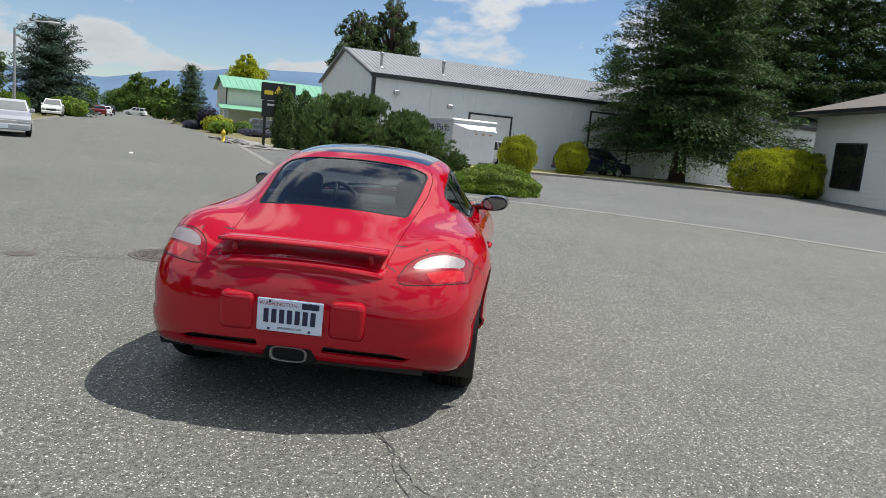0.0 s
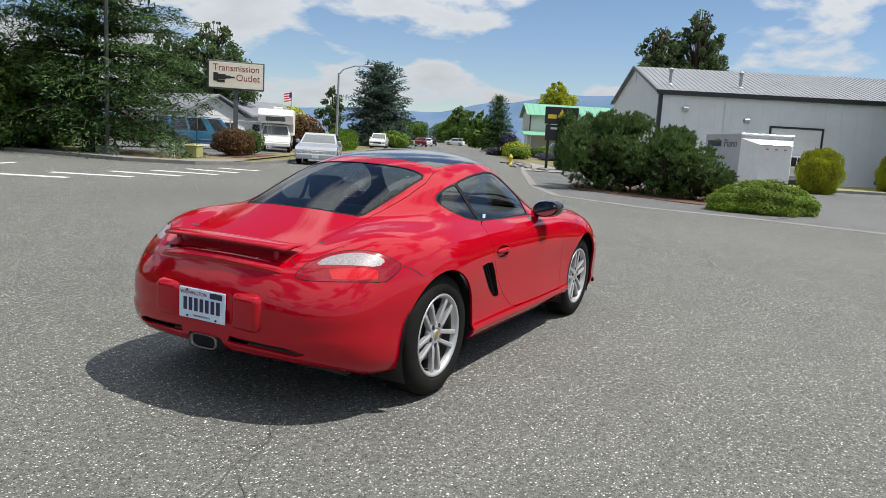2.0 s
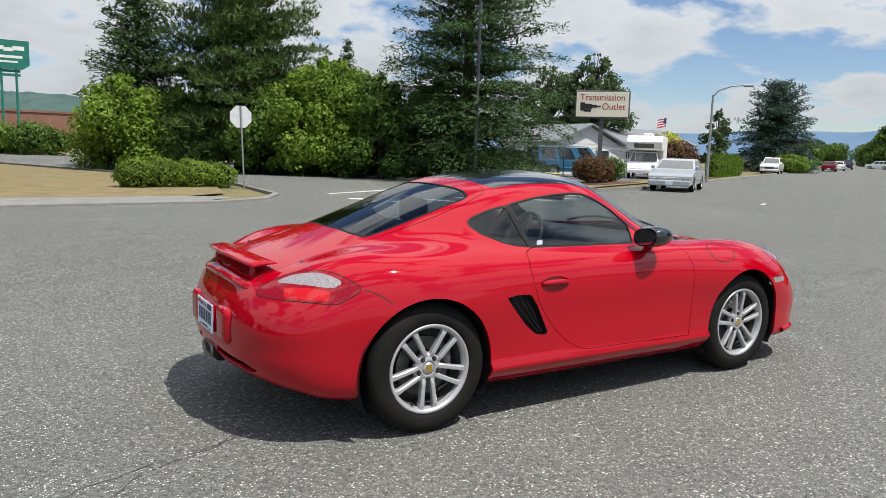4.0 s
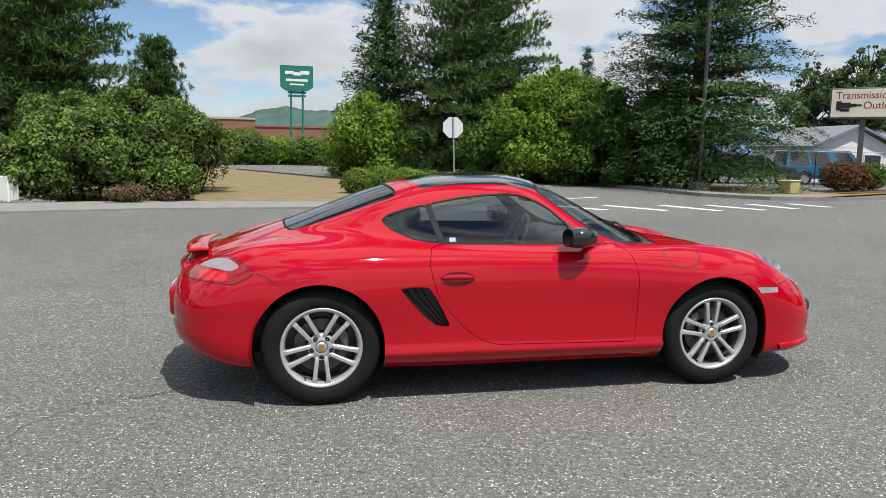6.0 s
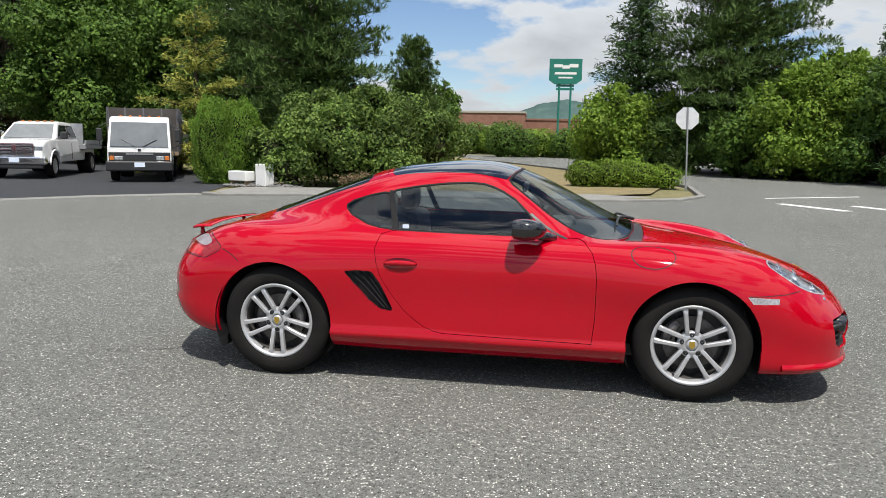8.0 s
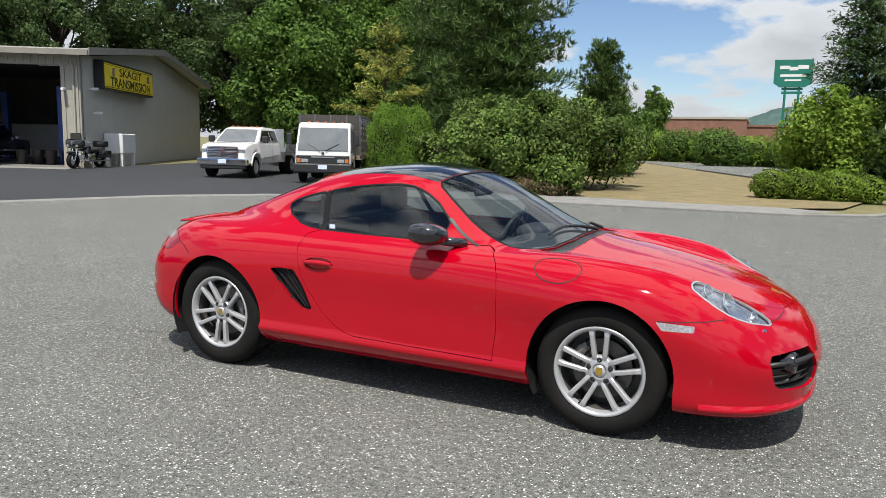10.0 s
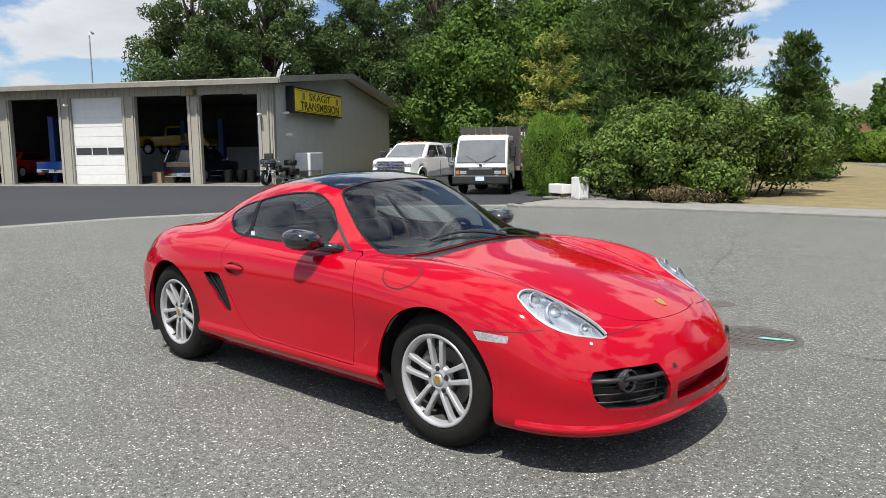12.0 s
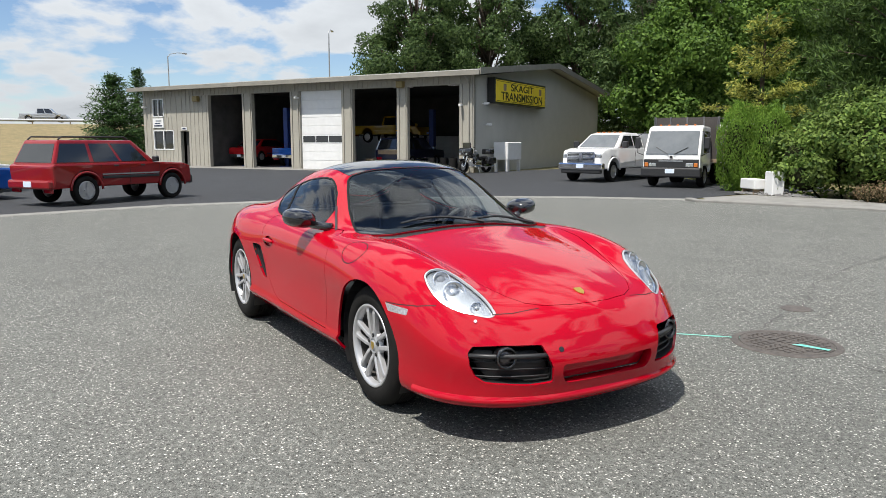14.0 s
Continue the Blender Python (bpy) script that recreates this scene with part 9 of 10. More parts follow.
def box_truck():
    t = thing("stake_truck", "white cab-over truck with a dark mesh-sided bed", "truck", ground_at(-13.95, 18.45), -63)
    # origin at the front axle
    bm = bmesh.new()
    side_solid(bm, [(-0.75, 0.55), (-0.75, 2.12), (0.15, 2.16), (0.45, 2.1), (0.85, 1.15), (0.88, 0.55), (0.45, 0.5), (0.42, 0.75), (-0.42, 0.75), (-0.45, 0.5)], 1.0, 0.93, 1.1, 2.1, 0.07)
    part("cab", bm, white_p, t)
    bm = bmesh.new()
    vs = [bm.verts.new(p) for p in ((0.875, -0.90, 1.17), (0.875, 0.90, 1.17), (0.50, 0.86, 1.98), (0.50, -0.86, 1.98))]
    vs += [bm.verts.new(v.co - Vector((0.05, 0, 0.02))) for v in vs]
    for k in ((0, 1, 2, 3), (0, 4, 5, 1), (1, 5, 6, 2), (2, 6, 7, 3), (3, 7, 4, 0)):
        bm.faces.new([vs[i] for i in k])
    bmesh.ops.recalc_face_normals(bm, faces=bm.faces[:])
    part("windscreen", bm, M["screen"], t)
    for s in (-1, 1):
        part("side_window", boxm(-0.45, 0.35, s * 0.965 - 0.02, s * 0.965 + 0.02, 1.2, 1.95), M["darkglass"], t)
        bm = bmesh.new(); pipe(bm, [(0.7, s * 0.97, 1.1), (0.85, s * 1.2, 1.2), (0.85, s * 1.2, 1.8), (0.6, s * 0.97, 1.95)], 0.015, 6)
        part("mirror_bracket", bm, M["blackplastic"], t)
        part("door_mirror", boxm(0.82, 0.90, s * 1.2 - 0.09, s * 1.2 + 0.09, 1.35, 1.75, 0.02), M["blackplastic"], t)
        y0, y1 = (0.5, 0.92) if s > 0 else (-0.92, -0.5)
        part("headlight", boxm(0.84, 0.915, y0, 0.78 if s > 0 else -0.78, 0.72, 0.86, 0.02) if s > 0 else boxm(0.84, 0.915, -0.78, y1, 0.72, 0.86, 0.02), M["reflector"], t)
        part("indicator", boxm(0.84, 0.915, 0.79, y1, 0.72, 0.86, 0.01) if s > 0 else boxm(0.84, 0.915, y0, -0.79, 0.72, 0.86, 0.01), M["amber"], t)
        bm = bmesh.new(); pipe(bm, [(0.9, s * 0.10, 1.16), (0.78, s * 0.55, 1.40)], 0.012, 5)
        part("wiper", bm, M["blackplastic"], t)
        road_wheel(t, 0, s * 0.98, 0.38, 0.24, s, 6, M["wheel_dark"])
        road_wheel(t, -2.9, s * 1.0, 0.38, 0.45, s, 6, M["wheel_dark"])
    part("grille", boxm(0.86, 0.905, -0.95, 0.95, 0.69, 0.985, 0.02), M["blackplastic"], t)
    part("maker_bar", boxm(0.912, 0.918, -0.42, 0.42, 0.905, 0.945), M["steel"], t)
    part("emblem", boxm(0.885, 0.895, -0.05, 0.05, 1.02, 1.10, 0.01), M["black"], t)
    part("front_bumper", boxm(0.7, 1.0, -1.04, 1.04, 0.36, 0.70, 0.05, 2), M["blackplastic"], t)
    part("number_plate", boxm(1.0, 1.01, -0.16, 0.16, 0.50, 0.65), M["plate"], t)
    for y in (-0.6, -0.3, 0, 0.3, 0.6):
        part("roof_lamp", boxm(0.12, 0.2, y - 0.04, y + 0.04, 2.15, 2.2, 0.01), M["amber"], t)
    part("chassis", boxm(-5.0, 0.2, -0.4, 0.4, 0.5, 0.75), M["black"], t)
    part("bed", boxm(-5.0, -0.95, -1.15, 1.15, 0.85, 0.98), M["wood"], t)
    for s in (-1, 1):
        for i in range(6):
            x = -5.0 + i * 0.8
            part("stake", boxm(x, x + 0.05, s * 1.15 - 0.03, s * 1.15 + 0.03, 0.98, 2.5), M["darkpole"], t)
        for z in (1.1, 1.35, 1.6, 1.85, 2.1, 2.42):
            part("side_board", boxm(-5.0, -0.95, s * 1.15 - 0.015, s * 1.15 + 0.015, z, z + (0.14 if z < 2 else 0.05)), M["wood"] if z < 2 else M["darkpole"], t)
    for y in (-1.15, -0.6, 0.0, 0.6, 1.1):
        part("stake", boxm(-1.0, -0.95, y, y + 0.05, 0.98, 2.5), M["darkpole"], t)
    part("front_mesh", boxm(-0.99, -0.97, -1.15, 1.15, 0.98, 2.48), M["mesh"], t, "dark mesh headboard")
    return t


M["mesh"] = mat("dark_mesh_panel", (0.035, 0.032, 0.03), 0.8, base2=(0.06, 0.05, 0.045), scale=40)
box_truck()


def cargo_trailer():
    t = thing("cargo_trailer", "white enclosed trailer behind the pickup", "trailer", ground_at(-17.6, 25.6), -68)
    bm = bmesh.new()
    side_solid(bm, [(-2.2, 0.5), (-2.2, 2.25), (1.9, 2.3), (2.3, 2.1), (2.3, 0.5)], 1.05, 1.05, 0, 2, 0.06)
    part("box", bm, M["white"], t)
    part("stripe", boxm(2.29, 2.31, -1.0, 1.0, 1.1, 1.5), M["amber"], t)
    part("roof_rack", boxm(-1.8, 1.6, -0.9, 0.9, 2.36, 2.42), M["white"], t)
    part("rack_leg", boxm(1.4, 1.5, -0.9, 0.9, 2.28, 2.4), M["white"], t)
    for s in (-1, 1):
        road_wheel(t, -0.3, s * 1.0, 0.34, 0.2, s, 6, M["wheel_dark"])
        part("mudguard", boxm(-0.8, 0.2, s * 1.08 - 0.08, s * 1.08 + 0.08, 0.7, 0.78, 0.02), M["steel"], t)
    part("drawbar", boxm(2.3, 3.2, -0.05, 0.05, 0.45, 0.55), M["darkpole"], t)
    return t


cargo_trailer()


def piano_trailer():
    t = thing("box_trailer", "grey-white box trailer with dark lettering behind the shrubs", "trailer", (32.1, 1.67, -0.12), 207.5)
    bm = bmesh.new()
    prism(bm, [(-4.8, 0), (0, 0), (0, 2.4), (-4.8, 2.4)], 2.1, Matrix.Translation((0, 0, 0.35)))
    part("box", bm, M["trailer_grey"], t)
    bm = bmesh.new()
    lo = [bm.verts.new((x, y, 0.35)) for x, y in ((0.002, 0), (1.05, 0.5), (1.05, 1.9), (0.002, 2.4))]
    hi = [bm.verts.new((x, y, z)) for x, y, z in ((0.002, 0, 2.30), (1.05, 0.5, 2.02), (1.05, 1.9, 2.02), (0.002, 2.4, 2.30))]
    bm.faces.new(lo[::-1]); bm.faces.new(hi)
    for k in range(4):
        bm.faces.new((lo[k], lo[(k + 1) % 4], hi[(k + 1) % 4], hi[k]))
    bmesh.ops.recalc_face_normals(bm, faces=bm.faces[:])
    part("nose", bm, M["white"], t, "white tapered trailer nose")
    part("roof_rail", boxm(-4.85, 0.05, -0.03, 2.43, 2.45, 2.53, 0.02), M["aluminium"], t)
    part("nose_cap", boxm(0.85, 1.09, 0.46, 1.94, 2.02, 2.06, 0.01), M["aluminium"], t)
    for y in (0.75, 1.15, 1.55):
        part("marker_lamp", boxm(1.05, 1.065, y, y + 0.12, 1.82, 1.88), M["amber"], t)
    part("name_bar", boxm(-4.4, -2.5, -0.012, -0.004, 1.90, 2.20), M["ink"], t)
    side = Matrix(((1, 0, 0, 0), (0, 0, -1, -0.006), (0, 1, 0, 0), (0, 0, 0, 1)))
    text_part("lettering", "Piano", 0.52, side @ Matrix.Translation((-1.25, 2.05, 0)), M["ink"], t, squeeze=1.5)
    for y in (0.1, 2.3):
        road_wheel(t, -2.6, y, 0.33, 0.2, -1 if y < 1 else 1, 6, M["wheel_dark"])
    part("drawbar", boxm(0.9, 2.0, 1.1, 1.3, 0.38, 0.48), M["darkpole"], t)
    part("jack_leg", tubem((1.7, 1.2, 0.0), (1.7, 1.2, 0.5), 0.04), M["darkpole"], t)
    return t


M["trailer_grey"] = mat("dull_grey_trailer_skin", (0.40, 0.42, 0.44), 0.5, base2=(0.34, 0.36, 0.38), scale=2)

piano_trailer()


def motorcycle():
    t = thing("motorcycle", "black touring motorcycle parked by the corner", "motorcycle", ground_at(-24.9, 16.9), -78)
    for x, r in ((0.8, 0.31), (-0.75, 0.31)):
        p = Matrix.Translation((x, 0.08, r)) @ Matrix(((1, 0, 0, 0), (0, 0, 1, 0), (0, 1, 0, 0), (0, 0, 0, 1)))
        bm = bmesh.new(); lathe(bm, [(0.2, 0.0), (0.22, 0.02), (r - 0.02, 0.02), (r, -0.03), (r, -0.12), (0.22, -0.16), (0.2, -0.15)], p, 24)
        bmesh.ops.recalc_face_normals(bm, faces=bm.faces[:])
        w = part("wheel", bm, M["rubber"], t, smooth=True)
        bm = bmesh.new(); lathe(bm, [(0.2, -0.05), (0.04, -0.03), (0.001, 0.0)], p, 16)
        part("rim", bm, M["chrome"], w)
        part("mudguard", boxm(x - 0.3, x + 0.26, -0.09, 0.09, 0.58, 0.68, 0.06, 3), M["gloss_black"], t)
    part("engine", boxm(-0.3, 0.3, -0.22, 0.22, 0.25, 0.6, 0.06, 2), M["chrome"], t)
    part("tank", boxm(-0.15, 0.42, -0.17, 0.17, 0.68, 0.92, 0.09, 3), M["gloss_black"], t, smooth=True)
    part("saddle", boxm(-0.7, -0.1, -0.18, 0.18, 0.66, 0.8, 0.06, 3), M["seat"], t, smooth=True)
    part("fairing", boxm(0.46, 0.76, -0.40, 0.40, 0.80, 1.18, 0.11, 3), M["gloss_black"], t, smooth=True)
    part("windshield", boxm(0.52, 0.58, -0.27, 0.27, 1.12, 1.42, 0.025), M["darkglass"], t)
    part("headlight", tubem((0.70, 0, 1.0), (0.76, 0, 1.0), 0.09), M["reflector"], t)
    part("top_case", boxm(-1.05, -0.7, -0.28, 0.28, 0.85, 1.12, 0.06, 3), M["gloss_black"], t, smooth=True)
    for s in (-1, 1):
        part("pannier", boxm(-1.0, -0.45, s * 0.34 - 0.12, s * 0.34 + 0.12, 0.42, 0.72, 0.05, 3), M["gloss_black"], t, smooth=True)
        part("fork", tubem((0.8, s * 0.11, 0.32), (0.55, s * 0.11, 1.0), 0.025), M["chrome"], t)
        bm = bmesh.new(); pipe(bm, [(0.5, 0, 1.0), (0.42, s * 0.3, 1.08), (0.3, s * 0.42, 1.05)], 0.015, 6)
        part("handlebar", bm, M["chrome"], t)
        part("exhaust", tubem((0.2, s * 0.24, 0.3), (-1.0, s * 0.26, 0.3), 0.045), M["chrome"], t)
        part("mirror", boxm(0.4, 0.43, s * 0.36 - 0.06, s * 0.36 + 0.06, 1.16, 1.24, 0.01), M["chrome"], t)
    for s in (-1, 1):
        part("leg_shield", boxm(0.30, 0.42, s * 0.33 - 0.10, s * 0.33 + 0.10, 0.42, 0.82, 0.05, 3), M["gloss_black"], t, smooth=True)
        part("spot_lamp", tubem((0.72, s * 0.22, 0.90), (0.80, s * 0.22, 0.90), 0.055), M["reflector"], t)
        bm = bmesh.new(); pipe(bm, [(0.34, s * 0.10, 0.30), (0.40, s * 0.42, 0.32), (0.40, s * 0.46, 0.55), (0.34, s * 0.18, 0.66)], 0.018, 8)
        part("crash_bar", bm, M["chrome"], t, smooth=True)
    part("stand", tubem((0, 0.2, 0.3), (0.0, 0.32, 0.0), 0.015), M["chrome"], t)
    return t


motorcycle()

# ---- street furniture and signs ----
def light_pole():
    t = thing("light_pole", "tall dark light pole on a concrete base", "light pole", ground_at(15.95, 24.3, 0.05))
    part("base", boxm(-0.35, 0.35, -0.35, 0.35, -0.1, 0.35, 0.04), M["concrete"], t)
    part("pole", tubem((0, 0, 0.35), (0.0, 0, 11.5), 0.085, 0.07), M["darkpole"], t)
    part("lamp_head", boxm(-0.2, 0.9, -0.2, 0.2, 11.45, 11.6, 0.03), M["darkpole"], t)


light_pole()


def street_lamp(at, h, arm, turn, label):
    t = thing("street_lamp", label, "street lamp", ground_at(*at), turn)
    part("pole", tubem((0, 0, -0.1), (0, 0, h), 0.09, 0.06), M["steel"], t)
    bm = bmesh.new(); pipe(bm, [(0, 0, h - 0.1), (0.3, 0, h + 0.25), (arm * 0.6, 0, h + 0.5), (arm, 0, h + 0.55)], 0.045, 6)
    part("arm", bm, M["steel"], t)
    part("lamp_head", boxm(arm - 0.1, arm + 0.5, -0.13, 0.13, h + 0.45, h + 0.6, 0.05), M["steel"], t)
    return t


street_lamp((34.0, 26.0), 5.2, 1.7, -55, "grey curved-arm street lamp by the cedar hedge")
street_lamp((-64.7, 25.8), 12.0, 2.2, 150, "tall curved highway lamp behind the workshop")
street_lamp((-83.7, 14.3), 11.0, 2.2, 120, "tall curved highway lamp behind the workshop")


def outlet_sign():
    t = thing("pole_sign", "cream box sign with dark red lettering on a pole", "sign", ground_at(26.4, 27.3), 0)
    t.matrix_world = Matrix.Translation(ground_at(26.4, 27.3)) @ Matrix.Rotation(radians(-44), 4, "Z")
    part("post", boxm(-0.12, 0.12, -0.12, 0.12, -0.1, 3.6), M["darkpole"], t)
    case = part("sign_case", boxm(-1.5, 1.5, -0.22, 0.22, 3.5, 5.0, 0.03), M["darkpole"], t)
    part("sign_face", boxm(-1.42, 1.42, -0.235, -0.215, 3.57, 4.93), M["signcream"], case)
    face = Matrix(((1, 0, 0, 0), (0, 0, -1, -0.237), (0, 1, 0, 0), (0, 0, 0, 1)))
    text_part("lettering", "Transmission", 0.50, face @ Matrix.Translation((0, 4.62, 0)), M["signred"], case, squeeze=0.92)
    text_part("lettering", "Outlet", 0.50, face @ Matrix.Translation((0.62, 4.12, 0)), M["signred"], case, squeeze=0.95)
    bm = bmesh.new()
    for a in ((-1.2, -0.95, 3.9, 4.35), (-0.95, -0.55, 4.0, 4.28), (-0.55, -0.3, 4.06, 4.22), (-0.3, -0.08, 4.1, 4.18), (-1.0, -0.6, 3.84, 3.98)):
        box(bm, a[0], a[1], -0.242, -0.236, a[2], a[3])
    part("gearbox_picture", bm, M["black"], case)


outlet_sign()


def store_sign():
    t = thing("store_sign", "tall dark green store sign on twin posts", "sign", ground_at(-0.5, 95.0), 4)
    for x in (-0.75, 0.75):
        part("post", tubem((x, 0, -0.1), (x, 0, 9.5), 0.14), M["greensign"], t)
    bm = bmesh.new()
    prism(bm, [(-2.1, 9.6), (-1.4, 9.1), (1.4, 9.1), (2.1, 9.6), (2.1, 12.3), (-2.1, 12.3)], 0.5, Matrix(((1, 0, 0, 0), (0, 0, -1, 0.25), (0, 1, 0, 0), (0, 0, 0, 1))))
    case = part("sign_case", bm, M["greensign"], t)
    for x0, x1, z0, z1 in ((-1.5, -0.4, 11.2, 11.6), (-0.45, 0.5, 11.05, 11.45), (0.45, 1.6, 11.2, 11.65), (-1.4, 1.4, 10.3, 10.6), (-0.9, 0.9, 9.8, 10.0)):
        part("sign_bar", boxm(x0, x1, -0.27, -0.25, z0, z1, 0.0), M["white"], case)
    for z in (8.3, 8.75):
        part("cross_panel", boxm(-1.15, 1.15, -0.1, 0.1, z, z + 0.3), M["greensign"], t)


store_sign()


def stop_sign():
    t = thing("stop_sign", "back of a grey octagonal stop sign on a steel post", "road sign", ground_at(4.45, 21.35, 0.04), 0)
    part("post", tubem((0, 0, -0.1), (-0.10, 0, 2.75), 0.03), M["steel"], t)
    bm = bmesh.new()
    prism(bm, [(0.395 * math.cos(math.pi / 8 + k * math.pi / 4), 0.395 * math.sin(math.pi / 8 + k * math.pi / 4)) for k in range(8)], 0.012, Matrix.Translation((-0.09, 0.04, 2.38)) @ Matrix.Rotation(radians(90), 4, "X"))
    part("sign_plate", bm, M["signback"], t)


M["signback"] = mat("bare_metal_sign_back", (0.66, 0.67, 0.68), 0.5, 0.3, base2=(0.58, 0.59, 0.60), scale=6)
stop_sign()


def dark_sign():
    t = thing("shop_sign", "dark board sign with yellow lettering beside the cypresses", "sign", ground_at(37.7, 12.4), -67)
    for x in (-0.7, 0.7):
        part("post", boxm(x - 0.08, x + 0.08, -0.05, 0.05, -0.1, 3.6), M["black"], t)
    part("board", boxm(-0.98, 0.98, -0.1, 0.0, 2.72, 3.72, 0.02), M["black"], t)
    part("lower_board", boxm(-0.9, 0.98, -0.09, 0.0, 1.75, 2.68, 0.02), M["black"], t)
    bm = bmesh.new(); prism(bm, [(-0.25, 3.12), (0.25, 3.12), (0.0, 3.6)], 0.01, Matrix(((1, 0, 0, 0), (0, 0, -1, -0.1), (0, 1, 0, 0), (0, 0, 0, 1))))
    part("emblem", bm, M["yellowsign"], t)
    for x0, x1, z in ((-0.8, -0.3, 3.15), (0.3, 0.8, 3.15)):
        part("word_bar", boxm(x0, x1, -0.11, -0.10, z - 0.12, z + 0.12), M["yellowsign"], t)
    part("word_bar", boxm(-0.6, 0.6, -0.11, -0.10, 2.4, 2.52), M["white"], t)


dark_sign()


def hydrant():
    t = thing("fire_hydrant", "yellow fire hydrant at the street edge", "hydrant", ground_at(39.4, 16.2), 20)
    bm = bmesh.new()
    lathe(bm, [(0.16, 0), (0.16, 0.05), (0.11, 0.06), (0.11, 0.5), (0.14, 0.52), (0.14, 0.56), (0.11, 0.62), (0.06, 0.68), (0.04, 0.74), (0.001, 0.75)], Matrix.Identity(4), 20)
    part("barrel", bm, M["yellowpaint"], t, smooth=True)
    for a in (0, 90, 180):
        c, s = math.cos(radians(a)), math.sin(radians(a))
        part("outlet_cap", tubem((0.08 * c, 0.08 * s, 0.42), (0.18 * c, 0.18 * s, 0.42), 0.055), M["yellowpaint"], t)


M["yellowpaint"] = mat("yellow_enamel", (0.72, 0.52, 0.04), 0.45, base2=(0.62, 0.44, 0.03), scale=6)
hydrant()
rnd = random.Random(9)


def rock(at, r, seed):
    bm = bmesh.new()
    bmesh.ops.create_icosphere(bm, subdivisions=3, radius=1)
    for v in bm.verts:
        n = noise.noise(v.co * 1.3 + Vector((seed, 0, 0)))
        v.co *= 1 + 0.35 * n
        v.co = Vector((v.co.x * r * 1.2, v.co.y * r, max(-0.1, v.co.z * r * 0.65)))
    ob = part("rock", bm, M["rock"], None)
    ob.matrix_world = Matrix.Translation(ground_at(at[0], at[1], r * 0.2)) @ Matrix.Rotation(seed, 4, "Z")
    tagged(ob, "grey boulder in the gravel bed", "rock", "rocks by the shop sign")


M["rock"] = mat("grey_rock", (0.21, 0.205, 0.20), 0.9, base2=(0.13, 0.127, 0.125), scale=3, bump=0.6, bump_scale=12)
for i in range(22):
    rock((34.4 + i * 0.55 + rnd.uniform(-0.5, 0.5), 12.4 + i * 0.30 + rnd.uniform(-0.4, 1.2)), rnd.uniform(0.10, 0.30), i * 1.7)
sheet("gravel_bed", [(33.6, 13.0), (40.5, 15.8), (47.5, 19.6), (48.0, 18.0), (41, 13.6), (36, 11.2), (34.0, 11.2)], 0.03, M["gravel"], "grey gravel bed with boulders", "planting bed")

# utility boxes near the pole sign
ub = thing("utility_box", "faded yellow-green utility box on the grass", "utility box", ground_at(19.3, 22.9, 0.03), 28)
part("cabinet", boxm(-0.42, 0.42, -0.28, 0.28, 0.0, 0.5, 0.03), mat("faded_olive_paint", (0.36, 0.36, 0.15), 0.7, base2=(0.30, 0.30, 0.12), scale=5), ub)
part("lid", boxm(-0.45, 0.45, -0.31, 0.31, 0.5, 0.56, 0.02), mat("faded_olive_lid", (0.42, 0.42, 0.20), 0.7, base2=(0.36, 0.36, 0.16), scale=5), ub)
bo = thing("marker_post", "short white marker post on the grass", "bollard", ground_at(18.7, 23.6, 0.03))
bm = bmesh.new(); lathe(bm, [(0.11, 0), (0.11, 0.5), (0.09, 0.55), (0.001, 0.56)], Matrix.Identity(4), 16)
part("post", bm, M["white"], bo, smooth=True)


def fence(x0, y0, x1, y1, h=1.9):
    t = thing("chain_fence", "grey chain-link fence round the outlet's yard", "fence", (0, 0, 0))
    n = int(math.hypot(x1 - x0, y1 - y0) / 2.4)
    for i in range(n + 1):
        f = i / n
        x, y = x0 + (x1 - x0) * f, y0 + (y1 - y0) * f
        part("post", tubem((x, y, gz(x, y) - 0.1), (x, y, gz(x, y) + h), 0.035), M["steel"], t)
    part("top_rail", tubem((x0, y0, gz(x0, y0) + h - 0.05), (x1, y1, gz(x1, y1) + h - 0.05), 0.022), M["steel"], t)
    bm = bmesh.new()
    d = Vector((x1 - x0, y1 - y0, 0))
    ln = d.length
    d.normalize()
    k = int(ln / 0.11)
    for i in range(k):
        for s in (-1, 1):
            p = Vector((x0, y0, gz(x0, y0))) + d * (i * 0.11)
            q = p + d * (s * 0.9)
            if 0 <= (q - Vector((x0, y0, q.z))).dot(d) <= ln:
                side = Vector((-d.y, d.x, 0)) * 0.004
                vs = [bm.verts.new(p + side), bm.verts.new(p - side), bm.verts.new(q - side + Vector((0, 0, h - 0.1))), bm.verts.new(q + side + Vector((0, 0, h - 0.1)))]
                bm.faces.new(vs)
    ob = part("wire_mesh", bm, M["steel"], t)
    tagged(ob, kind="stuff")


fence(21.5, 27.8, 25.6, 29.4)
fence(25.6, 29.4, 30.5, 29.2)
fence(31.5, 29.5, 35.5, 31.0)
fl = thing("flag_pole", "white flag pole with a small striped flag", "flag", ground_at(38.4, 33.4), 0)
part("pole", tubem((0, 0, -0.1), (0, 0, 4.3), 0.03), M["white"], fl)
bm = bmesh.new()
gv = [[bm.verts.new((-1.0 * i / 10, 0.08 * math.sin(i * 1.1), 4.2 - 0.6 * j / 7 - 0.02 * i)) for j in range(8)] for i in range(11)]
for i in range(10):
    for j in range(7):
        f = bm.faces.new((gv[i][j], gv[i + 1][j], gv[i + 1][j + 1], gv[i][j + 1]))
        f.material_index = 2 if i < 4 and j < 4 else j % 2
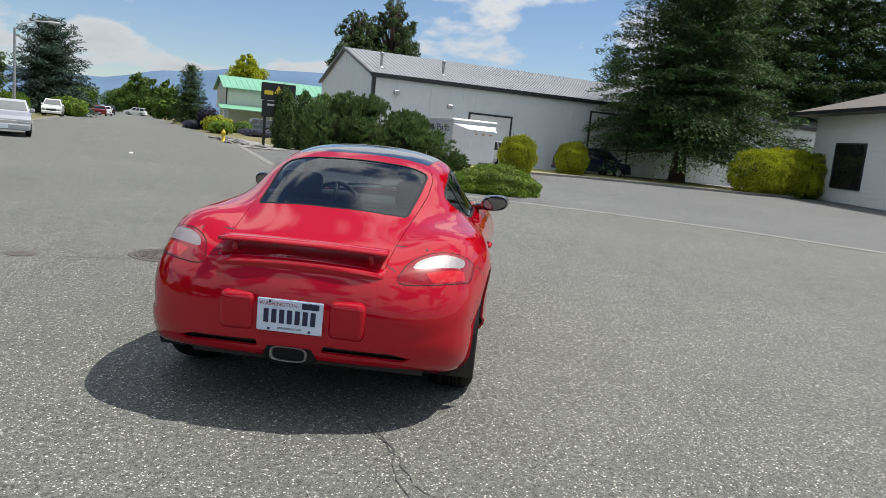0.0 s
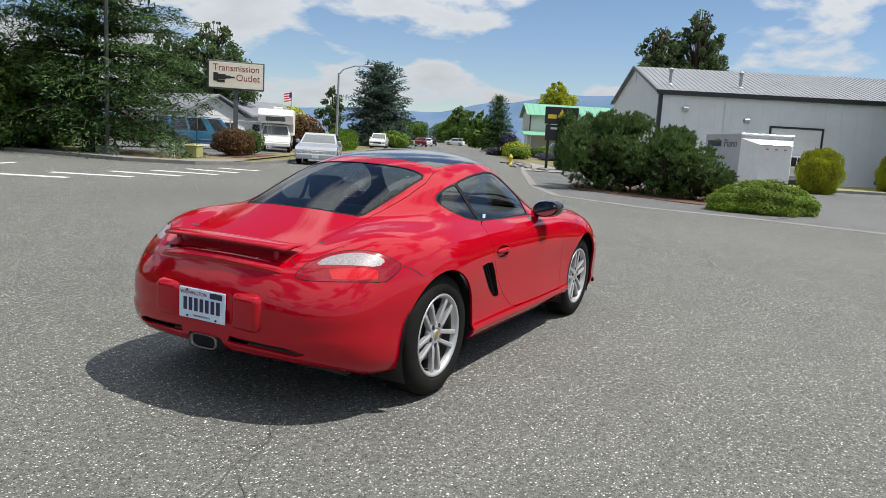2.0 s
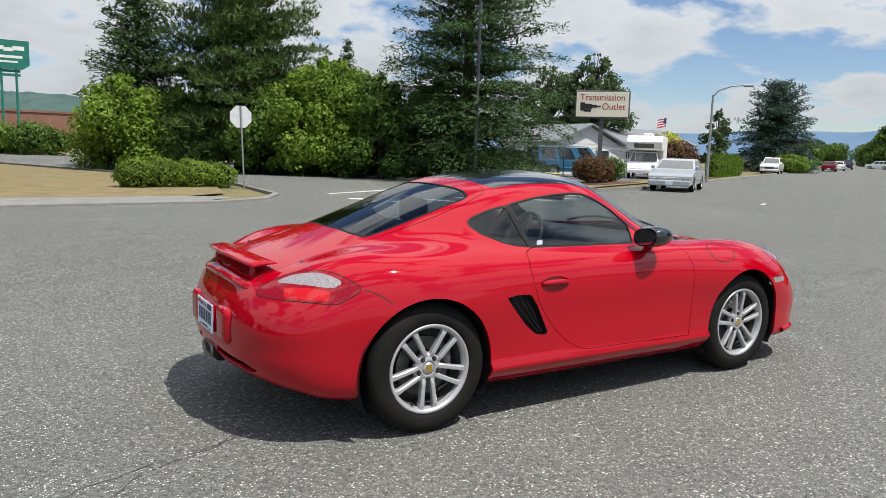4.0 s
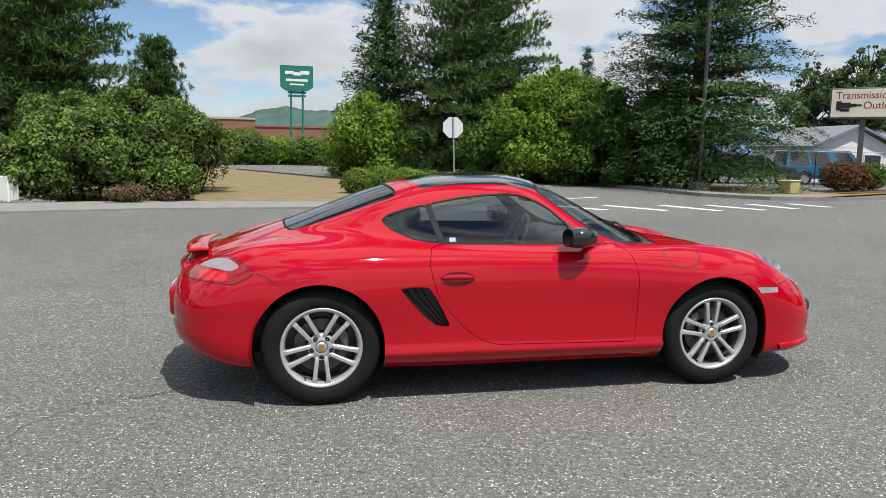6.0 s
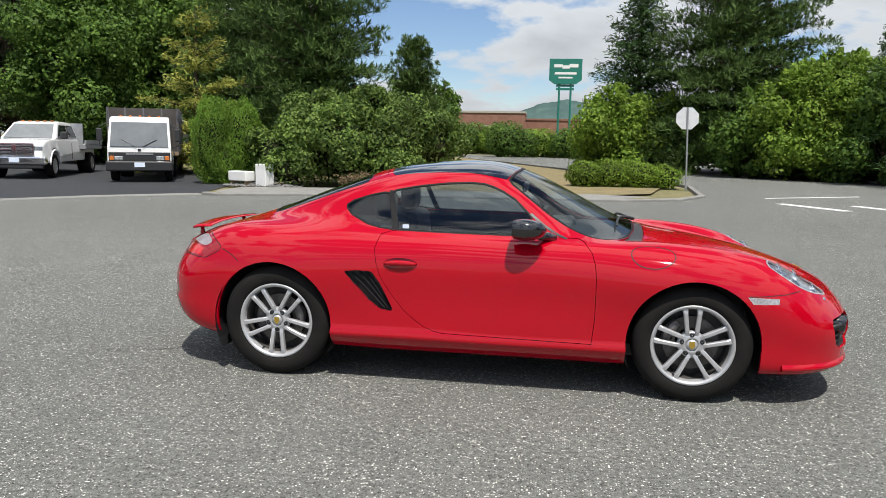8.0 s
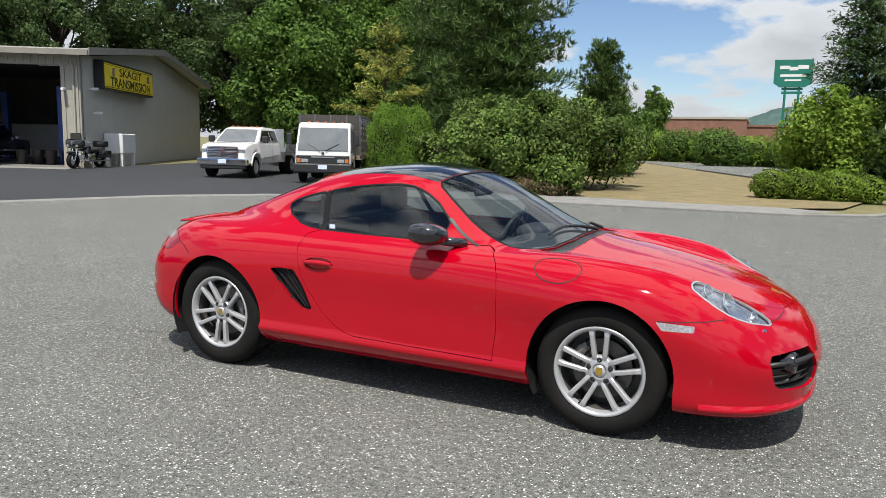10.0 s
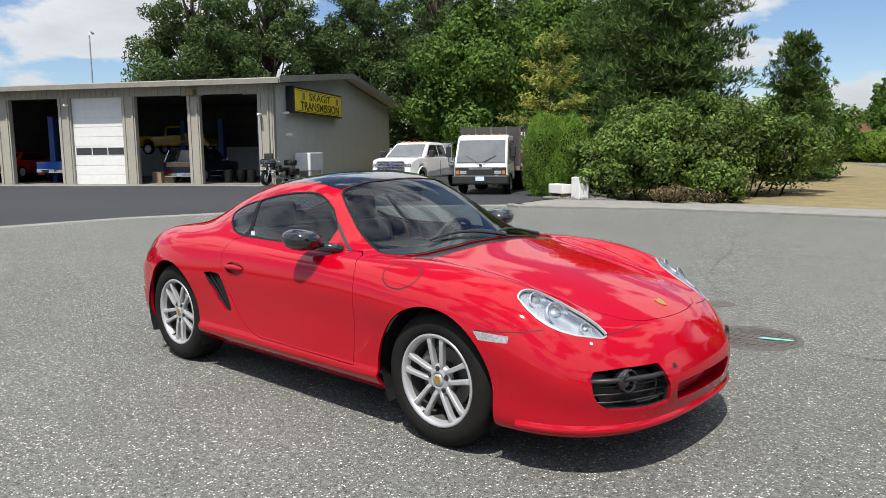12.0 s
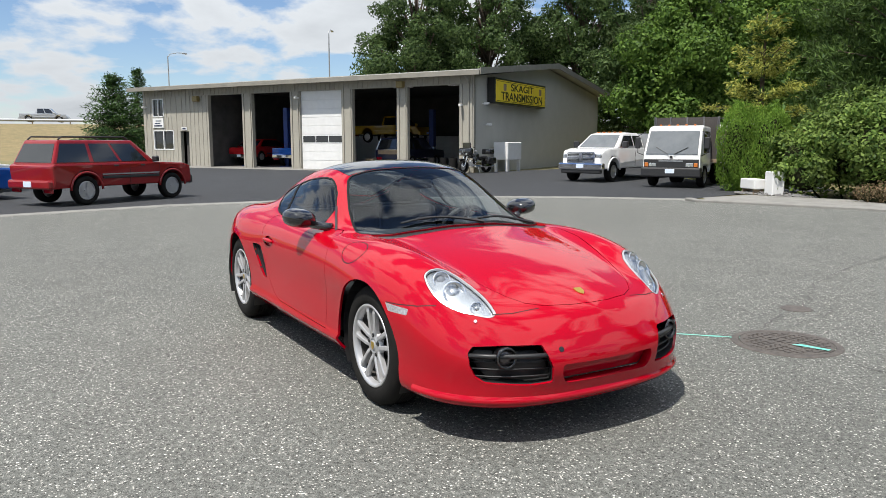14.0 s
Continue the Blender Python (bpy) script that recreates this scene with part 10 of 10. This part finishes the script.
part("flag", bm, [mat("red_cloth", (0.45, 0.03, 0.04), 0.8), M["white"], mat("navy_cloth", (0.03, 0.04, 0.16), 0.8)], fl)

# boxes by the cedars
for nm, x, y, w, h, zz, lab in (("planter_box", -9.60, 16.85, 0.85, 0.30, 0.16, "long low white box beside the cedars"), ("white_panel", -8.78, 16.72, 0.46, 0.70, 0.0, "upright white board beside the bramble thicket")):
    t = thing(nm, lab, "box", ground_at(x, y, 0.03), -26)
    part("box", boxm(-w / 2, w / 2, -0.18, 0.18, zz, zz + h, 0.02), M["white"], t)
    if zz:
        for s in (-0.35, 0.3):
            part("foot", boxm(s, s + 0.06, -0.15, 0.15, -0.02, zz), M["wood"], t)


def gravel_fast():
    """The heap as one scatter of little stones."""
    rng = np.random.default_rng(3)
    base = np.array([(1, 0, 0), (-1, 0, 0), (0, 1, 0), (0, -1, 0), (0, 0, 1), (0, 0, -1)], float)
    tri = [(0, 2, 4), (2, 1, 4), (1, 3, 4), (3, 0, 4), (2, 0, 5), (1, 2, 5), (3, 1, 5), (0, 3, 5)]
    vs, fs = [], []
    for i in range(900):
        a, d = rng.uniform(0, math.tau), math.sqrt(rng.random())
        x, y = -8.9 + 1.3 * d * math.cos(a), 16.85 + 0.42 * d * math.sin(a)
        p = base * rng.uniform(0.015, 0.045, 3) + rng.normal(0, 0.006, (6, 3)) + np.array([x, y, gz(x, y) + 0.05 + 0.13 * (1 - d) * rng.random()])
        k = len(vs)
        vs += [tuple(q) for q in p]
        fs += [tuple(k + j for j in t) for t in tri]
    me = bpy.data.meshes.new("gravel_heap")
    me.from_pydata(vs, [], fs)
    me.materials.append(M["rock"])
    tagged(new("gravel_heap", me), "small heap of grey gravel by the kerb", "gravel", kind="stuff")


gravel_fast()


def manhole():
    x, y = 1.60, 2.25
    t = thing("manhole_cover", "rusty cast-iron manhole cover with a raised pattern", "manhole", (x, y, 0.0), scale=0.93)
    bm = bmesh.new()
    lathe(bm, [(0.40, 0.001), (0.39, 0.008), (0.345, 0.010), (0.340, 0.004)], Matrix.Identity(4), 48)
    part("frame_ring", bm, M["iron"], t)
    bm = bmesh.new()
    lathe(bm, [(0.335, 0.002), (0.333, 0.009), (0.001, 0.009)], Matrix.Identity(4), 48)
    for i in range(-5, 6):
        for j in range(-5, 6):
            if math.hypot(i, j) < 5.2 and (abs(j) > 1 or abs(i) > 3):
                box(bm, i * 0.056 - 0.02, i * 0.056 + 0.02, j * 0.056 - 0.02, j * 0.056 + 0.02, 0.009, 0.014)
    for i in range(-3, 4):
        box(bm, i * 0.056 - 0.018, i * 0.056 + 0.018, -0.04, 0.05, 0.009, 0.015)
    part("cover", bm, M["iron"], t)
    small = thing("valve_cover", "small round iron valve cover", "valve cover", (0.95, 3.33, 0.0))
    bm = bmesh.new(); lathe(bm, [(0.13, 0.001), (0.125, 0.006), (0.001, 0.006)], Matrix.Identity(4), 28)
    part("lid", bm, M["iron"], small)
    bm = bmesh.new()
    rn = random.Random(2)
    prev = None
    for i in range(24):
        f = i / 23
        px, py = 1.33 - 0.62 * f, 2.09 - 0.55 * f - 0.03 * math.sin(f * 3)
        w = 0.022 * rn.uniform(0.5, 1.3)
        cur = [bm.verts.new((px, py - w, 0.005)), bm.verts.new((px, py + w, 0.005))]
        if prev:
            bm.faces.new((prev[0], prev[1], cur[1], cur[0]))
        prev = cur
    q = [bm.verts.new((1.64 + a, 2.21 + b, 0.0165)) for a, b in ((0.03, 0.0), (0.26, 0.07), (0.25, 0.11), (0.05, 0.06))]
    bm.faces.new(q)
    for f in bm.faces:
        if f.normal.z < 0:
            f.normal_flip()
    tagged(part("survey_paint", bm, M["teal"]), "turquoise sprayed marking on the asphalt", "road marking", kind="structure")


M["iron"] = mat("rusty_cast_iron", (0.062, 0.056, 0.052), 0.8, 0.1, base2=(0.105, 0.092, 0.082), scale=14, bump=0.3, bump_scale=120)
M["teal"] = mat("turquoise_spray_paint", (0.10, 0.50, 0.40), 0.7, base2=(0.20, 0.42, 0.36), scale=18)
manhole()

# highway bank with rail and a pickup
bm = bmesh.new()
rows = []
for i in range(25):
    f = i / 24
    x0, y0 = -112 + 20 * f, -70 + 105 * f
    rows.append([bm.verts.new((x0 + d, y0, z)) for d, z in ((34, -0.1), (24, 1.0), (12, 2.4), (2, 3.7), (-14, 3.8), (-30, 3.0), (-45, -0.2))])
for a, b in zip(rows, rows[1:]):
    for k in range(6):
        bm.faces.new((a[k], b[k], b[k + 1], a[k + 1]))
bmesh.ops.recalc_face_normals(bm, faces=bm.faces[:])
tagged(part("highway_bank", bm, M["drygrass"], None, smooth=True), "dry grassy bank that carries the highway", "embankment", kind="structure")
gr = thing("guard_rail", "steel guard rail along the highway bank", "guard rail", (0, 0, 0))
for i in range(14):
    y = -35 + i * 4
    x = -112 + 20 * (y + 70) / 105 + 1.5
    part("rail_post", boxm(x - 0.06, x + 0.06, y - 0.06, y + 0.06, 3.4, 4.25), M["wood"], gr)
part("rail", tubem((-112 + 20 * 35 / 105 + 1.6, -35, 4.15), (-112 + 20 * 90 / 105 + 1.6, 20, 4.15), 0.16), M["steel"], gr)
vehicle("pickup", "silver pickup on the highway bank", "pickup", (-102, 2.6), 78, 5.4, [(-2.7, 0.7), (-2.7, 1.05), (0.2, 1.05), (1.5, 1.05), (2.5, 0.98), (2.7, 0.7)], (-0.9, -0.75, 0.7, 1.4, 1.03, 1.75), 1.95, (1.75, -1.65), 0.38, paint("silver_car_paint", (0.55, 0.57, 0.60)), zb=0.4, wins=((0.08, 0.48), (0.52, 0.92)), dz=4.0)


# workshop contents and fittings (in the workshop's own frame)
def at_shop(x, y, z=0.035, turn=0.0):
    return WORKSHOP.matrix_world @ Matrix.Translation((x, y, z)) @ Matrix.Rotation(radians(turn), 4, "Z")


def put(ob, m):
    ob.matrix_world = m
    return ob


put(vehicle("station_wagon", "blue and wood-sided wagon standing in a bay", "car", (0, 0), 0, 4.6, SUV_TOP, (-2.15, -1.95, 0.35, 1.0, 1.02, 1.66), 1.85, (1.3, -1.35), 0.35, paint("midnight_blue_car_paint", (0.012, 0.016, 0.045)), wins=((0.03, 0.33), (0.37, 0.62)), trim=M["chrome"]), at_shop(-5.8, 3.6, turn=90))
wagon = bpy.data.objects["station_wagon"]
part("tailgate_panel", boxm(-2.222, -2.195, -0.74, 0.74, 0.78, 1.0, 0.01), M["wood"], wagon, "wood-grained tailgate panel")
part("tailgate_trim", boxm(-2.228, -2.19, -0.80, 0.80, 1.0, 1.03, 0.006), M["chrome"], wagon)
for s in (-1, 1):
    part("pillar_trim", tubem((-2.19, s * 0.86, 1.03), (-1.97, s * 0.70, 1.62), 0.02), M["chrome"], wagon)
put(vehicle("pickup", "bright blue pickup standing in a bay", "pickup", (0, 0), 0, 5.0, [(-2.5, 0.7), (-2.5, 1.1), (0.2, 1.1), (1.4, 1.1), (2.3, 1.0), (2.5, 0.7)], (-0.4, -0.3, 0.7, 1.2, 1.08, 1.7), 1.95, (1.6, -1.5), 0.36, paint("bright_blue_car_paint", (0.015, 0.10, 0.42)), zb=0.5, wins=((0.1, 0.9),), trim=M["chrome"]), at_shop(-13.2, 4.0, turn=90))
put(vehicle("coupe", "red classic car raised in a bay", "car", (0, 0), 0, 4.6, SED_TOP, SED_CAB, 1.85, (1.42, -1.4), 0.33, paint("signal_red_car_paint", (0.42, 0.012, 0.015)), wins=((0.1, 0.9),), trim=M["chrome"]), at_shop(-16.9, 4.0, 0.25, turn=90))
put(vehicle("pickup", "yellow pickup up on a lift", "pickup", (0, 0), 0, 5.0, [(-2.5, 0.7), (-2.5, 1.1), (0.2, 1.1), (1.4, 1.1), (2.3, 1.0), (2.5, 0.7)], (-0.4, -0.3, 0.7, 1.2, 1.08, 1.7), 1.95, (1.6, -1.5), 0.36, paint("yellow_truck_paint", (0.65, 0.40, 0.02)), zb=0.5, wins=((0.1, 0.9),)), at_shop(-10.8, 9.6, 1.45, turn=0))
for i, x in enumerate((-17.0, -13.9, -1.9, -9.9, -7.4)):
    t = thing("car_lift", "blue two-post car lift column", "lift", (0, 0, 0), group="lift columns")
    t.matrix_world = at_shop(x, 2.6 if i < 3 else 8.8, 0.0)
    part("column", boxm(-0.16, 0.16, -0.18, 0.18, 0, 3.5, 0.02), M["liftblue"] if "liftblue" in M else M.setdefault("liftblue", mat("blue_lift_paint", (0.03, 0.07, 0.30), 0.5)), t)
    part("base_plate", boxm(-0.35, 0.35, -0.35, 0.35, 0, 0.05), M["liftblue"], t)
for i, (x, y) in enumerate(((-7.0, 1.4), (-6.6, 1.7))):
    t = thing("cardboard_box", "brown cardboard box on a pallet", "box", (0, 0, 0), group="boxes")
    t.matrix_world = at_shop(x, y, 0.03, 15 * i)
    part("box", boxm(-0.25, 0.25, -0.2, 0.2, 0.1, 0.55, 0.005), M["wood"], t)
    part("pallet", boxm(-0.3, 0.3, -0.25, 0.25, 0.0, 0.1), M["wood"], t)
for i in range(5):
    t = thing("waste_bin", "dark round bin on the workshop floor", "bin", (0, 0, 0), group="bins")
    t.matrix_world = at_shop(-3.3 + i * 0.62, 1.6 + 0.2 * (i % 2), 0.02)
    bm = bmesh.new(); lathe(bm, [(0.001, 0), (0.2, 0), (0.24, 0.62), (0.26, 0.64), (0.22, 0.64), (0.2, 0.1)], Matrix.Identity(4), 18)
    part("bin", bm, M["blackplastic"], t, smooth=True)
for x in (-2.2, -5.6, -12.6):
    t = thing("strip_light", "white fluorescent strip light under the roof", "ceiling light", (0, 0, 0), group="strip lights")
    t.matrix_world = at_shop(x, 2.5, 4.35)
    part("tube", boxm(-0.6, 0.6, -0.08, 0.08, 0.02, 0.10, 0.02), M["tube_light"] if "tube_light" in M else M.setdefault("tube_light", mat("white_tube", (0.85, 0.85, 0.85), 0.4)), t)
    part("hanger", boxm(-0.02, 0.02, -0.02, 0.02, 0.10, 0.22), M["steel"], t)
ut = thing("utility_cabinet", "white metal cabinet on a stand by the wall", "cabinet", (0, 0, 0))
ut.matrix_world = at_shop(0.62, 2.5, -0.05)
part("cabinet", boxm(-0.4, 0.4, -0.85, 0.85, 0.62, 1.5, 0.03), M["white"], ut)
for a, b in ((-0.3, -0.72), (0.3, -0.72), (-0.3, 0.72), (0.3, 0.72)):
    part("leg", boxm(a - 0.06, a + 0.06, b - 0.10, b + 0.10, 0.0, 0.62), M["white"], ut)
for i, (x, z) in enumerate(((-4.05, 4.3), (-18.4, 4.0))):
    t = thing("wall_light", "bronze and amber wall flood light", "wall light", (0, 0, 0), group="wall lights")
    t.matrix_world = at_shop(x, -0.12, z - 0.15)
    part("housing", boxm(-0.2, 0.2, -0.28, 0.0, 0.0, 0.32, 0.03), M["amberglass"] if "amberglass" in M else M.setdefault("amberglass", mat("bronze_lamp_housing", (0.25, 0.19, 0.07), 0.5)), t)
for x, y, z, turn in ((-0.6, -0.12, 3.2, 0), (-10.7, -0.12, 3.85, 0), (0.12, 0.6, 3.3, 90), (0.12, 0.9, 2.3, 90), (-22.9, -0.12, 3.6, 0)):
    t = thing("security_camera", "small white security camera on the wall", "camera", (0, 0, 0), group="security cameras")
    t.matrix_world = at_shop(x, y, z, turn)
    part("camera_body", boxm(-0.06, 0.06, -0.35, -0.08, -0.05, 0.06, 0.02), M["white"], t)
    part("bracket", boxm(-0.03, 0.03, -0.1, 0.02, -0.03, 0.03), M["white"], t)
ns = thing("notice_board", "white notice sign between the office windows", "sign", (0, 0, 0))
ns.matrix_world = at_shop(-21.85, -0.16, 2.35)
part("board", boxm(-0.48, 0.48, -0.02, 0.02, 0.0, 0.58), M["white"], ns)
part("word_bar", boxm(-0.35, 0.35, -0.026, -0.02, 0.08, 0.16), M["ink"], ns)
part("word_bar", boxm(-0.3, 0.2, -0.026, -0.02, 0.24, 0.29), M["ink"], ns)
part("word_bar", boxm(-0.2, 0.3, -0.026, -0.02, 0.38, 0.46), M["steel"], ns)
hn = thing("door_number", "white plate above the office door", "sign", (0, 0, 0))
hn.matrix_world = at_shop(-19.6, -0.165, 2.18)
part("plate", boxm(-0.22, 0.22, -0.01, 0.01, 0.0, 0.2), M["white"], hn)
part("number_bar", boxm(-0.14, 0.14, -0.014, -0.01, 0.05, 0.15), M["ink"], hn)
